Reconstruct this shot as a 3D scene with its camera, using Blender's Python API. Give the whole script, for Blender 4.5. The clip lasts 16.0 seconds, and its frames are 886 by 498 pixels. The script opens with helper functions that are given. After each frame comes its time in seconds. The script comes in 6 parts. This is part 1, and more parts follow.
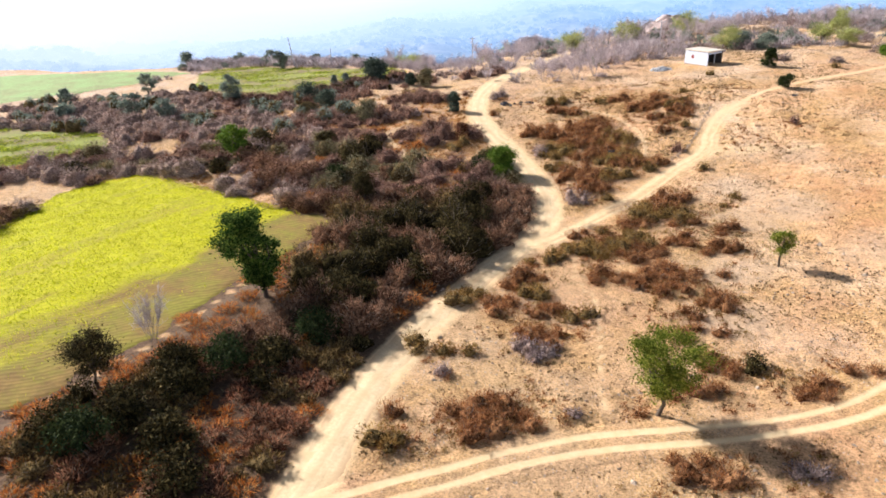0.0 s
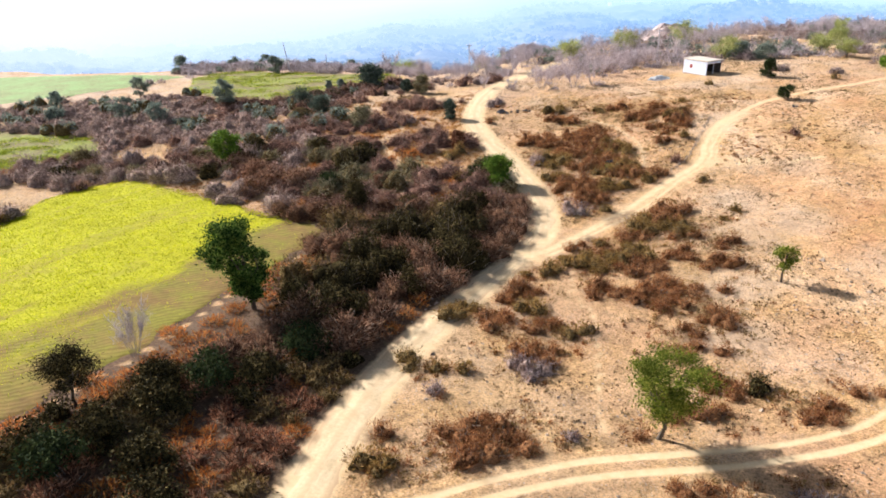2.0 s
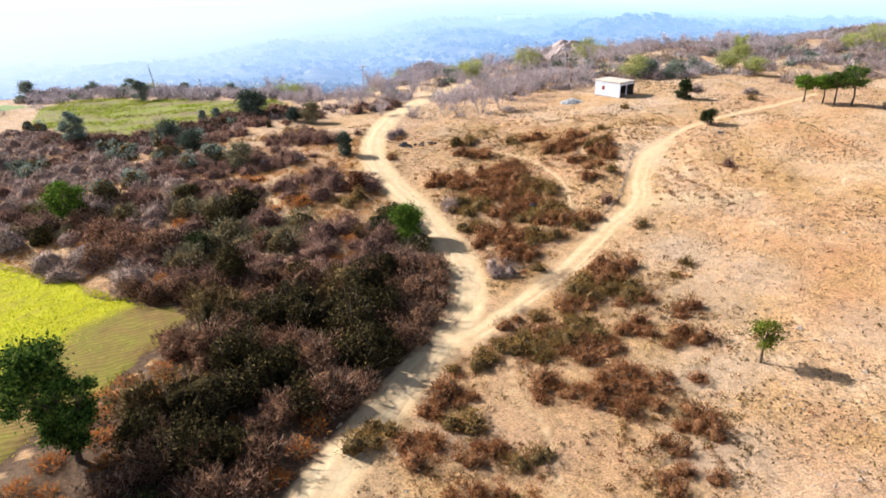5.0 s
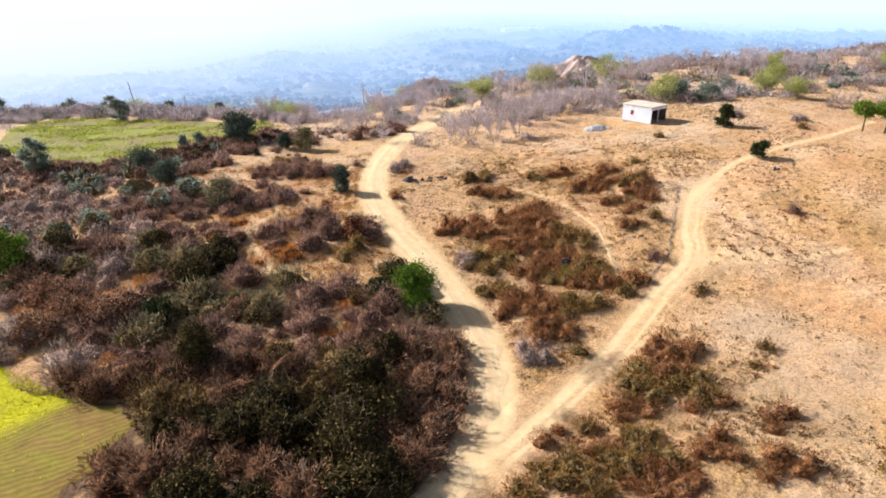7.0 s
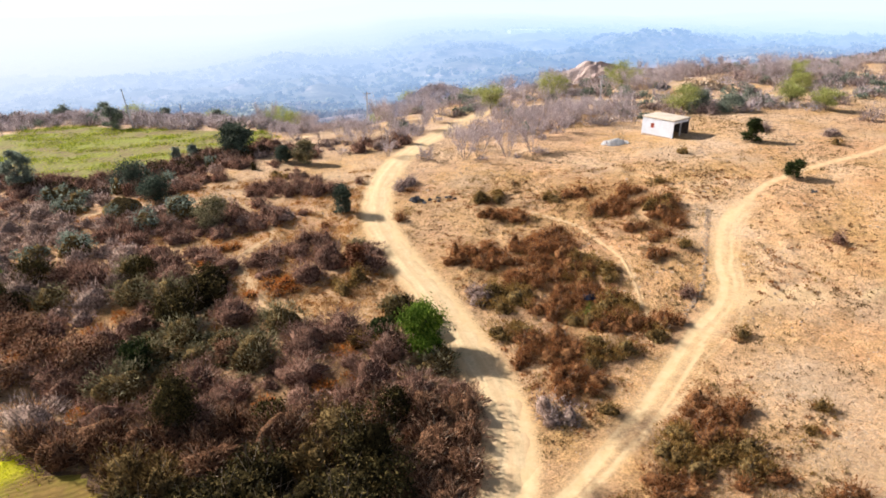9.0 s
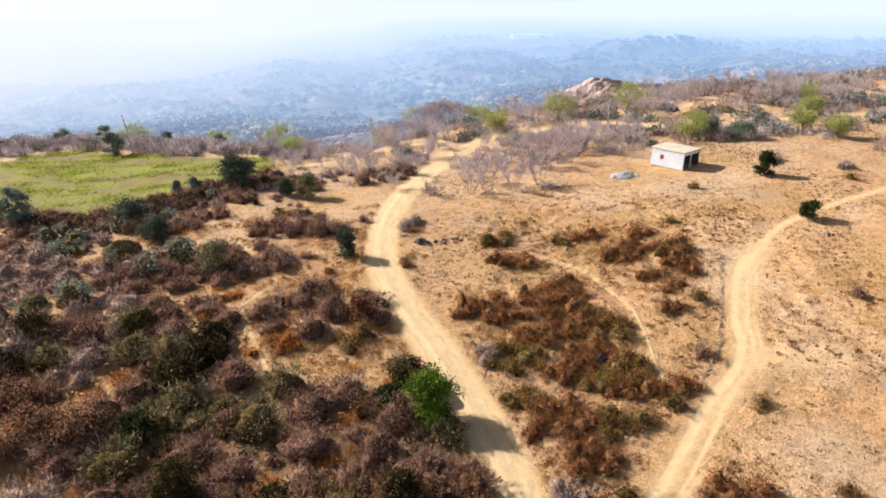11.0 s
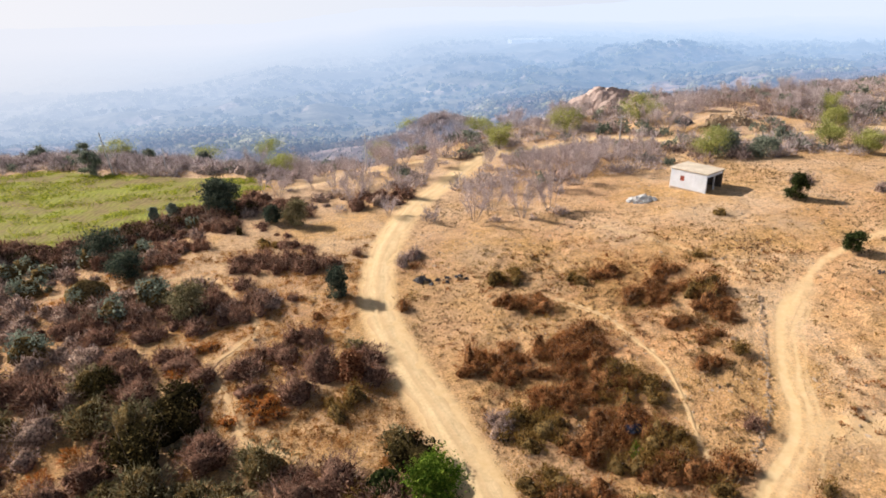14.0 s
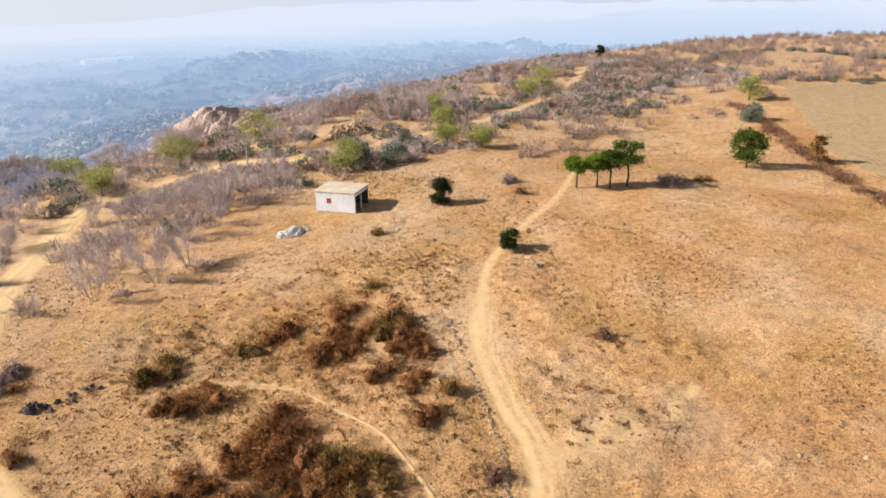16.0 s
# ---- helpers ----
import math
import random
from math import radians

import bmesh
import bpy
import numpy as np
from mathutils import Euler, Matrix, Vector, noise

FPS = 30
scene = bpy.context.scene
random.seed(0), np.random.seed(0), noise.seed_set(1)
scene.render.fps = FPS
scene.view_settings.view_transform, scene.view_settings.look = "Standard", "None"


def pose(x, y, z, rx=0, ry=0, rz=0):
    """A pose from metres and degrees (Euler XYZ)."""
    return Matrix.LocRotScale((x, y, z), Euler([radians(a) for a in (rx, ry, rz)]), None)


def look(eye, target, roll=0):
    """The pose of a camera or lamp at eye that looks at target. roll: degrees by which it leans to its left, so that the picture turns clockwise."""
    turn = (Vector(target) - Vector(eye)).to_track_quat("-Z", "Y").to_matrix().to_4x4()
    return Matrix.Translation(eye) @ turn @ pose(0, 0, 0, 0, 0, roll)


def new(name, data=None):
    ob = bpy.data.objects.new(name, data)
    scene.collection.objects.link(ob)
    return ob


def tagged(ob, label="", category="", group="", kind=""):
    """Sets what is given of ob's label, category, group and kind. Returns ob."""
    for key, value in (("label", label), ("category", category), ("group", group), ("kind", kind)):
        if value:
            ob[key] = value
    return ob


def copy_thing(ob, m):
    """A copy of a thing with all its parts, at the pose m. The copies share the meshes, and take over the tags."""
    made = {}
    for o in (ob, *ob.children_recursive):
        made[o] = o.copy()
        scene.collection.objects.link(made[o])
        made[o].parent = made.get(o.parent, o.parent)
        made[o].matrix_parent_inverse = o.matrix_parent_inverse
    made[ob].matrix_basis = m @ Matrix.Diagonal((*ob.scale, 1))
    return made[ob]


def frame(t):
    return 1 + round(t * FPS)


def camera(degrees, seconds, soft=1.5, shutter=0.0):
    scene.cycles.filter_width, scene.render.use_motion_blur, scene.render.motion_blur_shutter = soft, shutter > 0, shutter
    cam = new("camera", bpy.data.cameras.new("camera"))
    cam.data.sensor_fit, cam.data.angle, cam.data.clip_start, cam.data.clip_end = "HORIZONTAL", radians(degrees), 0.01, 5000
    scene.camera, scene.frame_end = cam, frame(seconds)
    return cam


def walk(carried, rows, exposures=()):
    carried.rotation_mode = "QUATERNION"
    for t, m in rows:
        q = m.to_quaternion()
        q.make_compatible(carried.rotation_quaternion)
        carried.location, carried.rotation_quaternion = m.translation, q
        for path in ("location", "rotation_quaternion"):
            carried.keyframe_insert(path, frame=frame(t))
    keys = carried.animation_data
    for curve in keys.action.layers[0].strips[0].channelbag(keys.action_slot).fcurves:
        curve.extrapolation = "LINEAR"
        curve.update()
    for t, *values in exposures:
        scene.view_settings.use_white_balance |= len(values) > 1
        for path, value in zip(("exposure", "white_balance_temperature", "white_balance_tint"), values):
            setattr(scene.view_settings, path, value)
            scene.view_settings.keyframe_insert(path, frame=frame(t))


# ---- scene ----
# ---------------------------------------------------------------- camera
cam = camera(65.5, 16.0, soft=1.7)
METRES, EYE, TILT, LEAN, TURN = 70.0, 30.0, -24.0, 1.0, 0.0
ROWS = [
    (0.0, 0.0, 0.0, 0.0, 0.0, 0.0, -0.0),
    (0.5, 0.0003, 0.0004, 0.0002, -0.07, 0.21, -0.11),
    (1.0, 0.0007, 0.0019, -0.0001, -0.16, 0.32, -0.29),
    (1.5, 0.0013, 0.0095, 0.003, -0.28, 0.38, -0.43),
    (2.0, 0.0012, 0.0266, 0.0091, -0.41, 0.47, -0.51),
    (2.5, 0.0014, 0.0518, 0.0177, -0.47, 0.59, -0.64),
    (3.0, 0.001, 0.083, 0.0307, -0.52, 0.7, -0.76),
    (3.5, 0.0002, 0.1187, 0.0468, -0.58, 0.85, -0.81),
    (4.0, 0.0024, 0.1582, 0.064, -1.97, 1.05, -0.19),
    (4.1, 0.0029, 0.1665, 0.0675, -3.38, 1.09, 0.42),
    (4.2, 0.0034, 0.1749, 0.0711, -5.74, 1.1, 1.46),
    (4.3, 0.0038, 0.1834, 0.0746, -7.26, 1.1, 2.11),
    (4.4, 0.0042, 0.1921, 0.0782, -8.08, 1.11, 2.46),
    (4.6, 0.0048, 0.2097, 0.0855, -8.5, 1.18, 2.61),
    (5.4, 0.0066, 0.2842, 0.1161, -8.55, 1.54, 2.51),
    (6.5, 0.0125, 0.3945, 0.1633, -8.61, 2.04, 2.36),
    (7.0, 0.0177, 0.4439, 0.1855, -8.57, 2.14, 2.26),
    (7.5, 0.0213, 0.4804, 0.2026, -8.53, 2.17, 2.19),
    (8.0, 0.0228, 0.5044, 0.2145, -8.37, 2.2, 2.09),
    (8.5, 0.0236, 0.5225, 0.2232, -8.33, 2.22, 2.02),
    (9.0, 0.0248, 0.5366, 0.2341, -8.27, 2.18, 1.92),
    (9.5, 0.0249, 0.5455, 0.2539, -8.23, 2.15, 1.87),
    (10.0, 0.0248, 0.5519, 0.2768, -8.16, 2.14, 1.92),
    (12.5, 0.0275, 0.595, 0.3412, -8.04, 2.32, 2.38),
    (13.0, 0.03, 0.6189, 0.3486, -8.12, 2.37, 2.47),
    (13.5, 0.0334, 0.6489, 0.359, -8.16, 2.42, 2.55),
    (14.0, 0.0374, 0.684, 0.3712, -8.19, 2.47, 2.5),
    (14.2, 0.0436, 0.6988, 0.376, -8.15, 2.53, 2.57),
    (14.3, 0.0468, 0.7063, 0.3786, -8.17, 2.56, 2.62),
    (14.4, 0.0492, 0.7141, 0.3815, -9.1, 2.55, 3.08),
    (14.5, 0.0502, 0.7221, 0.3848, -11.33, 2.44, 4.1),
    (14.6, 0.0501, 0.7304, 0.3885, -14.32, 2.22, 5.38),
    (14.7, 0.0497, 0.7391, 0.3923, -16.11, 2.06, 6.13),
    (14.8, 0.0494, 0.7479, 0.3962, -16.9, 1.99, 6.45),
    (14.9, 0.049, 0.7567, 0.4001, -17.2, 1.97, 6.56),
    (15.0, 0.0489, 0.7654, 0.404, -17.06, 2.0, 6.48),
    (15.1, 0.0499, 0.774, 0.4076, -18.38, 1.92, 7.17),
    (15.2, 0.0526, 0.7825, 0.4109, -21.84, 1.53, 8.74),
    (15.3, 0.0562, 0.791, 0.4141, -26.21, 0.89, 10.63),
    (15.4, 0.0601, 0.7996, 0.4173, -30.77, 0.09, 12.52),
    (15.5, 0.0637, 0.8084, 0.4206, -34.75, -0.71, 14.1),
    (15.6, 0.0664, 0.8174, 0.4242, -36.95, -1.2, 14.85),
    (16.0, 0.0715, 0.855, 0.4402, -38.36, -1.43, 15.27),
]
walk(cam, [(t, pose(0, 0, EYE, TILT, LEAN, TURN) @ pose(METRES * x, METRES * y, METRES * z, 90 + pitch, roll, yaw)) for t, x, y, z, yaw, pitch, roll in ROWS],
     [(0.0, 0.92, 5900, 14), (4.0, 0.88, 5750, 12), (8.0, 0.78, 6250, 14), (13.0, 0.57, 6600, 14), (16.0, 0.43, 6900, 14)])

# ---------------------------------------------------------------- sky and sun: late morning, sun ahead and to the left, hazy air
SUN_UP, SUN_TO = radians(29.5), Vector((-0.80, 0.60))
world = bpy.data.worlds.new("hazy_sky")
scene.world = world
world.use_nodes = True
sky = world.node_tree.nodes.new("ShaderNodeTexSky")
sky.sky_type, sky.sun_disc = "NISHITA", False
sky.sun_elevation, sky.sun_rotation = SUN_UP, math.atan2(SUN_TO.x, SUN_TO.y)
sky.air_density, sky.dust_density, sky.ozone_density = 1.2, 3.0, 1.0
world.node_tree.nodes["Background"].inputs[1].default_value = 0.043
world.node_tree.links.new(sky.outputs[0], world.node_tree.nodes["Background"].inputs[0])
sun = new("sun", bpy.data.lights.new("sun", "SUN"))
sun.data.energy, sun.data.angle, sun.data.color = 5.1, radians(0.6), (1.0, 0.94, 0.86)
sun.matrix_world = look((0, 0, 0), (-SUN_TO.x * math.cos(SUN_UP), -SUN_TO.y * math.cos(SUN_UP), -math.sin(SUN_UP)))


# ---------------------------------------------------------------- relief of the land
def hash2(ix, iy, seed):
    h = (ix.astype(np.int64) * 374761393 + iy.astype(np.int64) * 668265263 + seed * 974634777) & 0x7FFFFFFF
    h = ((h ^ (h >> 13)) * 1274126177) & 0x7FFFFFFF
    h = ((h ^ (h >> 16)) * 668265263) & 0x7FFFFFFF
    return ((h ^ (h >> 15)) & 0xFFFF) / 65535.0


def vnoise(x, y, seed=0):
    """Smooth value noise, -1 to 1, one cell a unit wide."""
    x, y = np.asarray(x, float), np.asarray(y, float)
    ix, iy = np.floor(x), np.floor(y)
    fx, fy = x - ix, y - iy
    fx, fy = fx * fx * (3 - 2 * fx), fy * fy * (3 - 2 * fy)
    a, b = hash2(ix, iy, seed), hash2(ix + 1, iy, seed)
    c, d = hash2(ix, iy + 1, seed), hash2(ix + 1, iy + 1, seed)
    return 2 * ((a * (1 - fx) + b * fx) * (1 - fy) + (c * (1 - fx) + d * fx) * fy) - 1


def fbm(x, y, seed=0, octaves=4):
    return sum(vnoise(x * 2.03 ** k, y * 2.03 ** k, seed + 17 * k) * 0.5 ** k for k in range(octaves))


def smooth(a, b, v):
    s = np.clip((np.asarray(v, float) - a) / (b - a), 0, 1)
    return s * s * (3 - 2 * s)


# swells and hollows of the plateau, on a net of 30 m: columns x = -60 to 90, rows y = 30 to 180
SWELLS = [(0.97, 0.87, -0.39, -0.66, 0.39, -0.53), (0.44, 0.13, -0.67, -0.57, 0.18, -0.08), (-0.59, -0.78, -0.55, 0.82, 0.45, -0.37),
          (-1.18, -1.04, -1.35, 0.49, 0.23, -0.57), (-0.9, 0.5, 0.63, 1.0, 0.54, 0.42), (-0.91, 0.17, 0.43, 0.39, 0.65, 1.02)]
RIM = [(-900, 330), (-300, 235), (-100, 209), (-45, 198), (-24, 182), (-6, 171.5), (10, 177), (22, 180.5), (42, 194), (62, 200), (80, 204), (110, 207), (200, 223), (310, 234), (380, 206), (450, 110), (600, -300), (900, -900)]


def rim_distance(x, y):
    """Metres past the plateau's edge, towards the valley."""
    rx, ry = np.array(RIM, float).T
    return y - np.interp(x, rx, ry) + 6 * fbm(x / 28, y / 28, 5, 3)


def plateau(x, y):
    cx, cy = np.clip(x, -140, 170), np.clip(y, -40, 230)
    z = 1.89 + 0.0484 * cx + 0.0072 * (cy - 100)
    for i, row in enumerate(SWELLS):
        for j, w in enumerate(row):
            z = z + w * np.exp(-((cx + 60 - 30 * i) ** 2 + (cy - 30 - 30 * j) ** 2) / 1352)
    return z + 1.5 * smooth(230, 620, x)


def height(x, y):
    x, y = np.asarray(x, float), np.asarray(y, float)
    z = plateau(x, y)
    d = np.maximum(rim_distance(x, y), 0)
    deep = 34 + 14 * smooth(60, -160, x)
    z = z - deep * (1 - np.exp(-d / (215 + 55 * smooth(40, -40, x))))
    z = z - (3.0 + 2.0 * smooth(-10, 15, x)) * smooth(1, 24, d) * smooth(75, 35, x)
    amp = smooth(15, 230, d) * (1 - 0.8 * smooth(240, 560, d))
    z = z + amp * (6.5 * fbm(x / 130, y / 105, 31, 4) + 4 * fbm(x / 36, y / 30, 77, 3))
    east = amp * smooth(-10, 120, x)
    z = z + east * (7 * np.abs(fbm(x / 90, y / 70, 131, 3)) - 2.5)
    z = z + smooth(380, 850, x) * smooth(500, 1150, np.hypot(x, y)) * (24 + 9 * fbm(x / 160, y / 120, 91, 3)) * smooth(150, 420, y)
    # brushy knolls below the edge
    z = z + 7.5 * np.exp(-(((x - 29) / 12) ** 2 + ((y - 236) / 15) ** 2)) + 3.0 * np.exp(-(((x - 8) / 13) ** 2 + ((y - 226) / 12) ** 2))
    # the pale broken bluff and the low stone mound at the plateau's edge
    z = z + 4.6 * np.exp(-(((x - 71) / 9) ** 2 + ((y - 232) / 6) ** 2)) - 2.0 * np.exp(-(((x - 64) / 14) ** 2 + ((y - 219) / 6) ** 2)) + 2.0 * np.exp(-(((x - 77) / 5) ** 2 + ((y - 180) / 3.0) ** 2))
    return z


# ---------------------------------------------------------------- materials
def node(m, kind, **settings):
    n = m.node_tree.nodes.new(kind)
    for key, value in settings.items():
        n.inputs[key].default_value = value
    return n


def join(m, a, b):
    m.node_tree.links.new(a, b)


def blank(name, rough=0.9):
    m = bpy.data.materials.new(name)
    m.use_nodes = True
    b = m.node_tree.nodes["Principled BSDF"]
    b.inputs["Roughness"].default_value = rough
    b.inputs["Specular IOR Level"].default_value = 0.2
    return m, b


def place(m):
    return m.node_tree.nodes.new("ShaderNodeTexCoord").outputs["Object"]


def noise_of(m, scale, detail=4.0, rough=0.55, at=None):
    n = node(m, "ShaderNodeTexNoise", Scale=scale, Detail=detail, Roughness=rough)
    join(m, at or place(m), n.inputs["Vector"])
    return n.outputs["Fac"]


def ramp(m, fac, *stops):
    """A colour ramp; stops of (place, grey or colour)."""
    n = m.node_tree.nodes.new("ShaderNodeValToRGB")
    e = n.color_ramp.elements
    while len(e) < len(stops):
        e.new(0.5)
    for el, (p, c) in zip(e, stops):
        el.position, el.color = p, (c, c, c, 1) if isinstance(c, (int, float)) else (*c, 1)
    join(m, fac, n.inputs[0])
    return n.outputs[0]


def blend(m, fac, a, b, how="MIX"):
    n = m.node_tree.nodes.new("ShaderNodeMix")
    n.data_type, n.blend_type = "RGBA", how
    for sock, v in ((n.inputs[0], fac), (n.inputs[6], a), (n.inputs[7], b)):
        if isinstance(v, (int, float)):
            sock.default_value = v
        elif isinstance(v, tuple):
            sock.default_value = (*v, 1)
        else:
            join(m, v, sock)
    return n.outputs[2]


def bump(m, b, fac, strength, distance):
    n = node(m, "ShaderNodeBump", Strength=strength, Distance=distance)
    join(m, fac, n.inputs["Height"])
    join(m, n.outputs[0], b.inputs["Normal"])


def soil_material():
    m, b = blank("dry_soil", 0.95)
    at = place(m)
    broad = ramp(m, noise_of(m, 0.035, 5, 0.6, at), (0.34, (0.54, 0.305, 0.165)), (0.46, (0.56, 0.345, 0.175)), (0.60, (0.57, 0.37, 0.19)), (0.72, (0.48, 0.385, 0.26)))
    east = m.node_tree.nodes.new("ShaderNodeSeparateXYZ")
    join(m, at, east.inputs[0])
    redder = node(m, "ShaderNodeMapRange")
    redder.inputs[1].default_value, redder.inputs[2].default_value, redder.inputs[4].default_value = 8, 40, 0.85
    join(m, east.outputs[0], redder.inputs[0])
    broad = blend(m, redder.outputs[0], broad, ramp(m, noise_of(m, 0.05, 7, 0.68, at), (0.38, (0.57, 0.29, 0.125)), (0.5, (0.665, 0.395, 0.195)), (0.62, (0.72, 0.485, 0.285))))
    # paler towards the plateau's edge; distance haze is put into the soil colour
    edgeward = node(m, "ShaderNodeMapRange")
    edgeward.inputs[1].default_value, edgeward.inputs[2].default_value, edgeward.inputs[4].default_value = 116, 168, 0.7
    join(m, east.outputs[1], edgeward.inputs[0])
    broad = blend(m, edgeward.outputs[0], broad, (0.60, 0.435, 0.30))
    # thin golden grass in drifts
    grassy = ramp(m, noise_of(m, 0.11, 7, 0.68, at), (0.45, 0.0), (0.66, 0.9))
    dry = ramp(m, noise_of(m, 3.0, 6, 0.72, at), (0.33, (0.38, 0.205, 0.07)), (0.62, (0.63, 0.385, 0.15)))
    c = blend(m, grassy, broad, dry)
    # crumbs, hoof marks and dust, from half a metre down to a hand
    coarse = ramp(m, noise_of(m, 1.1, 8, 0.75, at), (0.34, 0.64), (0.5, 1.0), (0.68, 1.18))
    crumb = ramp(m, noise_of(m, 6.0, 6, 0.75, at), (0.37, 0.50), (0.49, 1.0), (0.64, 1.20))
    c = blend(m, 1.0, c, blend(m, 1.0, coarse, crumb, "MULTIPLY"), "MULTIPLY")
    # pale pebbles, thick on the stony rises
    for size, share, tone in ((2.6, 0.10, (0.52, 0.45, 0.37)), (6.5, 0.17, (0.66, 0.58, 0.48))):
        v = node(m, "ShaderNodeTexVoronoi", Scale=size, Randomness=1.0)
        join(m, at, v.inputs["Vector"])
        stone = blend(m, 1.0, ramp(m, v.outputs["Distance"], (share, 1.0), (share + 0.09, 0.0)), ramp(m, noise_of(m, 0.16 if size < 4 else 0.10, 4, 0.6, at), (0.47, 0.0), (0.62, 0.85)), "MULTIPLY")
        c = blend(m, stone, c, tone)
    gravel = ramp(m, noise_of(m, 0.06, 5, 0.7, at), (0.55, 0.0), (0.70, 0.28))
    c = blend(m, gravel, c, ramp(m, noise_of(m, 2.4, 7, 0.75, at), (0.35, (0.26, 0.20, 0.145)), (0.6, (0.54, 0.45, 0.345))))
    stony = m.node_tree.nodes.new("ShaderNodeAttribute")
    stony.attribute_name = "stony"
    c = blend(m, ramp(m, blend(m, 0.45, stony.outputs["Fac"], noise_of(m, 0.8, 7, 0.75, at)), (0.40, 0.0), (0.70, 0.45)), c, ramp(m, noise_of(m, 3.2, 7, 0.78, at), (0.35, (0.37, 0.255, 0.165)), (0.6, (0.63, 0.475, 0.325))))
    litter = m.node_tree.nodes.new("ShaderNodeAttribute")
    litter.attribute_name = "litter"
    worn = m.node_tree.nodes.new("ShaderNodeAttribute")
    worn.attribute_name = "worn"
    dusty = ramp(m, noise_of(m, 1.3, 6, 0.7, at), (0.3, (0.63, 0.435, 0.22)), (0.62, (0.71, 0.525, 0.295)))
    trodden = ramp(m, blend(m, 0.16, worn.outputs["Fac"], noise_of(m, 2.6, 6, 0.75, at)), (0.24, 0.0), (0.60, 0.97))
    c = blend(m, trodden, c, dusty)
    # dead leaf litter; its near-black tones also stand for shade between bushes
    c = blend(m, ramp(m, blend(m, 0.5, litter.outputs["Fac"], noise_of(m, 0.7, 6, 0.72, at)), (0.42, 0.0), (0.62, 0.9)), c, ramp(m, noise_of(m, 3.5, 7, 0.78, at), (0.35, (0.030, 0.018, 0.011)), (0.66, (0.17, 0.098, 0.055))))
    join(m, c, b.inputs["Base Color"])
    n = node(m, "ShaderNodeBump", Distance=0.30)
    join(m, ramp(m, trodden, (0.0, 0.85), (0.9, 0.10)), n.inputs["Strength"])
    join(m, noise_of(m, 2.4, 9, 0.74, at), n.inputs["Height"])
    join(m, n.outputs[0], b.inputs["Normal"])
    return m


def dust_material(name, pale, dark):
    """Wheel-worn dust, thinner along the middle and at the edges."""
    m, b = blank(name, 0.95)
    at = place(m)
    c = ramp(m, noise_of(m, 0.5, 6, 0.65, at), (0.33, dark), (0.6, pale))
    fine = ramp(m, noise_of(m, 4.0, 6, 0.7, at), (0.3, 0.88), (0.6, 1.05))
    c = blend(m, 1.0, c, fine, "MULTIPLY")
    lane = m.node_tree.nodes.new("ShaderNodeAttribute")
    lane.attribute_name = "lane"
    c = blend(m, 1.0, c, ramp(m, noise_of(m, 1.0, 4, 0.6, lane.outputs["Vector"]), (0.3, 0.84), (0.5, 1.0), (0.7, 1.08)), "MULTIPLY")
    across = m.node_tree.nodes.new("ShaderNodeAttribute")
    across.attribute_name = "across"
    worn = ramp(m, across.outputs["Fac"], (0.08, 0.45), (0.24, 0.0), (0.55, 0.0), (0.86, 1.0))
    ragged = blend(m, 1.0, worn, ramp(m, noise_of(m, 1.6, 6, 0.7, at), (0.25, 0.3), (0.5, 1.0)), "MULTIPLY")
    c = blend(m, ragged, c, blend(m, 0.8, dark, (0.54, 0.35, 0.19)))
    join(m, c, b.inputs["Base Color"])
    bump(m, b, noise_of(m, 3.0, 6, 0.65, at), 0.35, 0.08)
    return m


def crop_soil_material(name, soil, green, spacing, angle, amount, flower=None):
    """Ploughed soil with drilled rows of a young crop."""
    m, b = blank(name, 0.95)
    at = place(m)
    turn = m.node_tree.nodes.new("ShaderNodeMapping")
    turn.inputs["Rotation"].default_value = (0, 0, radians(angle))
    join(m, at, turn.inputs["Vector"])
    w = node(m, "ShaderNodeTexWave", Scale=0.314 / spacing, Distortion=14.0, Detail=6.0)
    w.inputs["Detail Scale"].default_value = 0.4
    join(m, turn.outputs[0], w.inputs["Vector"])
    rows_fac = ramp(m, w.outputs["Fac"], (0.35, 0.0), (0.8, 1.0))
    c = ramp(m, noise_of(m, 0.9, 7, 0.7, at), (0.3, tuple(0.6 * v for v in soil)), (0.6, soil))
    patch = ramp(m, noise_of(m, 0.13, 7, 0.7, at), (0.42, 0.0), (0.58, amount))
    c = blend(m, patch, c, blend(m, 0.5, green, ramp(m, noise_of(m, 2.5, 5, 0.7, at), (0.3, tuple(0.5 * v for v in green)), (0.65, tuple(1.25 * v for v in green)))))
    c = blend(m, rows_fac, c, blend(m, 1.0, c, (0.80, 0.78, 0.72), "MULTIPLY"))
    if flower:  # the closed carpet of blossom
        bloom = m.node_tree.nodes.new("ShaderNodeAttribute")
        bloom.attribute_name = "bloom"
        head = ramp(m, noise_of(m, 1.6, 8, 0.75, at), (0.32, tuple(0.62 * v for v in flower)), (0.62, flower))
        c = blend(m, ramp(m, blend(m, 0.35, bloom.outputs["Fac"], noise_of(m, 1.1, 7, 0.75, at)), (0.28, 0.0), (0.62, 0.95)), c, head)
    join(m, c, b.inputs["Base Color"])
    bump(m, b, blend(m, 0.6, w.outputs["Fac"], noise_of(m, 2.0, 6, 0.7, at)), 0.4, 0.10)
    return m


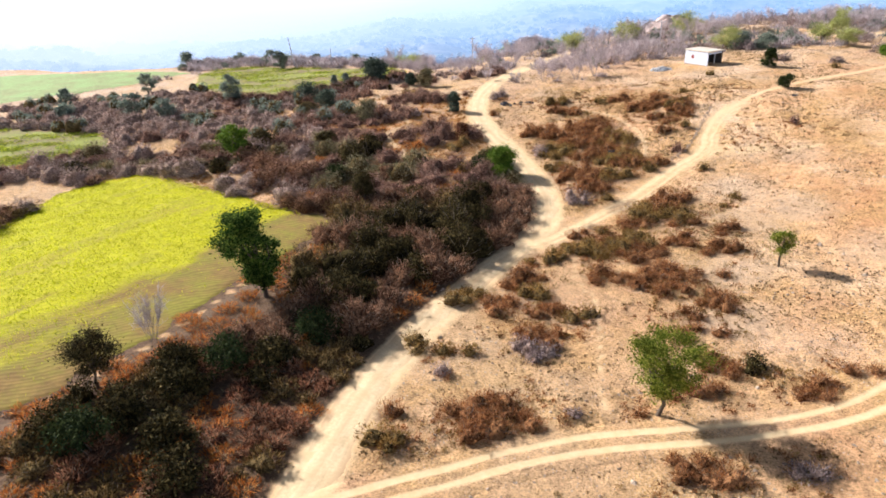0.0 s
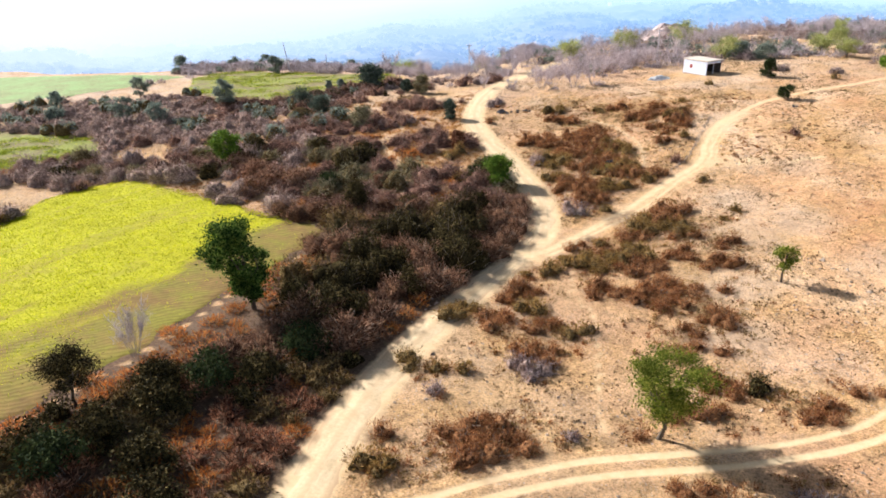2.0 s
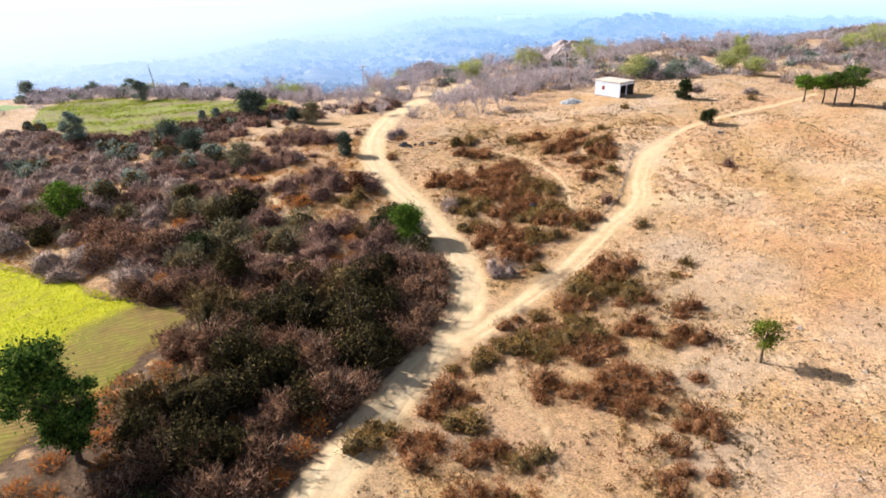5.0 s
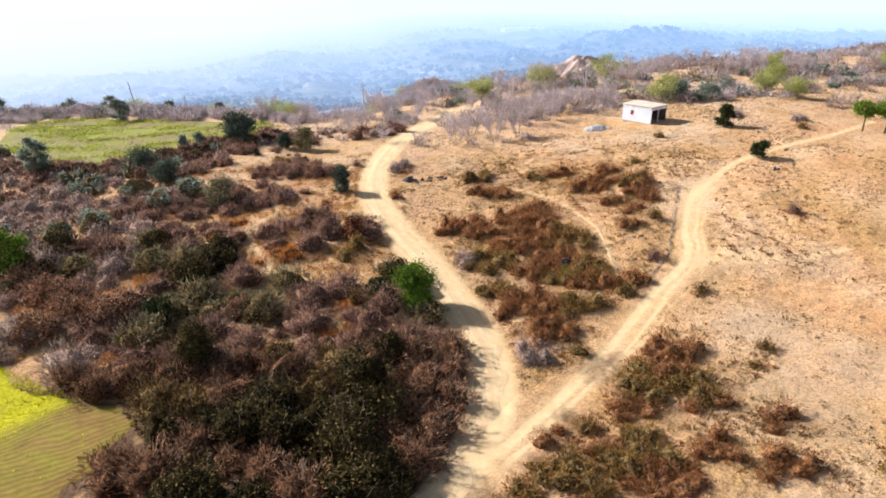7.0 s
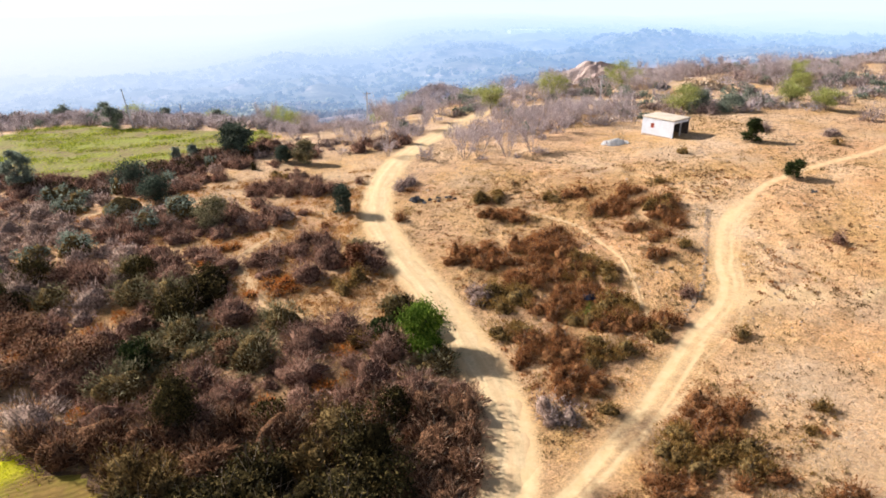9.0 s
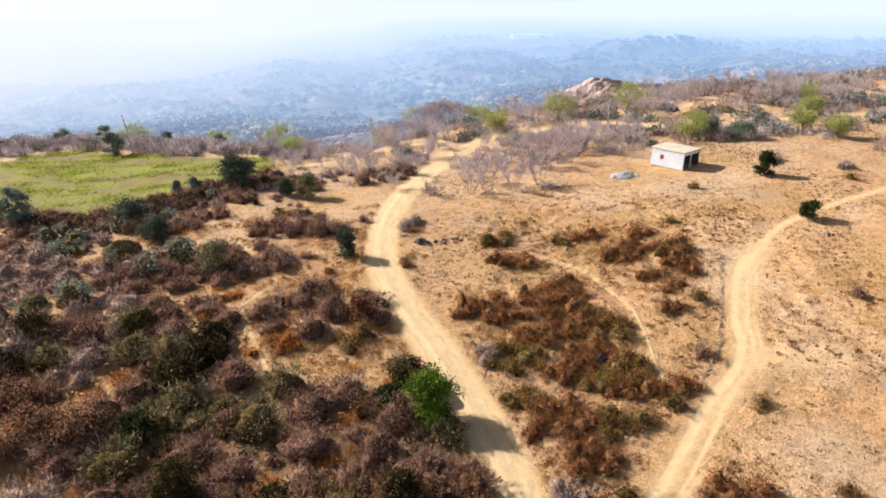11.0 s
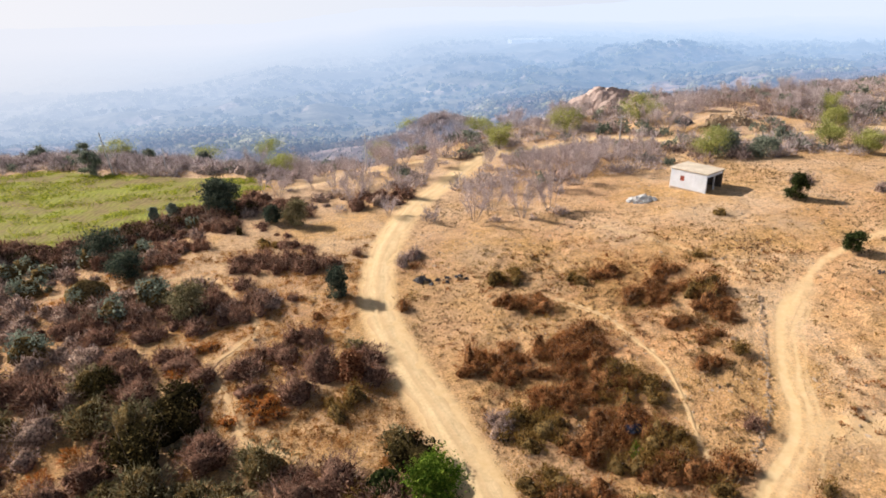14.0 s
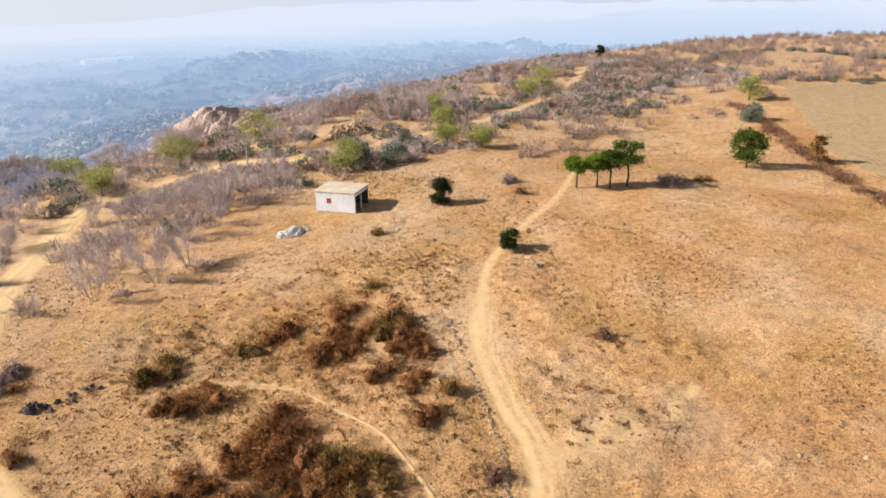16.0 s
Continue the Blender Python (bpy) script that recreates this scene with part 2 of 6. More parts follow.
def foliage_material(name, *colours, through_light=0.25, rough=0.9):
    """Leaves or blades: each one takes its own shade."""
    m, b = blank(name, rough)
    b.inputs["Specular IOR Level"].default_value = 0.08
    g = m.node_tree.nodes.new("ShaderNodeNewGeometry")
    n = len(colours)
    c = ramp(m, g.outputs["Random Per Island"], *[((k + 0.5) / n, col) for k, col in enumerate(colours)])
    tone = ramp(m, noise_of(m, 0.35, 3, 0.6, g.outputs["Position"]), (0.3, 0.65), (0.65, 1.2))
    c = blend(m, 1.0, c, tone, "MULTIPLY")
    join(m, c, b.inputs["Base Color"])
    t = m.node_tree.nodes.new("ShaderNodeBsdfTranslucent")
    join(m, c, t.inputs[0])
    s = m.node_tree.nodes.new("ShaderNodeMixShader")
    s.inputs[0].default_value = through_light
    out = m.node_tree.nodes["Material Output"]
    join(m, b.outputs[0], s.inputs[1])
    join(m, t.outputs[0], s.inputs[2])
    join(m, s.outputs[0], out.inputs[0])
    return m


def grained(name, dark, pale, scale, rough=0.9, relief=0.4, depth=0.03):
    m, b = blank(name, rough)
    at = place(m)
    c = ramp(m, noise_of(m, scale, 6, 0.65, at), (0.3, dark), (0.65, pale))
    c = blend(m, 1.0, c, ramp(m, noise_of(m, scale * 9, 5, 0.7, at), (0.3, 0.8), (0.65, 1.1)), "MULTIPLY")
    join(m, c, b.inputs["Base Color"])
    bump(m, b, noise_of(m, scale * 6, 6, 0.7, at), relief, depth)
    return m


def distance_material(name, woods, bare, cliffs=0.0, patch=0.022):
    """A far backdrop of wooded broken hills; haze is painted in as distance-growing emission."""
    m, b = blank(name, 1.0)
    g = m.node_tree.nodes.new("ShaderNodeNewGeometry")
    at = g.outputs["Position"]
    c = ramp(m, noise_of(m, patch, 8, 0.68, at), (0.42, woods), (0.60, bare))
    if cliffs:
        steep = m.node_tree.nodes.new("ShaderNodeSeparateXYZ")
        join(m, g.outputs["Normal"], steep.inputs[0])
        streak = ramp(m, noise_of(m, 0.05, 7, 0.72, at), (0.44, 0.0), (0.56, cliffs))
        c = blend(m, blend(m, 1.0, ramp(m, steep.outputs[2], (0.88, 1.0), (0.965, 0.0)), streak, "MULTIPLY"), c, (0.70, 0.55, 0.47))
    c = blend(m, 1.0, c, ramp(m, noise_of(m, 0.11, 7, 0.75, at), (0.34, 0.35), (0.62, 1.4)), "MULTIPLY")
    join(m, c, b.inputs["Base Color"])
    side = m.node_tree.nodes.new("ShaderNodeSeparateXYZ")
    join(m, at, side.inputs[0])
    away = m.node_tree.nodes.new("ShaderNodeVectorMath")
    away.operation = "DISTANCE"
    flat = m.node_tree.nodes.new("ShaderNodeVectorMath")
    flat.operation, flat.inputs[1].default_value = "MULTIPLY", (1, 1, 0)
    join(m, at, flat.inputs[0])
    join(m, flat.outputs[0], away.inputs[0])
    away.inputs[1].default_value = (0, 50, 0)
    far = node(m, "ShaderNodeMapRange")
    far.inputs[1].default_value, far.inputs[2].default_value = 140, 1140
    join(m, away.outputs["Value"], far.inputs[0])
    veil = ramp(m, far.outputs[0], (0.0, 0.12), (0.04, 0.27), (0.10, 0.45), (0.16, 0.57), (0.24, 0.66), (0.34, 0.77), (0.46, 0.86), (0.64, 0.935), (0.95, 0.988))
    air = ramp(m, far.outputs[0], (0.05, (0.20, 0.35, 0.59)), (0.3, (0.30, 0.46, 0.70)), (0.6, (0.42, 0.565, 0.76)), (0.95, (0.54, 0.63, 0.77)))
    # the painted haze turns whiter and thicker towards the sun
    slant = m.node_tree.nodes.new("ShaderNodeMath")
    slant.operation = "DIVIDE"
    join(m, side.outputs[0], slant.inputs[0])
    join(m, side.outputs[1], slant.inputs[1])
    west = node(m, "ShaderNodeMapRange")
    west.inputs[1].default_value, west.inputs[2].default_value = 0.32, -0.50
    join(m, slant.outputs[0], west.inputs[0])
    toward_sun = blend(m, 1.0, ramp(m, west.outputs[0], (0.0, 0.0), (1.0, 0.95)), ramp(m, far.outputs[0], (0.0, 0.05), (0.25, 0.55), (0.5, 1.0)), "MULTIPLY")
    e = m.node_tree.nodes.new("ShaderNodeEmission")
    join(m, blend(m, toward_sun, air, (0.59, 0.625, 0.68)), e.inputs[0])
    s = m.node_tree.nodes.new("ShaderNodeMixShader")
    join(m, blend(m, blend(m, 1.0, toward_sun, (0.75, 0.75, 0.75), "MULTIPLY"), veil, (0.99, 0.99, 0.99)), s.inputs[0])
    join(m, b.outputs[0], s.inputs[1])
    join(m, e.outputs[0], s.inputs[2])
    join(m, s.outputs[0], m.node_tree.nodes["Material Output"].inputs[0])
    return m


SOIL = soil_material()
ROAD = dust_material("road_dust", (0.71, 0.535, 0.31), (0.62, 0.445, 0.24))
PATH = dust_material("path_dust", (0.60, 0.42, 0.23), (0.52, 0.35, 0.185))
BARK = grained("bark", (0.06, 0.045, 0.03), (0.16, 0.12, 0.085), 2.0)
GREY_BARK = grained("grey_bark", (0.22, 0.185, 0.18), (0.40, 0.345, 0.335), 1.5)
PLASTER = grained("whitewashed_plaster", (0.60, 0.655, 0.72), (0.72, 0.775, 0.85), 0.8, relief=0.15)
CONCRETE = grained("sun_bleached_concrete", (0.55, 0.47, 0.36), (0.72, 0.64, 0.52), 0.6, relief=0.2)
GREY_CONCRETE = grained("grey_concrete", (0.38, 0.38, 0.39), (0.56, 0.56, 0.57), 1.0, relief=0.2)
# walls of the hut's open room, its shade put into their colour
DARK_WALL = grained("shade_dark_wall", (0.05, 0.04, 0.035), (0.14, 0.11, 0.09), 2.0, relief=0.3)
RED_PAINT = grained("faded_red_paint", (0.25, 0.05, 0.035), (0.38, 0.09, 0.06), 3.0, rough=0.6, relief=0.1)
STONE = grained("field_stone", (0.25, 0.18, 0.125), (0.55, 0.43, 0.31), 0.9)
DARK_STONE = grained("blackened_stone", (0.03, 0.03, 0.035), (0.14, 0.13, 0.13), 0.9)
WHITE_STONE = grained("limestone_rubble", (0.45, 0.44, 0.43), (0.78, 0.77, 0.75), 1.2)
BLUFF = grained("pale_bluff_rock", (0.29, 0.21, 0.18), (0.57, 0.44, 0.385), 0.12, relief=0.8, depth=0.6)

LEAF_DARK = foliage_material("dark_green_leaves", (0.016, 0.026, 0.009), (0.036, 0.050, 0.015), (0.07, 0.088, 0.026), through_light=0.12)
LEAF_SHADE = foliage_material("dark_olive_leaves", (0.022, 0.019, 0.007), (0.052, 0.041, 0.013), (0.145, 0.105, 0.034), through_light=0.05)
LEAF_GREEN = foliage_material("fresh_green_leaves", (0.03, 0.06, 0.012), (0.07, 0.125, 0.022), (0.15, 0.20, 0.04))
LEAF_DEEP = foliage_material("deep_green_leaves", (0.018, 0.045, 0.008), (0.055, 0.105, 0.016), (0.16, 0.22, 0.035), through_light=0.3)
LEAF_BRIGHT = foliage_material("bright_green_leaves", (0.06, 0.12, 0.012), (0.12, 0.20, 0.02), (0.22, 0.30, 0.04))
LEAF_PALE = foliage_material("pale_yellow_green_leaves", (0.25, 0.275, 0.075), (0.40, 0.42, 0.135), (0.54, 0.54, 0.22), through_light=0.35)
# leaves of far plants, greyed and paled: haze is put into their colour
LEAF_GREY = foliage_material("haze_grey_green_leaves", (0.12, 0.15, 0.115), (0.215, 0.25, 0.19), (0.32, 0.355, 0.275), through_light=0.35)
LEAF_TEAL = foliage_material("dark_blue_green_leaves", (0.035, 0.050, 0.036), (0.075, 0.098, 0.070), (0.14, 0.165, 0.115), through_light=0.25)
LEAF_SCRUB = foliage_material("dull_brown_twigs", (0.10, 0.048, 0.027), (0.28, 0.145, 0.080), (0.48, 0.295, 0.18), through_light=0.15)
LEAF_HOAR = foliage_material("dusty_olive_grey_leaves", (0.13, 0.115, 0.055), (0.27, 0.235, 0.12), (0.42, 0.36, 0.21), through_light=0.10)


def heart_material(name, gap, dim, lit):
    """The outside of a dense bush: twig heads over dark gaps of painted shade."""
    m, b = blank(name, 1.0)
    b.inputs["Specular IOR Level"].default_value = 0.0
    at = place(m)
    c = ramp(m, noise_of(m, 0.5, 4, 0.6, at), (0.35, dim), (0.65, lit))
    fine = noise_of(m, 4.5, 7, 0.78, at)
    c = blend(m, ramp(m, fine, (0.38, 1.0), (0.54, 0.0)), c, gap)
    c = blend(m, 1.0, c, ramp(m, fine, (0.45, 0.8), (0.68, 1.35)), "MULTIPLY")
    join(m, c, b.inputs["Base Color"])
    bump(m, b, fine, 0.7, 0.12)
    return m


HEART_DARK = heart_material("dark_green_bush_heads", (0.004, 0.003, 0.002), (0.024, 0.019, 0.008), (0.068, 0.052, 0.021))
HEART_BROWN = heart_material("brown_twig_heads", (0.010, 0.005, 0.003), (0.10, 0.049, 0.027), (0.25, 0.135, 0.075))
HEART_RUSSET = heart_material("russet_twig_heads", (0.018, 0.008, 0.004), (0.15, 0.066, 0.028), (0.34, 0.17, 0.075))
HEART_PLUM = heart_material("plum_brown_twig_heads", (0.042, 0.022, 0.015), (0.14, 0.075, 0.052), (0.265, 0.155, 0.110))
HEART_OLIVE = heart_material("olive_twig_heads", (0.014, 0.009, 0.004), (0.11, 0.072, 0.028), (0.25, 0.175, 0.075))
# paled twig heads; on the far scrub the paling is painted haze
HEART_PALE = heart_material("pale_twig_heads", (0.085, 0.056, 0.044), (0.26, 0.175, 0.135), (0.48, 0.355, 0.28))
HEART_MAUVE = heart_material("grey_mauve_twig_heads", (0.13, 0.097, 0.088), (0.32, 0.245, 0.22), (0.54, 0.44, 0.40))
LEAF_THORN = foliage_material("dark_olive_thorn_leaves", (0.07, 0.045, 0.015), (0.17, 0.105, 0.035), (0.33, 0.215, 0.08), through_light=0.10)
LEAF_PLUM = foliage_material("plum_brown_twigs", (0.17, 0.087, 0.058), (0.33, 0.185, 0.130), (0.51, 0.335, 0.245), through_light=0.15)
# grey-brown twigs of the far scrub, lightened to stand for haze
LEAF_HAZED = foliage_material("hazed_grey_brown_twigs", (0.20, 0.13, 0.10), (0.41, 0.285, 0.23), (0.62, 0.485, 0.41), through_light=0.15)
LEAF_OCHRE = foliage_material("dry_ochre_brown_leaves", (0.15, 0.054, 0.020), (0.30, 0.12, 0.043), (0.48, 0.24, 0.095), through_light=0.4)
LEAF_AIRY = foliage_material("airy_yellow_green_leaves", (0.08, 0.112, 0.012), (0.165, 0.195, 0.022), (0.30, 0.31, 0.05), through_light=0.4)
LEAF_BROWN = foliage_material("dead_brown_leaves", (0.09, 0.032, 0.016), (0.26, 0.102, 0.050), (0.47, 0.235, 0.125), through_light=0.2)
LEAF_OLIVE = foliage_material("olive_brown_leaves", (0.15, 0.082, 0.023), (0.28, 0.163, 0.045), (0.42, 0.275, 0.09), through_light=0.4)
LEAF_RUST = foliage_material("rusty_dry_grass", (0.32, 0.09, 0.018), (0.50, 0.17, 0.034), (0.58, 0.27, 0.075), through_light=0.4)
# bare twigs' own mauve, brightened further to stand for haze on far brush
LEAF_MAUVE = foliage_material("bare_mauve_twigs", (0.20, 0.14, 0.125), (0.35, 0.26, 0.235), (0.51, 0.41, 0.38), through_light=0.2)
LEAF_PALE_TWIG = foliage_material("pale_grey_mauve_twigs", (0.33, 0.27, 0.265), (0.50, 0.425, 0.42), (0.68, 0.60, 0.59), through_light=0.15)
TWIG = foliage_material("dry_twigs", (0.10, 0.070, 0.048), (0.19, 0.145, 0.105), (0.32, 0.26, 0.19), through_light=0.05)
STRAW = foliage_material("straw_grass", (0.20, 0.125, 0.055), (0.34, 0.235, 0.105), (0.46, 0.34, 0.17))
TUFT = foliage_material("brown_grass_tufts", (0.12, 0.075, 0.035), (0.22, 0.145, 0.068), (0.36, 0.255, 0.125))
MUSTARD = foliage_material("mustard_in_flower", (0.30, 0.36, 0.004), (0.57, 0.57, 0.003), (0.76, 0.73, 0.006), through_light=0.3)
CROP = foliage_material("young_green_crop", (0.16, 0.23, 0.02), (0.34, 0.39, 0.03), (0.56, 0.57, 0.06))


# ---------------------------------------------------------------- mesh helpers
def mesh_of(name, verts, faces, mats, slots=None, shade=False):
    """A mesh from arrays: verts (n, 3), faces (m, 3 or 4)."""
    verts, faces = np.asarray(verts, np.float32), np.asarray(faces, np.int32)
    me = bpy.data.meshes.new(name)
    me.vertices.add(len(verts))
    me.vertices.foreach_set("co", verts.ravel())
    k = faces.shape[1]
    me.loops.add(faces.size)
    me.loops.foreach_set("vertex_index", faces.ravel())
    me.polygons.add(len(faces))
    me.polygons.foreach_set("loop_start", np.arange(0, faces.size, k, dtype=np.int32))
    if slots is not None:
        me.polygons.foreach_set("material_index", np.asarray(slots, np.int32))
    for m in mats if isinstance(mats, (list, tuple)) else [mats]:
        me.materials.append(m)
    me.update(calc_edges=True)
    me.polygons.foreach_set("use_smooth", np.full(len(faces), shade))
    return me


def part(name, bm, material, parent, label=""):
    """One bmesh (or mesh) as one object under a thing or a part."""
    if isinstance(bm, bpy.types.Mesh):
        me = bm
    else:
        me = bpy.data.meshes.new(name)
        bm.to_mesh(me)
        bm.free()
        me.materials.append(material)
    ob = new(name, me)
    ob.parent = parent
    return tagged(ob, label) if label else ob


def box(bm, lo, hi, wobble=0.0):
    """A box between two corners, its edges slightly broken."""
    c, s = [(a + b) / 2 for a, b in zip(lo, hi)], [abs(b - a) for a, b in zip(lo, hi)]
    made = bmesh.ops.create_cube(bm, size=1, matrix=Matrix.Translation(c) @ Matrix.Diagonal((*s, 1)))
    edges = list({e for v in made["verts"] for e in v.link_edges})
    bmesh.ops.bevel(bm, geom=edges, offset=min(0.03, 0.2 * min(s)), segments=1, affect="EDGES")
    return bm


def spline(points, step=0.5):
    """A smooth line through a few points of the plan."""
    p = np.array([points[0], *points, points[-1]], float)
    out = []
    for a, b, c, d in zip(p, p[1:], p[2:], p[3:]):
        n = max(2, int(np.hypot(*(c - b)) / step))
        t = np.linspace(0, 1, n, endpoint=False)[:, None]
        out.append(0.5 * (2 * b + (c - a) * t + (2 * a - 5 * b + 4 * c - d) * t ** 2 + (3 * b - a - 3 * c + d) * t ** 3))
    return np.vstack(out + [p[-1:]])


def near_line(x, y, pts):
    """Distance from each place to a line of the plan."""
    x, y = np.asarray(x, float).ravel(), np.asarray(y, float).ravel()
    best = np.full(x.shape, 1e9)
    for k in range(0, len(pts), 2):
        np.minimum(best, (x - pts[k, 0]) ** 2 + (y - pts[k, 1]) ** 2, out=best)
    return np.sqrt(best)


def inside(x, y, polygon):
    x, y = np.asarray(x, float), np.asarray(y, float)
    hit = np.zeros(x.shape, bool)
    for (ax, ay), (bx, by) in zip(polygon, polygon[1:] + polygon[:1]):
        if ay != by:
            hit ^= ((ay > y) != (by > y)) & (x < (bx - ax) * (y - ay) / (by - ay) + ax)
    return hit


# ---------------------------------------------------------------- roads and paths, in plan
MAIN = spline([(-26, -60), (-17, -22), (-13.4, 2), (-12, 16), (-10.6, 25), (-9.1, 31.5), (-6.8, 40.7), (-4.4, 47.6), (-1.7, 53.5), (2.0, 60), (5.8, 65.9), (9.9, 72.2), (11.9, 77.2), (12.5, 83.3), (11.6, 91), (9.6, 99.9),
               (7.2, 108.6), (5.7, 117.5), (6.2, 127.5), (8.6, 137.5), (13.3, 149.5), (19.0, 159.5), (24.5, 169.5), (30, 177)])
FORK = spline([(9.2, 68.2), (14.6, 73.0), (18.9, 76.8), (23.8, 81.3), (28.1, 85.7), (33.2, 90.3), (36.5, 94.6), (38.4, 98.9), (40.9, 103.7), (44.4, 108.0), (47.2, 110.6)])
TRAIL = spline([(43.5, 107.0), (47.0, 110.4), (51.6, 114.6), (57.5, 117.8), (64.9, 120.6), (73.3, 123.6), (84.0, 129.5)])
NEAR = spline([(-12, 28.2), (-3.7, 32.0), (0.0, 33.4), (3.7, 34.9), (9.4, 36.4), (15.2, 36.9), (19.0, 37.2), (23.1, 37.8), (27.4, 38.8), (30.9, 40.3), (36, 43.5), (44, 50)])
BACK = spline([(29, 176), (42, 178), (53, 178.5), (63.5, 169), (84, 166), (101, 167), (127, 175), (155, 187), (178, 203)])
FOOT_A = spline([(22.5, 117.0), (25.0, 114.0), (27.3, 111.2), (28.4, 107.0), (29.4, 103.0), (29.0, 98.6), (28.4, 95.7), (27.6, 92.0)])
FOOT_B = spline([(13.6, 66.8), (12.6, 61), (13.6, 57), (13.0, 51.5), (11.6, 44.5), (11.0, 40)])
FOOT_C = spline([(38.5, 66), (37.4, 60.5), (35.6, 52), (35.0, 47.0), (34.5, 43)])
FOOT_D = spline([(-36, 131), (-24, 131.8), (-15, 131.6), (-11.5, 128.5), (-9.0, 123.4), (-6.5, 118.0), (-8.3, 114.5), (-9.9, 111.7), (-8.0, 106.5), (-5.7, 100.3), (-3.0, 98.7), (-0.7, 97.1), (2.6, 96.0)])
EDGE_WAY = spline([(-7.5, 164.4), (-4.0, 166.8), (3.5, 170.2), (11.0, 174.0), (18.9, 176.6), (28.8, 178.0), (33, 178)])
FOOT_E = spline([(47, 112), (44, 121), (40, 128), (37, 136), (30, 142)])
FOOT_F = spline([(60, 97), (62, 94), (66, 89), (70.4, 83.6), (76, 78)])
VERGE = spline([(-36, 36), (-30.2, 38.6), (-26.8, 42.6), (-22.9, 50.2), (-19.1, 60.2), (-16.2, 65.5), (-14.6, 69)])
FIELD = [(-44, 30), (-31.3, 38.9), (-27.9, 42.6), (-24.0, 50.2), (-20.2, 60.5), (-17.2, 66), (-13.2, 75.5), (-13.0, 78), (-16.4, 80.9), (-22.0, 83.4), (-42.4, 98.9), (-46.7, 100.9),
         (-51.5, 98.1), (-55.2, 92.3), (-55, 80), (-58, 66), (-62, 45), (-56, 28)]
FIELD_WEST = [(-71.5, 105.8), (-65, 108.5), (-57.6, 117.4), (-63.2, 126.0), (-81.4, 134), (-95, 137), (-110, 125), (-100, 104)]
FIELD_FAR = [(-46, 150.5), (-33.6, 146.0), (-31.0, 150), (-19.5, 156.8), (-13.5, 162.2), (-9.0, 166.8), (-13.0, 174.4), (-36, 184.5), (-55, 194), (-66, 189), (-62, 170)]
FIELD_EDGE = [(-150, 175), (-104, 160.9), (-80, 176), (-67, 191), (-90, 200), (-135, 207), (-165, 200)]
FIELD_BROWN = [(185, 147), (206, 128), (150, 100), (107, 92), (123, 110)]


# shrubs on the pasture: x, y, reach, kind
PATCHES_A = [(7.7, 66.9, 2.3, "olive"), (7.0, 61.4, 2.1, "brown"), (1.2, 57.7, 1.5, "olive"), (4.5, 55.9, 1.5, "brown"), (8.6, 58.1, 1.2, "olive"), (8.8, 55.0, 1.3, "brown"), (15.6, 61.0, 1.7, "brown"),
             (16.4, 67.2, 2.2, "olive"), (20.5, 65.6, 2.0, "brown"), (13.2, 68.6, 1.3, "olive"), (14.4, 71.2, 1.0, "brown"), (21.2, 78.3, 2.6, "olive"), (23.3, 74.7, 1.8, "olive"), (26.4, 72.3, 1.2, "brown"),
             (24.9, 68.0, 1.5, "brown"), (20.9, 59.8, 2.9, "brown"), (24.2, 54.9, 1.5, "brown"), (21.3, 53.0, 1.0, "brown"), (26.7, 60.0, 0.7, "brown"), (22.7, 49.8, 0.8, "brown")]
PATCHES_B = [(20.1, 50.0, 1.2, "brown"), (7.6, 50.4, 1.8, "brown"), (6.8, 48.0, 1.4, "mauve"), (-3.0, 48.8, 0.9, "olive"), (-0.5, 48.3, 0.8, "olive"), (16.7, 72.8, 1.4, "olive"), (2.8, 39.2, 2.6, "brown"),
             (15.5, 33.3, 1.7, "brown"), (-4.6, 37.0, 1.3, "olive"), (-5.0, 39.6, 0.9, "brown"), (1.6, 48.0, 0.7, "olive"), (-0.7, 44.8, 0.7, "mauve"), (23.8, 44.6, 0.9, "dark"), (26.6, 41.4, 1.3, "brown"),
             (30.8, 43.6, 1.0, "brown"), (18.8, 42.0, 1.1, "brown"), (16.4, 41.4, 0.7, "brown"), (13.4, 39.6, 0.5, "brown"), (20.9, 45.3, 1.5, "brown"), (8.7, 39.4, 0.5, "mauve")]
PATCHES_C = [(21.6, 33.1, 0.9, "mauve"), (11.4, 54.0, 0.9, "olive"), (20.2, 115.3, 2.0, "brown"), (15.5, 105.7, 2.4, "brown"), (22.0, 105.4, 2.9, "brown"), (25.0, 100.4, 2.4, "olive"), (16.3, 97.3, 2.0, "olive"),
             (25.6, 93.2, 1.9, "olive"), (22.5, 92.3, 1.3, "olive"), (17.6, 88.6, 2.3, "brown"), (21.9, 87.2, 1.5, "olive"), (18.9, 84.2, 1.6, "brown"), (15.1, 91.9, 1.4, "olive"), (15.9, 80.5, 1.0, "mauve"),
             (33.1, 114.1, 2.4, "brown"), (38.2, 113.4, 1.6, "brown"), (19.9, 121.1, 1.5, "olive"), (32.3, 94.0, 0.7, "plum"), (27.6, 88.4, 0.9, "olive"), (37.5, 109.4, 1.6, "brown"), (23.5, 100.3, 1.6, "brown"), (17.8, 100.2, 1.3, "brown"), (24.2, 96.0, 1.7, "brown"), (20.5, 94.4, 1.6, "brown"), (24.3, 91.1, 1.4, "brown"), (37.7, 112.8, 1.5, "olive"), (21.3, 105.5, 1.4, "brown")]
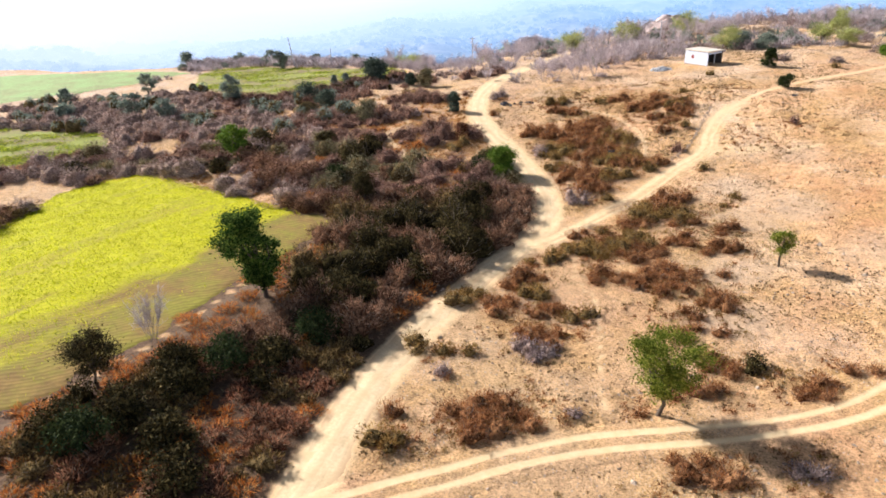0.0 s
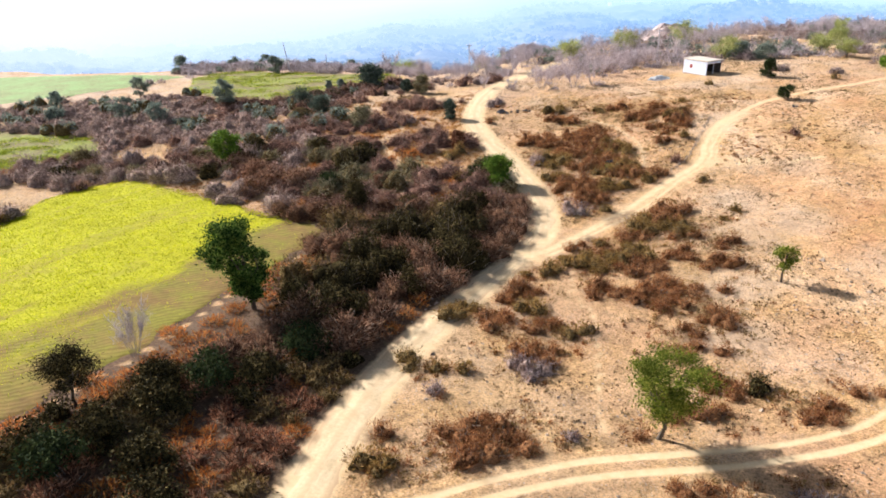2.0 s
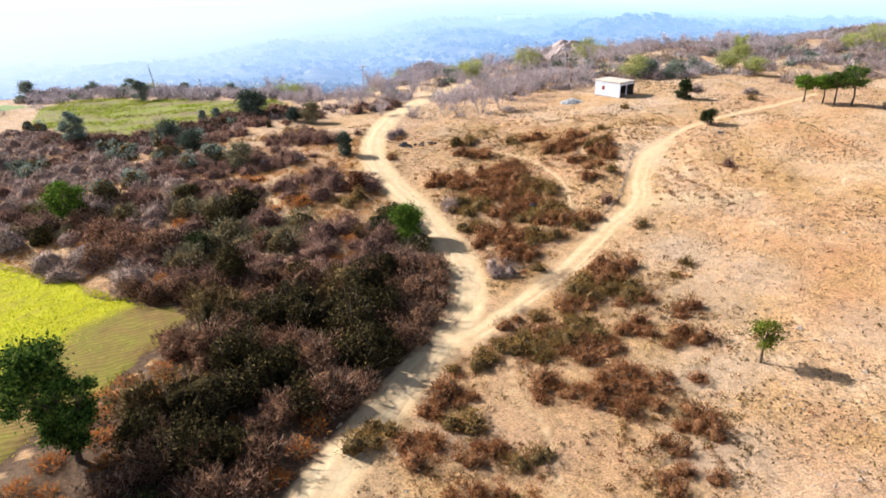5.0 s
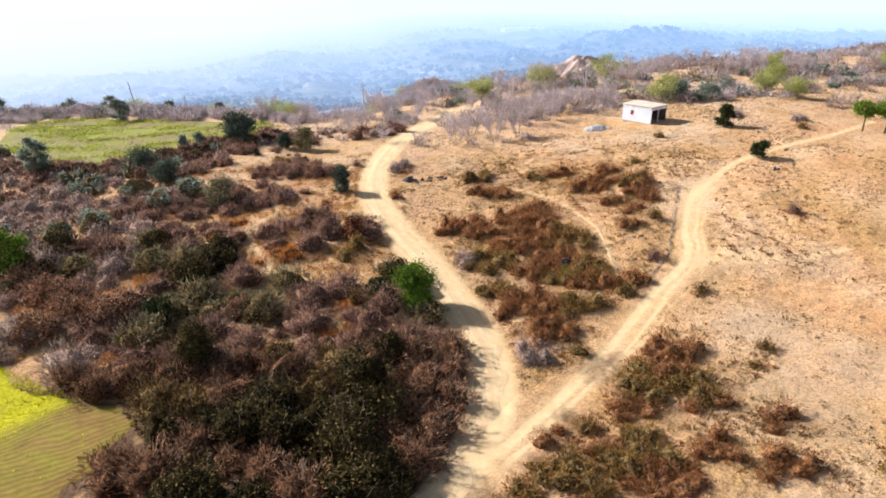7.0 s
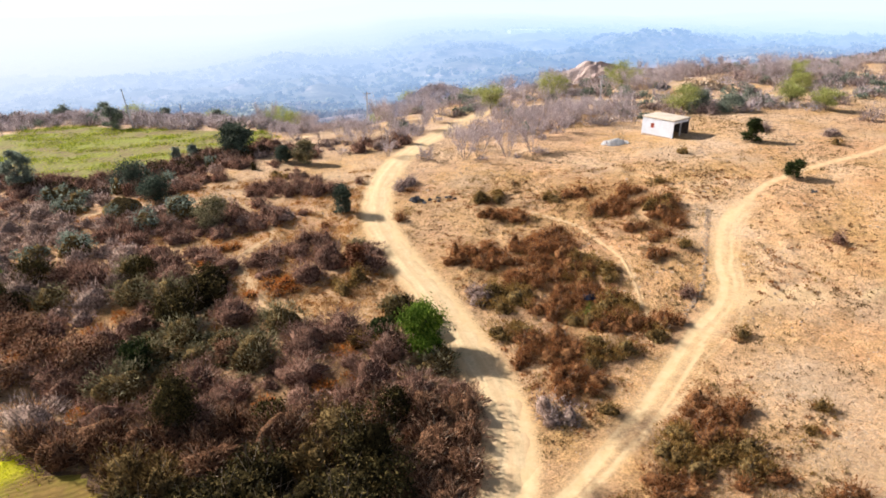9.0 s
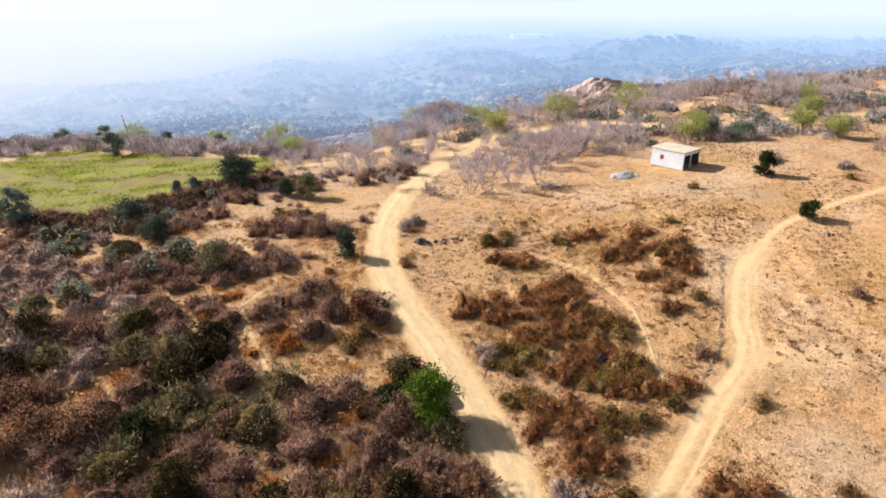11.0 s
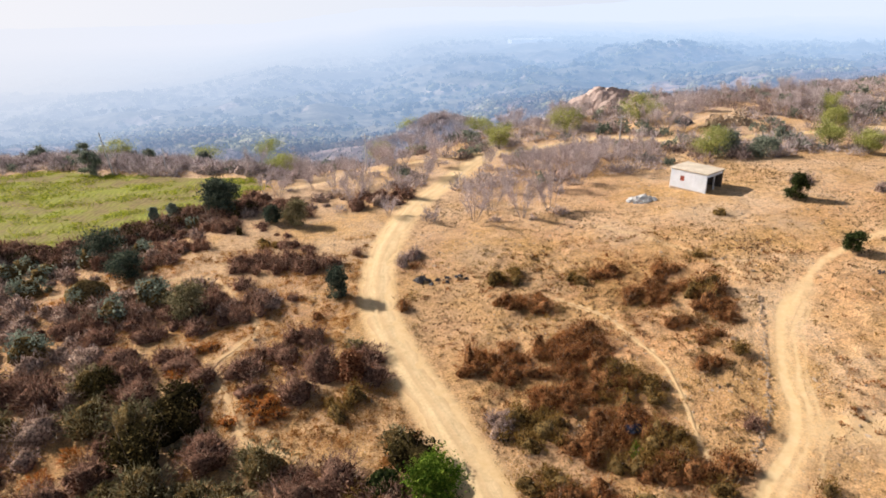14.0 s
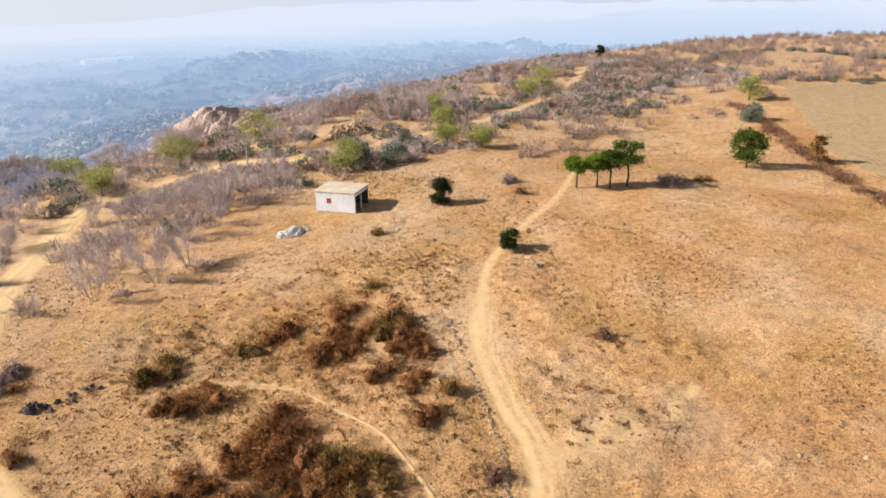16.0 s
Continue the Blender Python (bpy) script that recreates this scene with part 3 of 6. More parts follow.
PATCHES_D = [(26.3, 78.1, 2.4, "brown"), (26.5, 74.0, 1.8, "olive"), (21.3, 72.8, 1.3, "brown"), (29.9, 69.4, 1.2, "brown"), (28.0, 65.2, 1.5, "brown"), (17.4, 69.4, 0.9, "brown"), (19.8, 68.7, 2.2, "olive"),
             (11.6, 66.2, 1.3, "olive"), (50.4, 98.6, 0.6, "plum"), (33.8, 87.1, 0.6, "olive"), (32.3, 75.6, 0.5, "olive"), (34.3, 77.4, 0.6, "olive"), (30.2, 118.6, 1.2, "brown"), (26.5, 118.2, 0.9, "olive"),
             (41.3, 120.4, 0.6, "olive"), (36, 118, 1.2, "brown"), (89.2, 116.9, 1.8, "mauve"), (93.7, 114.7, 1.0, "olive"), (66.5, 139, 1.1, "mauve"), (74, 133, 1.2, "mauve"), (71, 128, 0.8, "olive")]
PATCHES_E = [(-8.2, 132.6, 2.2, "plum"), (-4.0, 131.6, 2.3, "plum"), (-0.4, 129.9, 1.5, "plum"), (-7.2, 138.2, 1.4, "olive"), (-12.2, 124.2, 1.5, "plum"), (-8.4, 121.6, 2.4, "plum"), (-20.4, 122.6, 2.4, "plum"), (-24.6, 125.2, 2.3, "plum"),
             (-2.0, 114.8, 1.5, "plum"), (2.8, 109.6, 1.0, "brown"), (-4.5, 112.2, 1.1, "plum"), (-13.6, 115.0, 0.7, "plum"), (-11.0, 115.2, 0.9, "rust"), (9.3, 128.9, 1.6, "mauve"), (8.2, 118.4, 1.0, "brown"),
             (-3.4, 149.6, 1.2, "plum"), (-25.8, 138.8, 2.1, "plum"), (-21.0, 137.4, 2.0, "plum"), (-17.2, 141.2, 1.8, "plum"), (-14.0, 147.4, 1.6, "plum"), (-11.4, 144.2, 0.6, "dark"), (4.4, 132.2, 1.0, "plum"), (-0.6, 118.6, 0.7, "brown"),
             (-5.2, 103.4, 1.7, "rust"), (1.5, 103.5, 1.3, "olive"), (3.4, 92.5, 1.3, "olive"), (23.5, 108.5, 1.6, "brown"), (19.5, 100.5, 1.8, "brown"), (22.5, 97.0, 1.6, "brown"), (28.3, 90.6, 1.2, "brown"), (13.7, 98.4, 1.2, "mauve"),
             (33, 101, 0.8, "brown"), (34.5, 105, 1.0, "brown"), (36, 102.5, 0.7, "olive"), (33, 108.5, 0.9, "brown"), (49.5, 131, 0.8, "olive")]


def shelves(x, y):
    """1 where wheels or ploughs have levelled the ground."""
    shape = np.shape(x)
    x, y = np.ravel(x), np.ravel(y)
    flat = np.zeros(x.shape)
    for line, half in ((MAIN, 2.3), (FORK, 2.2), (NEAR, 2.0), (TRAIL, 1.0), (BACK, 1.6), (FOOT_F, 0.6), (FOOT_A, 0.6), (FOOT_B, 0.6), (FOOT_C, 0.6), (FOOT_D, 0.7), (FOOT_E, 0.6)):
        flat = np.maximum(flat, 1 - smooth(half, half + 1.6, near_line(x, y, line)))
    for f in (FIELD, FIELD_WEST, FIELD_FAR, FIELD_EDGE, FIELD_BROWN):
        flat = np.maximum(flat, inside(x, y, f))
    return flat.reshape(shape)


BARE = [(-5.0, 116.8, 2.6), (-10.5, 117.2, 2.4), (-15.5, 117.4, 2.0), (-20.0, 118.0, 1.5), (0.8, 99.2, 3.0), (-7.8, 114.2, 2.4), (-1.3, 128.8, 5.0), (3.5, 117, 4.0), (-17, 132, 3.0), (-23, 131.5, 3.0), (-30, 130.5, 3.0), (4.5, 140, 6.5), (0, 146, 5), (-9, 139, 3.0), (6, 104, 2.0), (-14, 143, 3),
        (-6.5, 37, 2.0), (-50, 116, 5), (-62, 92, 8), (-34, 95, 4), (-24, 88, 2.5)]


SPUR = spline([(36.6, 92.4), (39.0, 92.0), (41.0, 91.2), (42.6, 90.8)])
SCALD = spline([(46.2, 89.1), (48.0, 89.6), (50.2, 89.5)])
FOOT_G = spline([(34.0, 132.0), (36.0, 129.4), (40.8, 122.3), (42.8, 116.9), (44.2, 112.4)])
WORN = ((MAIN, 2.0, 0.95), (FORK, 1.8, 0.42), (NEAR, 1.9, 0.1), (TRAIL, 0.62, 0.75), (BACK, 1.4, 0.8), (EDGE_WAY, 0.9, 0.75), (FOOT_A, 0.4, 0.9), (FOOT_B, 0.45, 0.55), (FOOT_C, 0.4, 0.5), (FOOT_D, 0.55, 0.7), (FOOT_E, 0.5, 0.45),
        (FOOT_F, 0.6, 0.5), (SPUR, 2.2, 0.46), (SCALD, 0.8, 0.62), (FOOT_G, 0.9, 0.42), (VERGE, 1.0, 0.5))


def worn_soil(x, y):
    """How far feet, hooves and wheels have worn the soil to dust, 0 to 1."""
    w = np.zeros(len(x))
    for line, half, much in WORN:
        w = np.maximum(w, much * np.exp(-(near_line(x, y, line) / half) ** 2.5))
    return w


# stony rises, paler than the soil round them
STONY = [(41, 91, 4.5), (46, 88, 4.0), (36, 80, 5.0), (33, 71, 5.5), (40, 73, 5.0), (28, 60, 4.5), (24, 52, 4.0), (44, 62, 5.0), (48, 131, 5.5), (56, 125, 4.0), (36, 128, 4.0), (8, 58, 2.5), (18, 128, 3.5)]

# the open bank between the foot path and the road
BANK = [(-30, 134), (-24, 130.5), (-15, 130.5), (-10.0, 124), (-6.8, 118), (-8.8, 114.5), (-10.3, 111.7), (-8.4, 106.5), (-6.0, 100.0), (-3, 97.5), (0, 95.5), (8, 93.5), (8, 150), (-8, 151), (-17, 141), (-30, 138)]


def scrub_cover(x, y):
    """How thickly the land west of the road is grown over, 0 to 1."""
    road_x = np.interp(y, MAIN[:, 1], MAIN[:, 0])
    gap = np.min([np.hypot(x - a, y - b) - r for a, b, r in BARE], axis=0)
    c = smooth(-0.6, 0.0, fbm(x / 7, y / 7, 21, 3) + np.where(y < 88, 0.75, np.where(x < -9, 0.42, 0.22)) - np.where(x < -12, 0.0025, 0.007) * np.maximum(y - 112, 0))
    border = near_line(x, y, spline(FIELD + FIELD[:1], 1.0)).reshape(np.shape(x))
    return c * np.where(inside(x, y, BANK), 0.10, 1.0) * smooth(0, 1.5, gap) * smooth(1.2, 2.6, road_x - x) * smooth(164, 150, y) * smooth(-100, -80, x) * smooth(-14, -8, y) * smooth(0.15, 0.8, border)


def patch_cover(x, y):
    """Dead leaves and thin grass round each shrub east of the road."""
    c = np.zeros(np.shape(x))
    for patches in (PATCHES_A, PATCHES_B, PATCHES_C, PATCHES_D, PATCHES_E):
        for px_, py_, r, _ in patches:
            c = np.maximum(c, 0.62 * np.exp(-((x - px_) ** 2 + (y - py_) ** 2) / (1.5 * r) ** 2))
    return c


def ground_z(x, y):
    x, y = np.asarray(x, float), np.asarray(y, float)
    rough = 0.16 * fbm(x / 4.5, y / 4.5, 3, 3) + 0.30 * fbm(x / 13, y / 13, 9, 2) * smooth(15, -5, x)
    rough = rough + 0.34 * np.abs(fbm(x / 1.9, y / 1.9, 47, 2)) * smooth(12, 17, x) * smooth(62, 48, x) * smooth(78, 90, y) * smooth(138, 124, y)
    return height(x, y) + rough * (1 - shelves(x, y))


def grid_mesh(name, xs, ys, keep, mats, z_of, shade=True):
    X, Y = np.meshgrid(xs, ys)
    Z = z_of(X, Y)
    n = len(xs)
    i = (np.arange(len(ys) - 1)[:, None] * n + np.arange(n - 1)[None]).ravel()
    q = np.stack([i, i + 1, i + n + 1, i + n], 1)
    cx, cy = (X[:-1, :-1] + X[1:, 1:]).ravel() / 2, (Y[:-1, :-1] + Y[1:, 1:]).ravel() / 2
    q = q[keep(cx, cy)]
    used, q2 = np.unique(q, return_inverse=True)
    v = np.stack([X.ravel(), Y.ravel(), Z.ravel()], 1)[used]
    return mesh_of(name, v, q2.reshape(-1, 4), mats, None, shade)


def spread(a, b, start, grow=1.12):
    """Steps that widen away from a, up to b."""
    out, step, v = [], start, a
    while abs(v - b) > step:
        v += step if b > a else -step
        out.append(v)
        step *= grow
    return np.array(out + [b])


FAR_START = 30.0
xs = np.concatenate([spread(-80, -2500, 0.9)[::-1], np.arange(-80, 112, 0.62), spread(111.5, 2500, 0.8)])
ys = np.concatenate([spread(20, -2500, 0.9)[::-1], np.arange(20, 196, 0.62), spread(195.5, 700, 0.8)])
ground = new("ground", grid_mesh("ground", xs, ys, lambda x, y: rim_distance(x, y) < FAR_START + 1, SOIL, ground_z))
gv = np.empty(3 * len(ground.data.vertices), np.float32)
ground.data.vertices.foreach_get("co", gv)
gv = gv.reshape(-1, 3)
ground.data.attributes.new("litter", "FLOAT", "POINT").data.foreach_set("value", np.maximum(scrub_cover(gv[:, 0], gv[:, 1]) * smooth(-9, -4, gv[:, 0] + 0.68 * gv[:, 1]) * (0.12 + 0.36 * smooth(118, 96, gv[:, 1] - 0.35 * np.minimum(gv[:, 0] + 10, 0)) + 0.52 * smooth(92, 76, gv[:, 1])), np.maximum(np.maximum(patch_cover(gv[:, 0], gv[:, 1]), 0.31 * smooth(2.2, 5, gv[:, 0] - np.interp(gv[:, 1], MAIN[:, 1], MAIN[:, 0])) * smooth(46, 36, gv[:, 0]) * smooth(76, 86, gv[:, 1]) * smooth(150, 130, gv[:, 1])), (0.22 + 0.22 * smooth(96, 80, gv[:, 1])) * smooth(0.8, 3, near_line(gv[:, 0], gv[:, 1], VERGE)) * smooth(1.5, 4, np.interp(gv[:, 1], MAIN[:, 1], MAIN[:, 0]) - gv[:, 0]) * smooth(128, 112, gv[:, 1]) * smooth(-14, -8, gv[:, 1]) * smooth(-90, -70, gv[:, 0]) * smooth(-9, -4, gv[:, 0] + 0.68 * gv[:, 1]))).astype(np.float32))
ground.data.attributes.new("worn", "FLOAT", "POINT").data.foreach_set("value", worn_soil(gv[:, 0], gv[:, 1]).astype(np.float32))
stony = np.max([np.exp(-(((gv[:, 0] - a) / r) ** 2 + ((gv[:, 1] - b) / r) ** 2)) for a, b, r in STONY], axis=0)
ground.data.attributes.new("stony", "FLOAT", "POINT").data.foreach_set("value", stony.astype(np.float32))
tagged(ground, "dry tan scrubland soil with thin grass and stones", "ground", kind="structure")

# the valley and the far hills: rings of one land, painted haze growing with distance
vx, vy = np.arange(-1500, 1501, 9.0), np.arange(-600, 1700, 9.0)
LIMITS = [FAR_START - 1, 60, 100, 150, 215, 300, 420, 600, 900, 3600]
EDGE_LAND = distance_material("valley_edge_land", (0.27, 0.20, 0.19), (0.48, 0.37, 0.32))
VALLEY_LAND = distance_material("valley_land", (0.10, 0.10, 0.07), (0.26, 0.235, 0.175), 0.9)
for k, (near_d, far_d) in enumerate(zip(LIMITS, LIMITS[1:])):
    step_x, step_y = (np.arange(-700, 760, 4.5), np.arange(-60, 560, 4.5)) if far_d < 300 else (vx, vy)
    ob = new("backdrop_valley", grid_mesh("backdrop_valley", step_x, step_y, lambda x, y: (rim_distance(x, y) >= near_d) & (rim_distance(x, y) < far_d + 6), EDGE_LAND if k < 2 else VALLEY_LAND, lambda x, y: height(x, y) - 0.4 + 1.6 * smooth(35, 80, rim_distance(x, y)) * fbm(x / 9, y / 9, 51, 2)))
    tagged(ob, "hazy wooded valley and broken hills far below", "hills", kind="structure")

# a glowing ring, painted as the bright haze that closes the distance
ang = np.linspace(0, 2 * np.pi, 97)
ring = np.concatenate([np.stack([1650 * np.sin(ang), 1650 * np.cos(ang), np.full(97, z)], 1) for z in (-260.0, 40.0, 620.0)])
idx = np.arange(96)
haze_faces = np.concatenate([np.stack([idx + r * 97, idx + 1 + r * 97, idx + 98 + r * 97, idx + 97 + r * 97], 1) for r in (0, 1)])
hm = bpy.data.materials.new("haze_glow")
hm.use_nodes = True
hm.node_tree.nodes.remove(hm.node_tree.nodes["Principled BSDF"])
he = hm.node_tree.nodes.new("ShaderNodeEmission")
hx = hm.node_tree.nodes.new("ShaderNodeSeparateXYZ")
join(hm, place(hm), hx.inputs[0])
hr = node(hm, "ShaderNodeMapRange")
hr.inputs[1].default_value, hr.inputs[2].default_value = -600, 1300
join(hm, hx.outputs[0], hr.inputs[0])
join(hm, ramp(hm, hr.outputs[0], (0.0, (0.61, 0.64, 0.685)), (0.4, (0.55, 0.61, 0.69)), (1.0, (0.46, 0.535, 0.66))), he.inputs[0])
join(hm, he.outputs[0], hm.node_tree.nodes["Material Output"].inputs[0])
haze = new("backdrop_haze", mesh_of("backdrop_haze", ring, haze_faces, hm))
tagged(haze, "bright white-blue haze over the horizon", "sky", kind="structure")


def strip(name, line, half, material, label, category, lift=0.055, ragged=0.35, sunk=0.0, crown=0.0, seed=0):
    """A worn way laid over the land; its edges run out under the soil."""
    d = np.gradient(line, axis=0)
    d /= np.linalg.norm(d, axis=1)[:, None]
    side = np.stack([d[:, 1], -d[:, 0]], 1)
    us = np.linspace(-1, 1, 17)
    run = np.concatenate([[0], np.cumsum(np.hypot(*np.diff(line, axis=0).T))])
    w = half * (1 + ragged * 0.5 * vnoise(run / 5, run * 0 + seed, seed))
    wl, wr = w * (1 + ragged * vnoise(run / 1.7, run * 0, seed + 1)), w * (1 + ragged * vnoise(run / 1.7, run * 0, seed + 2))
    ends = np.minimum(1, np.minimum(run, run[-1] - run) / 2.0)
    V, A, lanes = [], [], []
    for u in us:
        p = line + side * (u * np.where(u < 0, wl, wr))[:, None]
        off = lift * (1 - 1.9 * abs(u) ** 3) - sunk * np.exp(-((abs(u) - 0.5) / 0.2) ** 2) + 0.03 * fbm(p[:, 0] / 1.4, p[:, 1] / 1.4, seed + 5, 2)
        V.append(np.column_stack([p, ground_z(p[:, 0], p[:, 1]) + off - 0.14 * (1 - ends)]))
        A.append(np.full(len(line), abs(u)))
        lanes.append(np.column_stack([run * 0.22, np.full(len(line), u * half * 2.6), np.zeros(len(line))]))
    V, A = np.stack(V, 1).reshape(-1, 3), np.stack(A, 1).ravel()
    n, m = len(line), len(us)
    i = (np.arange(n - 1)[:, None] * m + np.arange(m - 1)[None]).ravel()
    me = mesh_of(name, V, np.stack([i, i + 1, i + m + 1, i + m], 1), material, None, True)
    me.attributes.new("across", "FLOAT", "POINT").data.foreach_set("value", A.astype(np.float32))
    me.attributes.new("lane", "FLOAT_VECTOR", "POINT").data.foreach_set("vector", np.stack(lanes, 1).astype(np.float32).ravel())
    ob = new(name, me)
    return tagged(ob, label, category, kind="structure")


strip("road", MAIN, 1.65, ROAD, "pale dusty dirt road winding over the scrubland", "dirt road", ragged=0.13, sunk=0.03, seed=11)


def rutted(line, half, ruts, label, seed):
    """A strip of the same soil, finer, worn to dust along its ruts: (offset, width, depth of wear, wander)."""
    d = np.gradient(line, axis=0)
    d /= np.linalg.norm(d, axis=1)[:, None]
    side = np.stack([d[:, 1], -d[:, 0]], 1)
    us = np.linspace(-half, half, int(half * 9) + 1)
    run = np.concatenate([[0], np.cumsum(np.hypot(*np.diff(line, axis=0).T))])
    n, m = len(line), len(us)
    P = (line[:, None] + side[:, None] * us[None, :, None]).reshape(-1, 2)
    U, S = np.tile(us, n), np.repeat(run, m)
    wear = np.zeros(n * m)
    for k, (off, width, much, wander) in enumerate(ruts):
        mid = off + wander * fbm(S / 6, S * 0 + k, seed + k, 2)
        amount = much * (0.80 + 0.20 * vnoise(S / 4, S * 0 + 9 * k, seed)) * np.minimum(1, np.minimum(S, run[-1] - S) / 3)
        wear = np.maximum(wear, amount * np.exp(-np.abs((U - mid) / width) ** 2.5))
    z = ground_z(P[:, 0], P[:, 1]) + 0.085 - 0.22 * np.abs(U / half) ** 6 - 0.035 * np.minimum(wear, 1) + 0.015 * fbm(P[:, 0] / 0.8, P[:, 1] / 0.8, seed + 5, 2)
    z -= 0.15 * (1 - np.minimum(1, np.minimum(S, run[-1] - S)))
    i = (np.arange(n - 1)[:, None] * m + np.arange(m - 1)[None]).ravel()
    me = mesh_of("road", np.column_stack([P, z]), np.stack([i, i + 1, i + m + 1, i + m], 1), SOIL, None, True)
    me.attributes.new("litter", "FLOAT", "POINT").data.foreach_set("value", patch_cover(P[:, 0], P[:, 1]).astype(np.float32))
    me.attributes.new("worn", "FLOAT", "POINT").data.foreach_set("value", np.maximum(worn_soil(P[:, 0], P[:, 1]), wear).astype(np.float32))
    return tagged(new("road", me), label, "dirt road", kind="structure")


strip("path", FOOT_A, 0.18, PATH, "narrow trodden foot path through dry pasture", "path", ragged=0.3, seed=41)
strip("path", FOOT_D, 0.24, PATH, "narrow trodden foot path along a bare bank", "path", ragged=0.35, seed=43)
rutted(FORK, 3.6, ((-0.55, 0.44, 1.05, 0.25), (0.70, 0.24, 0.80, 0.35), (1.5, 0.20, 0.60, 0.6)), "pale rutted dirt road forking from the main one", 23)
rutted(NEAR, 2.4, ((-0.76, 0.34, 1.0, 0.08), (0.76, 0.34, 1.0, 0.08)), "two-rut dirt track with dry grass between the wheels", 37)


def field(name, polygon, material, label, step=0.7, lift=0.05):
    """A tilled sheet of land; its border dips under the soil around it."""
    px, py = zip(*polygon)
    ring_ = np.array(list(polygon) + [polygon[0]], float)
    border = np.vstack([p + (q - p) * np.arange(0, 1, 0.4 / max(0.5, np.hypot(*(q - p))))[:, None] for p, q in zip(ring_, ring_[1:])])
    bent = lambda x, y: (x + 0.7 * fbm(x / 3, y / 3, 61, 2), y + 0.7 * fbm(x / 3, y / 3, 63, 2))

    def sheet(x, y):
        near = near_line(*bent(x, y), border).reshape(np.shape(x))
        return ground_z(x, y) + lift - 0.3 * smooth(0.9, 0.1, near)

    me = grid_mesh(name, np.arange(min(px) - 2, max(px) + 2, step), np.arange(min(py) - 2, max(py) + 2, step), lambda x, y: inside(*bent(x, y), polygon), material, sheet)
    return tagged(new(name, me), label, "field", kind="structure")


SOIL_FIELD = crop_soil_material("mustard_field_soil", (0.27, 0.17, 0.045), (0.25, 0.235, 0.022), 0.55, 62, 0.8, (0.53, 0.50, 0.003))
GREEN_FIELD = crop_soil_material("green_field_soil", (0.27, 0.21, 0.085), (0.27, 0.30, 0.04), 0.9, 12, 0.9)
PALE_FIELD = crop_soil_material("pale_green_field_soil", (0.32, 0.36, 0.14), (0.30, 0.42, 0.15), 0.7, 12, 1.0)
TAN_FIELD = crop_soil_material("fallow_field_soil", (0.52, 0.38, 0.23), (0.45, 0.34, 0.18), 0.8, 40, 0.4)


def blossom(x, y):
    """How thickly the mustard flowers, 0 to 1: full up the field, thin towards its lower edge and its corner."""
    along, across_ = x * 0.5 + y * 0.866, x * 0.866 - y * 0.5
    slope = (y - 50.6) * 0.60 - (x + 38.2) * 0.80
    return smooth(-4, 8, slope + 7 * fbm(along / 16, across_ / 6, 71, 3)) * smooth(-16, -24, x - 0.12 * (y - 70)) * (0.5 + 0.5 * smooth(-0.6, 0.2, fbm(along / 7, across_ / 1.3, 73, 3)))


mustard_field = field("field", FIELD, SOIL_FIELD, "ploughed field with mustard in yellow flower", 0.5)
fv = np.empty(3 * len(mustard_field.data.vertices), np.float32)
mustard_field.data.vertices.foreach_get("co", fv)
mustard_field.data.attributes.new("bloom", "FLOAT", "POINT").data.foreach_set("value", blossom(fv[0::3], fv[1::3]).astype(np.float32))
field("field", FIELD_WEST, GREEN_FIELD, "yellow-green crop field behind scrub")
field("field", FIELD_FAR, GREEN_FIELD, "yellow-green crop field at the plateau's edge", lift=0.16)
field("field", FIELD_EDGE, PALE_FIELD, "pale green crop field at the plateau's edge", 1.2)
field("field", FIELD_BROWN, TAN_FIELD, "fallow tan field behind a hedge", 1.2)


# ---------------------------------------------------------------- plants
def unit(v):
    return v / np.maximum(np.linalg.norm(v, axis=-1, keepdims=True), 1e-9)


def quads_at(pos, long, wide):
    """Small blades: four corners round each place."""
    n = len(pos)
    v = np.stack([pos - long - wide * 0.5, pos - long * 0.2 + wide, pos + long, pos - long * 0.2 - wide], 1).reshape(-1, 3)
    return v, np.arange(4 * n).reshape(n, 4)


def slivers(a, c, wa, wc, rng):
    """Plain short twigs from a to c."""
    n = len(a)
    wa, wc = (np.broadcast_to(np.asarray(w, float).reshape(-1, 1), (n, 1)) for w in (wa, wc))
    s = unit(np.cross(unit(c - a), unit(rng.normal(size=(n, 3)))))
    return np.stack([a - s * wa, a + s * wa, c + s * wc, c - s * wc], 1).reshape(-1, 3), np.arange(4 * n).reshape(n, 4)


def stack(*pieces):
    V, F, n = [], [], 0
    for v, f in pieces:
        V.append(v)
        F.append(f + n)
        n += len(v)
    return np.vstack(V), np.vstack(F)


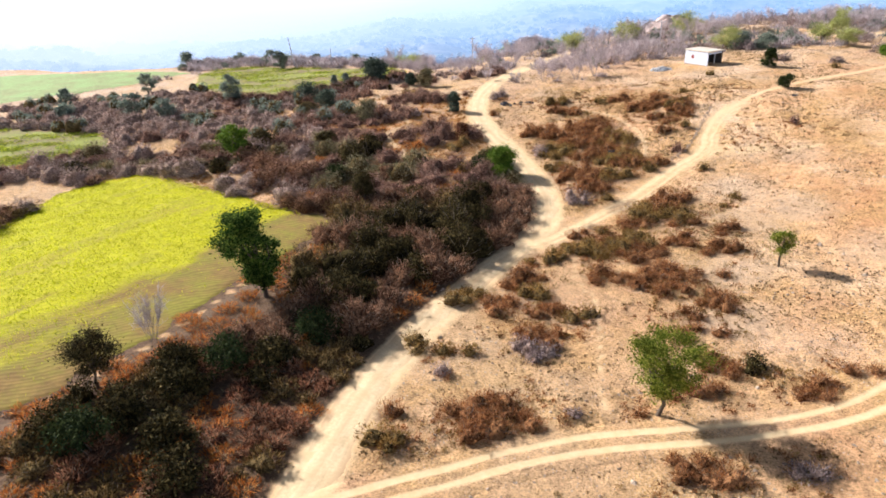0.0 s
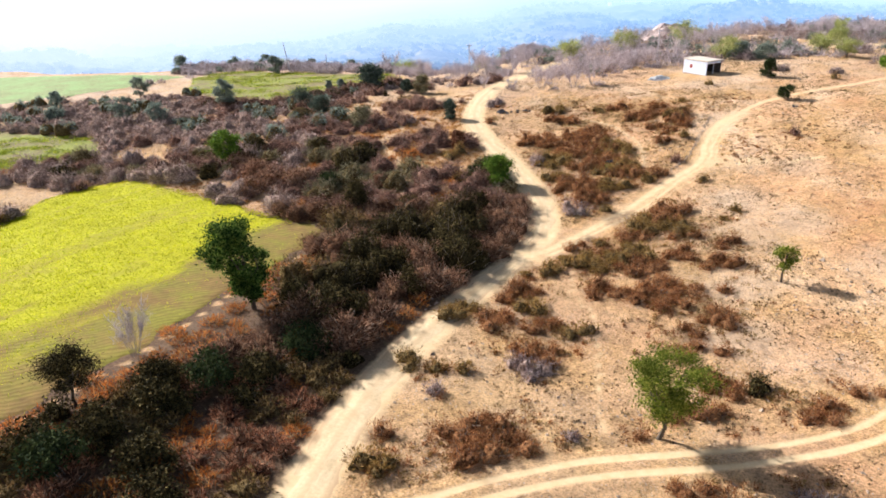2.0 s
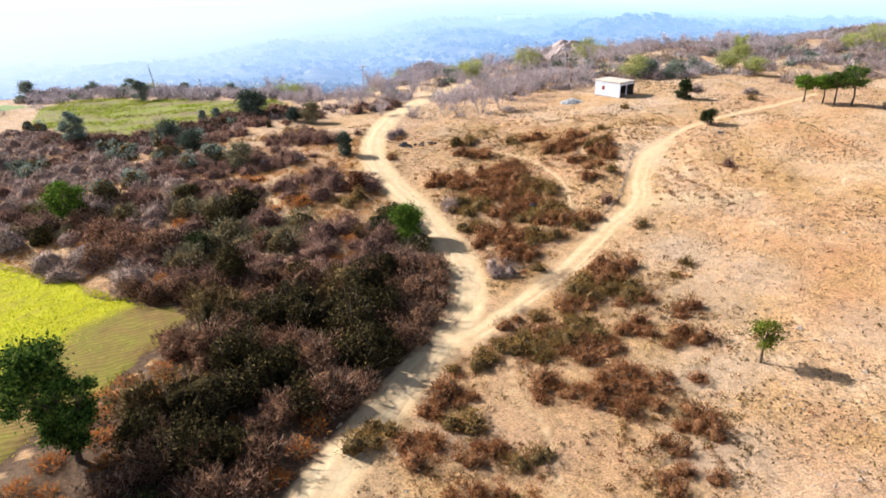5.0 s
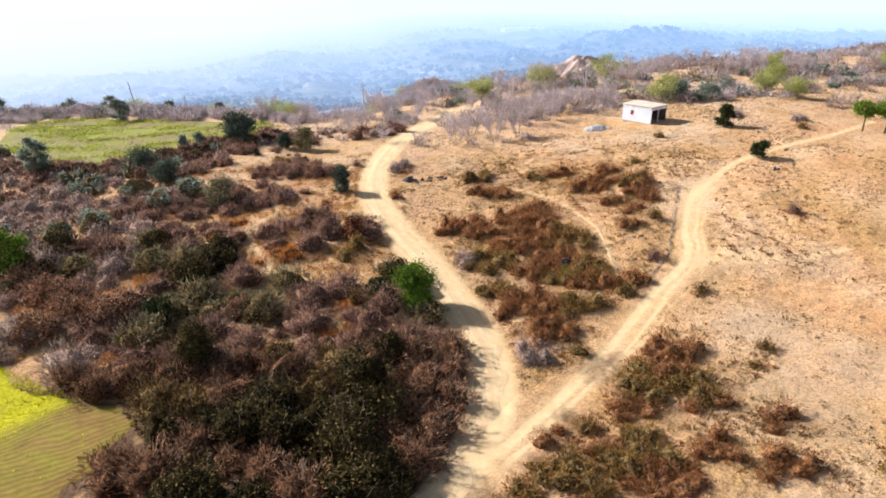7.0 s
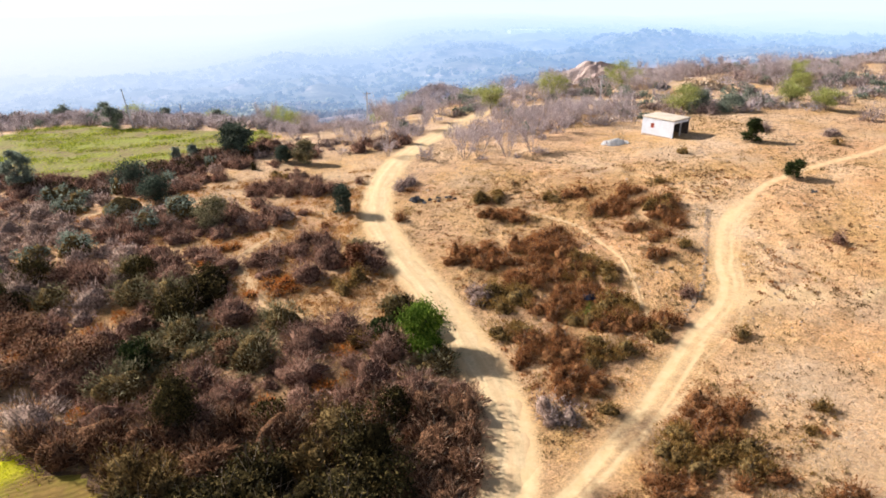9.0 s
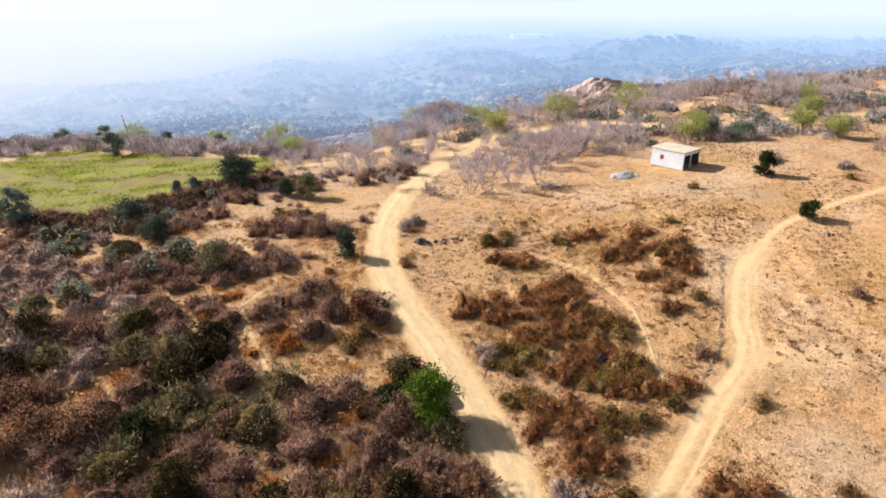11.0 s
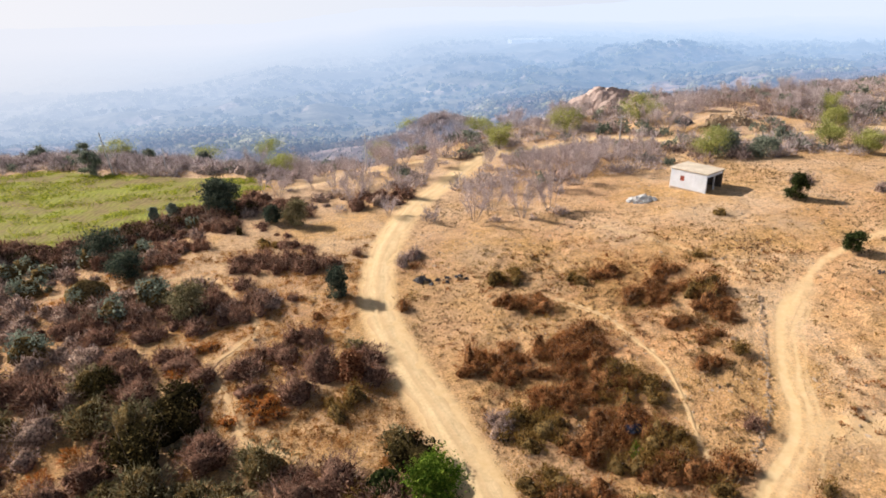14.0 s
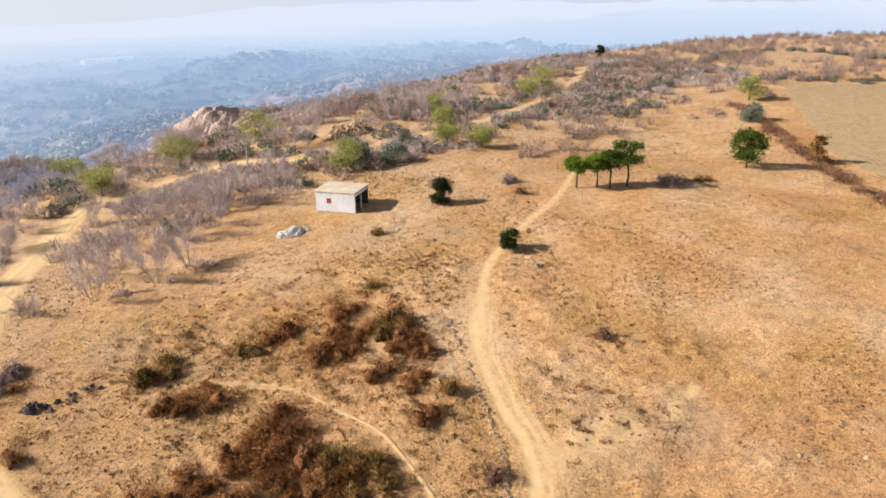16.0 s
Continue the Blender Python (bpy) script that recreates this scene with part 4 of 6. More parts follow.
def bushes(rng, x, y, z, rad, hgt, twigs, leaves, leaf, open_=0.0, slim=0.42, shell=0.22):
    """Many bushes at once: (twig mesh, leaf mesh). Slim blades bristle out of a dome, broad ones sit in leafy lumps."""
    n = len(x)
    base = np.column_stack([x, y, z])
    t = np.repeat(np.arange(n), twigs)
    az, u = rng.uniform(0, 2 * np.pi, len(t)), np.sqrt(rng.uniform(0.02, 1.15, len(t)))
    out = np.column_stack([np.cos(az) * u * rad[t], np.sin(az) * u * rad[t], hgt[t] * np.sqrt(np.maximum(0.05, 1.25 - u * u)) * rng.uniform(0.65, 1.12, len(t))])
    a = base[t] + rng.normal(size=(len(t), 3)) * np.column_stack([rad[t] * 0.25, rad[t] * 0.25, rad[t] * 0.0]) - [0, 0, 0.08]
    wood = slivers(a, base[t] + out, 0.018 * (0.6 + rad[t] * 0.4), 0.007 + 0.003 * rad[t], rng)
    k = np.repeat(np.arange(n), leaves)
    size = leaf * rng.uniform(0.6, 1.35, len(k))[:, None]
    if slim < 0.3:
        az, el = rng.uniform(0, 2 * np.pi, len(k)), np.arcsin(rng.uniform(0.0, 1.0, len(k)))
        ray = np.column_stack([np.cos(az) * np.cos(el), np.sin(az) * np.cos(el), np.sin(el)])
        lump = 0.95 + 0.20 * np.sin(3 * az + 7 * k) * np.cos(el) + 0.16 * np.sin(5 * az + 6 * el + 3 * k) + 0.08 * np.sin(9 * az - 7 * el + 5 * k)
        p = base[k] + ray * (lump * rng.uniform(shell, 1.06, len(k)) ** 0.4)[:, None] * np.column_stack([rad[k], rad[k], hgt[k]])
        d1 = unit(rng.normal(size=(len(k), 3)) * 0.42 + ray + [0, 0, 0.3])
    else:
        lumps = 12
        la, lu = rng.uniform(0, 2 * np.pi, (n, lumps)), np.sqrt(rng.uniform(0, 1, (n, lumps)))
        lc = np.stack([np.cos(la) * lu * 0.72, np.sin(la) * lu * 0.72, np.sqrt(np.maximum(0.0, 1 - 0.75 * lu ** 2)) * rng.uniform(0.30, 0.86, (n, lumps))], -1)
        p = lc[k, rng.integers(0, lumps, len(k))] + unit(rng.normal(size=(len(k), 3))) * (rng.uniform(open_, 1, len(k)) ** 0.5 * 0.34)[:, None]
        p[:, 2] = np.abs(p[:, 2])
        p = base[k] + p * np.column_stack([rad[k], rad[k], hgt[k]])
        d1 = unit(rng.normal(size=(len(k), 3)) + [0, 0, 0.35])
    d2 = unit(np.cross(d1, rng.normal(size=(len(k), 3))))
    return wood, quads_at(p, d1 * size, d2 * size * slim)


def cores(rng, x, y, z, rad, hgt):
    """The dense dark inside of each bush, an uneven eight-sided heap of twigs."""
    n = len(x)
    a = np.arange(8) * np.pi / 4 + rng.uniform(0, 1, (n, 1))
    rings = []
    for reach, up in ((0.86, -0.06), (0.74, 0.45), (0.34, 0.74)):
        w = rad[:, None] * reach * rng.uniform(0.72, 1.15, (n, 8))
        rings.append(np.stack([x[:, None] + np.cos(a) * w, y[:, None] + np.sin(a) * w, z[:, None] + hgt[:, None] * up * rng.uniform(0.75, 1.2, (n, 8))], -1))
    v = np.stack(rings, 1).reshape(-1, 3)
    i = np.arange(8)
    j = (i + 1) % 8
    one = np.concatenate([np.stack([i, j, j + 8, i + 8], 1), np.stack([i + 8, j + 8, j + 16, i + 16], 1), np.array([(0, 1, 2, 7), (7, 2, 3, 6), (6, 3, 4, 5)]) + 16])
    return v, (one[None] + 24 * np.arange(n)[:, None, None]).reshape(-1, 4)


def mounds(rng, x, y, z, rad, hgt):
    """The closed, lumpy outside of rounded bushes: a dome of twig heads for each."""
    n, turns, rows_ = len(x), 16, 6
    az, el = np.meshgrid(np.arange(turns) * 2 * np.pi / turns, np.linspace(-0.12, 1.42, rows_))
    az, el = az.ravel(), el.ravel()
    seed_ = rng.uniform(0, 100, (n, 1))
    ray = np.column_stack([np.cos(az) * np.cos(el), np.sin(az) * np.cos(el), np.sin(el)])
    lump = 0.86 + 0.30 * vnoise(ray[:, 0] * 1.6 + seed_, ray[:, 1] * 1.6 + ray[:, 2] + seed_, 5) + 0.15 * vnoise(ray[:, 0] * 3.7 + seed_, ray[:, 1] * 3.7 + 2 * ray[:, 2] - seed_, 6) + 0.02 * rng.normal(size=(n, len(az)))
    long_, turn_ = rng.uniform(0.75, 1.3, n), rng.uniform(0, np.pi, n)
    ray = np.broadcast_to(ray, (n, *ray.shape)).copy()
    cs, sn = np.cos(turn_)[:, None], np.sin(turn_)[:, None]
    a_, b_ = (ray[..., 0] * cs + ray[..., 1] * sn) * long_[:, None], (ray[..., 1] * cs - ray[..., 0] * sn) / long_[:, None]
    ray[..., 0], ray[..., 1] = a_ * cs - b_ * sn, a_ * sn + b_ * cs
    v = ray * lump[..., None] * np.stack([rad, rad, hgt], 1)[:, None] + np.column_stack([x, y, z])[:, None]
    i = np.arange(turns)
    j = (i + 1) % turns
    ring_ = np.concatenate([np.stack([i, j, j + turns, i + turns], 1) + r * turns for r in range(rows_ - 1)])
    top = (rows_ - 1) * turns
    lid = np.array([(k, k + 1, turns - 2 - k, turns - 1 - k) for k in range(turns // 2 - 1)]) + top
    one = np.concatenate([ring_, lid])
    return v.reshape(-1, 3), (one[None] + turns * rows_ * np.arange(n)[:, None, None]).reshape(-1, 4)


SPECIES = {  # leaves, twigs, twigs each, leaves each, leaf size, height of radius, openness, slimness
    "dark": (LEAF_SHADE, TWIG, 12, 380, 0.12, 0.95, 0.25, 0.42),
    "brown": (LEAF_BROWN, TWIG, 24, 330, 0.21, 0.72, 0.1, 0.09),
    "olive": (LEAF_OLIVE, TWIG, 16, 330, 0.16, 0.78, 0.1, 0.2),
    "mauve": (LEAF_MAUVE, TWIG, 30, 290, 0.22, 0.85, 0.0, 0.09),
    "plum": (LEAF_PLUM, TWIG, 30, 400, 0.25, 1.0, 0.0, 0.08),
    "rust": (LEAF_RUST, STRAW, 20, 220, 0.20, 0.6, 0.0, 0.14),
    "grey": (LEAF_GREY, TWIG, 40, 300, 0.13, 0.95, 0.2, 0.42),
}


def clear_of(x, y, margin=0.0):
    """True where no way, field or building is."""
    ok = np.ones(len(x), bool)
    for line, half in ((MAIN, 2.2), (FORK, 1.9), (NEAR, 1.8), (TRAIL, 0.9), (BACK, 1.4), (FOOT_A, 0.45), (FOOT_B, 0.45), (FOOT_C, 0.4), (FOOT_D, 0.5)):
        ok &= near_line(x, y, line) > half + margin
    ok &= near_line(x, y, VERGE) > 0.3 + margin * 0.5
    for f in (FIELD, FIELD_WEST, FIELD_FAR, FIELD_EDGE, FIELD_BROWN):
        ok &= ~inside(x, y, f)
    return ok & (np.hypot(x - 51.3, y - 142) > 5.5) & (np.hypot(x - 76.5, (y - 177) * 1.1) > 7.5) & (((x - 67) / 16) ** 2 + ((y - 226) / 14) ** 2 > 1)


def thicket(name, kind, rng, x, y, rad, label, fine=0.6, leaf_to=None, high=1.0, inner=0.0, heart=None):
    """A mass of bushes of one kind that nobody could count."""
    leaf_m, twig_m, tw, lv, size, tall, hollow, slim = SPECIES[kind]
    leaf_m = leaf_to or leaf_m
    z = ground_z(x, y)
    tops = rad * tall * high * rng.uniform(0.7, 1.2, len(x))
    each = np.maximum(20, lv * fine * np.minimum(rad, 2.8) ** 1.75 / (1.25 if inner else 1.15)).astype(int)
    wood, leaf = bushes(rng, x, y, z, rad, tops, np.maximum(1, tw * fine * rad).astype(int), each, size / fine ** 0.5, hollow, slim=slim * (1.25 if inner else 1.0), shell=0.62 if inner else 0.22)
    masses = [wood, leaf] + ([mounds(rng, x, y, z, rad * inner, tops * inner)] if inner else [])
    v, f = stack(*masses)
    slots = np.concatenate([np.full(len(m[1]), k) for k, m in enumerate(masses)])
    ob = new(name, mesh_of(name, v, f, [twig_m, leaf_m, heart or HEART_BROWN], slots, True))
    return tagged(ob, label, "scrub", kind="stuff")


def scatter(rng, darts, west, east, south, north, reach, cover, closeness):
    """Bushes that keep their distance: x, y and radius of each, larger ones first."""
    x, y = rng.uniform(west, east, darts), rng.uniform(south, north, darts)
    ok = (rng.uniform(size=darts) < cover(x, y)) & (x > -0.68 * y - 6)
    x, y = x[ok], y[ok]
    r = np.sort(reach(rng, len(x)))[::-1]
    cells, kept = {}, []
    for k in range(len(x)):
        i, j = int(x[k] // 3), int(y[k] // 3)
        if all((x[k] - x[q]) ** 2 + (y[k] - y[q]) ** 2 > (closeness * (r[k] + r[q])) ** 2 for a in range(i - 1, i + 2) for b in range(j - 1, j + 2) for q in cells.get((a, b), ())):
            cells.setdefault((i, j), []).append(k)
            kept.append(k)
    return x[kept], y[kept], r[kept]


rng = np.random.default_rng(7)
# the scrub west of the road: tall and closed low down, single rounded bushes on pale banks farther off
open_ground = lambda x, y: clear_of(x, y, 0.45) & (np.hypot(x + 24.6, y - 49.2) > 1.2) & (np.hypot(x + 17.6, y - 58.6) > 1.4)
BELTS = [  # south, north, darts, radius from and to, closeness, share of the cover
    (-10, 26, 2600, 0.9, 2.1, 0.66, 1.0), (26, 48, 5200, 0.45, 1.6, 0.60, 1.0), (48, 84, 7000, 0.7, 2.6, 0.62, 1.0), (84, 112, 9000, 0.55, 2.6, 0.72, 1.0), (112, 136, 7000, 0.45, 2.2, 0.80, 1.0), (136, 164, 5000, 0.45, 1.8, 0.84, 0.9)]
for belt, (south, north, darts, r0, r1, closeness, share) in enumerate(BELTS):
    cx, cy, cr = scatter(rng, darts, -98, 13, south, north, lambda g, n: r0 + (r1 - r0) * g.beta(1.3, 2.0, n), lambda x, y: scrub_cover(x, y) * share * open_ground(x, y), closeness)
    mood = fbm(cx / 7, cy / 7, 88, 3) + 0.40 * rng.normal(size=len(cx))
    if belt < 3:
        pick = np.where(mood > np.where((cy > 55) & (cx > -14 + 0.4 * (cy - 55)) & (cy < 76), 0.28, 1.0), "dark", np.where(mood > 0.25, "olive", "brown"))
        pick = np.where((fbm(cx / 4, cy / 4, 97, 2) > 0.10) & (rng.uniform(size=len(cx)) < 0.7) & (cy < 62), "rust", pick)
        pick = np.where((near_line(cx, cy, VERGE) < 3.0) & (cy > 34) & (rng.uniform(size=len(cx)) < 0.75), "rust", pick)
    elif belt == 3:
        pick = np.where(mood > 1.35, "dark", np.where(mood > 0.40, "olive", np.where(mood > -0.95, "brown", "rust")))
    else:
        pick = np.where(mood > 0.72, "dark", np.where(mood > 0.22, "olive", np.where((cy < 122) | (cx > -46), "brown", "mauve")))
    if belt in (3, 4):  # greyer and paler towards the west: haze carried by the bush colours
        pick = np.where((pick == "brown") & (cx < -20) & (rng.uniform(size=len(cx)) < 0.65), "mauve", pick)
    cr = np.where(pick == "rust", np.minimum(cr, 1.2), np.where(pick == "dark", cr * 1.12, cr))
    fine_ = (0.22, 1.0, 1.0, 0.8, 0.5, 0.36)[belt]
    for kind, label in (("dark", "dark green thorn bushes in the scrub"), ("olive", "dusty olive-brown thorn bushes"), ("brown", "dead brown thorn bushes"), ("mauve", "leafless grey-mauve bushes on pale soil"), ("rust", "rust-coloured dry grass clumps")):
        s = pick == kind
        if not s.any():
            continue
        leaf_to = {"dark": LEAF_SHADE if belt < 4 else LEAF_GREY, "olive": LEAF_THORN if belt < 3 else LEAF_HOAR if belt == 3 else LEAF_HAZED, "brown": LEAF_BROWN if belt < 2 else LEAF_SCRUB if belt < 3 else LEAF_PLUM, "mauve": LEAF_HAZED, "rust": LEAF_RUST}[kind]
        heart = {"dark": HEART_DARK if belt < 4 else HEART_OLIVE, "olive": HEART_OLIVE if belt < 4 else HEART_PALE, "brown": HEART_BROWN if belt < 3 else HEART_PLUM, "mauve": HEART_PALE, "rust": HEART_BROWN}[kind]
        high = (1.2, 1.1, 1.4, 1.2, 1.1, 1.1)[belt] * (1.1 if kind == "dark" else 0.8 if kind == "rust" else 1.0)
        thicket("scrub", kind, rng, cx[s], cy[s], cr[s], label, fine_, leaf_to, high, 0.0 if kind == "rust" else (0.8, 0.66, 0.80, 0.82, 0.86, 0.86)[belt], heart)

edge = spline([(-52, 151), (-46, 148.5), (-33.5, 144), (-29, 147.5), (-19, 154.0), (-15.5, 156.5), (-13.0, 158.5)], 0.7)
edge = np.vstack([edge, edge + [0.4, -1.6]])
ex, ey = (edge + rng.normal(size=edge.shape) * 1.2).T
ok = ~inside(ex, ey, FIELD_FAR)
thicket("hedge", "mauve", rng, ex[ok], ey[ok], rng.uniform(0.9, 1.8, ok.sum()), "dark plum-brown leafless hedge along the far field", 0.4, LEAF_PLUM, 1.1, 0.85, HEART_PLUM)
ok &= rng.uniform(size=len(ex)) < 0.4
thicket("hedge", "dark", rng, ex[ok], ey[ok], rng.uniform(0.8, 1.6, ok.sum()), "dark green hedge bushes along the far field", 0.5, None, 1.2)

edge = spline([(-72, 194), (-55, 196.5), (-46, 191.5), (-36, 187), (-22, 180), (-13, 176.5), (-7, 171.5)], 0.9)
edge = np.vstack([edge + [0, k] for k in (2.8, 5.0, 7.4)])
ex, ey = (edge + rng.normal(size=edge.shape) * 1.3).T
ok = ~inside(ex, ey, FIELD_FAR) & ~inside(ex, ey, FIELD_EDGE) & (rng.uniform(size=len(ex)) < 0.8)
thicket("scrub", "mauve", rng, ex[ok], ey[ok], rng.uniform(0.9, 2.0, ok.sum()), "leafless grey-mauve brush behind the far field", 0.3, LEAF_PALE_TWIG, 1.3, 0.7, HEART_MAUVE)

# the rough brush behind the hut and along the plateau's edge
N = 8200
bx, by = rng.uniform(-75, 200, N), rng.uniform(150, 250, N)
d = rim_distance(bx, by)
behind = (by > 152 + 28 * smooth(20, -10, bx) - 12 * smooth(70, 120, bx))
ok = clear_of(bx, by, 0.6) & behind & (d < 33) & (fbm(bx / 11, by / 11, 44, 3) > -0.42 - 0.25 * smooth(-10, 15, d)) & (rng.uniform(size=N) < 0.55 + 0.4 * smooth(10, -20, bx))
bx, by = bx[ok], by[ok]
mood = fbm(bx / 12, by / 12, 91, 3) + 0.4 * rng.normal(size=len(bx))
for kind, s, label in (("mauve", mood < 0.3, "leafless grey-mauve brush on the plateau's edge"), ("grey", (mood >= 0.3) & (mood < 0.62), "haze-pale grey-green brush"), ("olive", mood >= 0.62, "olive-brown brush on the plateau's edge")):
    thicket("scrub", kind, rng, bx[s], by[s], rng.uniform(0.9, 1.9, s.sum()), label, 0.16, {"mauve": LEAF_PALE_TWIG, "olive": LEAF_MAUVE}.get(kind), 1.25)


def shrub(x, y, r, kind, seed, label):
    """One dry shrub patch: twiggy frame and leaves, made of a few stems."""
    rg = np.random.default_rng(seed)
    leaf_m, twig_m, tw, lv, size, tall, hollow, slim = SPECIES[kind]
    leaf_m = LEAF_OCHRE if kind == "brown" else leaf_m
    r = r * (1.42 if 80 < y < 112 else 1.28)
    n = max(1, int(round((r / 0.85) ** 2 * 0.95)))
    i = np.arange(n)
    a, u = i * 2.4 + rg.uniform(0, 0.9, n) + seed, np.sqrt((i + rg.uniform(0.1, 0.9, n)) / n) * (r * 0.85 if n > 1 else 0)
    sx, sy = np.cos(a) * u * 1.15, np.sin(a) * u * 0.9
    free, lone = clear_of(x + sx, y + sy, 0.1), n == 1
    if n > 1 and free.any():
        sx, sy, n = sx[free], sy[free], int(free.sum())
    z0 = float(ground_z(x, y))
    sz = ground_z(x + sx, y + sy) - z0
    rad = rg.uniform(0.65, 1.4, n) * min(1.0, 0.55 + 0.35 * r) if not lone else np.array([min(r, 1.1)])
    tops = rad * tall * rg.uniform(0.85, 1.45, n)
    tops = tops * (1.25 if y > 78 else 1.0)
    wood, leaf = bushes(rg, sx, sy, sz, rad, tops, int(tw * 0.6), int(lv * 0.95), size * (0.6 + 0.16 * min(r, 1.5)), hollow, slim=slim * 1.15, shell=0.42)
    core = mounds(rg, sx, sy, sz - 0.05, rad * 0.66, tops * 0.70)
    ob = new("shrub", mesh_of("shrub", *stack(wood, core), [twig_m, {"olive": HEART_OLIVE, "dark": HEART_DARK, "green": HEART_OLIVE, "mauve": HEART_PALE, "plum": HEART_PLUM, "rust": HEART_BROWN}.get(kind, HEART_RUSSET)], np.concatenate([np.zeros(len(wood[1])), np.ones(len(core[1]))]), True))
    ob.location = (x, y, z0)
    part("foliage", mesh_of("foliage", *leaf, leaf_m), None, ob)
    return tagged(ob, label, "shrub", "shrubs on the dry pasture")


BROWN_L, OLIVE_L, DARK_L, MAUVE_L = "dry red-brown thorn shrub on bare soil", "olive-brown thorn shrub on bare soil", "small dark green shrub on dry pasture", "leafless grey-mauve shrub on bare soil"
seed = 100
for patches in (PATCHES_A, PATCHES_B, PATCHES_C, PATCHES_D, PATCHES_E):
    for px_, py_, pr_, kind in patches:
        seed += 1
        shrub(px_, py_, pr_, kind, seed, {"olive": OLIVE_L, "brown": BROWN_L, "dark": DARK_L, "mauve": MAUVE_L, "plum": "leafless plum-brown thorn shrub on a bare bank", "rust": "rust-coloured dry grass clump among scrub"}[kind])


SPECIES["green"] = (LEAF_BRIGHT, TWIG, 16, 330, 0.14, 0.9, 0.1, 0.3)
shrub(22.9, 93.3, 0.6, "green", 960, "small bright green shrub among brown undergrowth")
# a small crumpled dark blue sheet among the shrubs
su, sv = (g.ravel() for g in np.meshgrid(np.linspace(-1, 1, 13), np.linspace(-1, 1, 11)))
sheet_z = float(ground_z(23.8, 95.7))
folds = np.column_stack([su * 0.85 + 0.12 * np.sin(4 * sv), sv * 0.6 + 0.1 * np.sin(5 * su), 0.30 + 0.22 * np.abs(vnoise(su * 2.5, sv * 2.5, 5)) + 0.3 * (1 - su ** 2) * (1 - sv ** 2)])
fi = (np.arange(10)[:, None] * 13 + np.arange(12)[None]).ravel()
cloth = new("blue_sheet", mesh_of("blue_sheet", folds, np.stack([fi, fi + 1, fi + 14, fi + 13], 1), grained("dark_blue_crumple", (0.007, 0.009, 0.02), (0.015, 0.02, 0.045), 2.0, rough=0.5), None, True))
cloth.location = (23.8, 95.7, sheet_z)
tagged(cloth, "small crumpled dark blue sheet among shrubs", "plastic sheet")

# low undergrowth and dry grass that joins the shrubs east of the road
N = 26000
ux, uy = rng.uniform(-8, 62, N), rng.uniform(28, 128, N)
spot = np.zeros(N)
for patches in (PATCHES_A, PATCHES_B, PATCHES_C, PATCHES_D, PATCHES_E):
    for px_, py_, pr_, kind in patches:
        spot = np.maximum(spot, np.exp(-((ux - px_) ** 2 + (uy - py_) ** 2) / (1.9 * pr_ + 0.5) ** 2))
spot = np.maximum(spot, 0.42 * smooth(13, 16, ux) * smooth(30, 26, ux) * smooth(78, 84, uy) * smooth(112, 106, uy))
spot = spot * smooth(-0.5, 0.3, fbm(ux / 3, uy / 3, 41, 2)) + 0.008 + 0.34 * smooth(12, 16, ux) * smooth(58, 42, ux) * smooth(84, 94, uy) * smooth(-0.3, 0.5, fbm(ux / 4, uy / 4, 49, 2))
ok = (rng.uniform(size=N) < spot) & clear_of(ux, uy, 0.1) & (ux > np.interp(uy, MAIN[:, 1], MAIN[:, 0]) + 1.5)
ux, uy = ux[ok], uy[ok]
tone = rng.uniform(size=len(ux)) + 0.5 * fbm(ux / 6, uy / 6, 43, 2)
for s, lm, label in ((tone < 0.45, LEAF_OCHRE, "low red-brown undergrowth between the shrubs"), ((tone >= 0.45) & (tone < 0.75), LEAF_OLIVE, "low olive undergrowth between the shrubs"), (tone >= 0.75, STRAW, "straw-coloured grass clumps between the shrubs")):
    r = rng.gamma(3.0, 0.11, s.sum()) + 0.12
    wood, leaf = bushes(rng, ux[s], uy[s], ground_z(ux[s], uy[s]), r, r * 0.7, 2, 28, 0.11, 0.0, slim=0.26)
    tagged(new("undergrowth", mesh_of("undergrowth", *leaf, lm)), label, "scrub", kind="stuff")


# golden dry grass clumps on the banks west of the road
N = 9000
ux, uy = rng.uniform(-45, 11, N), rng.uniform(88, 138, N)
ok = clear_of(ux, uy, 0.0) & (ux < np.interp(uy, MAIN[:, 1], MAIN[:, 0]) - 2.0) & (rng.uniform(size=N) < 0.8 * smooth(0.8, 0.2, scrub_cover(ux, uy))) & (fbm(ux / 4, uy / 4, 53, 2) > -0.25)
ux, uy = ux[ok], uy[ok]
r = rng.gamma(3.0, 0.10, len(ux)) + 0.15
wood, leaf = bushes(rng, ux, uy, ground_z(ux, uy), r, r * 0.65, 2, 34, 0.11, 0.0, slim=0.22)
tagged(new("undergrowth", mesh_of("undergrowth", *leaf, foliage_material("golden_dry_grass", (0.27, 0.11, 0.03), (0.44, 0.215, 0.065), (0.58, 0.35, 0.13), through_light=0.35))), "golden dry grass clumps on bare banks", "scrub", kind="stuff")


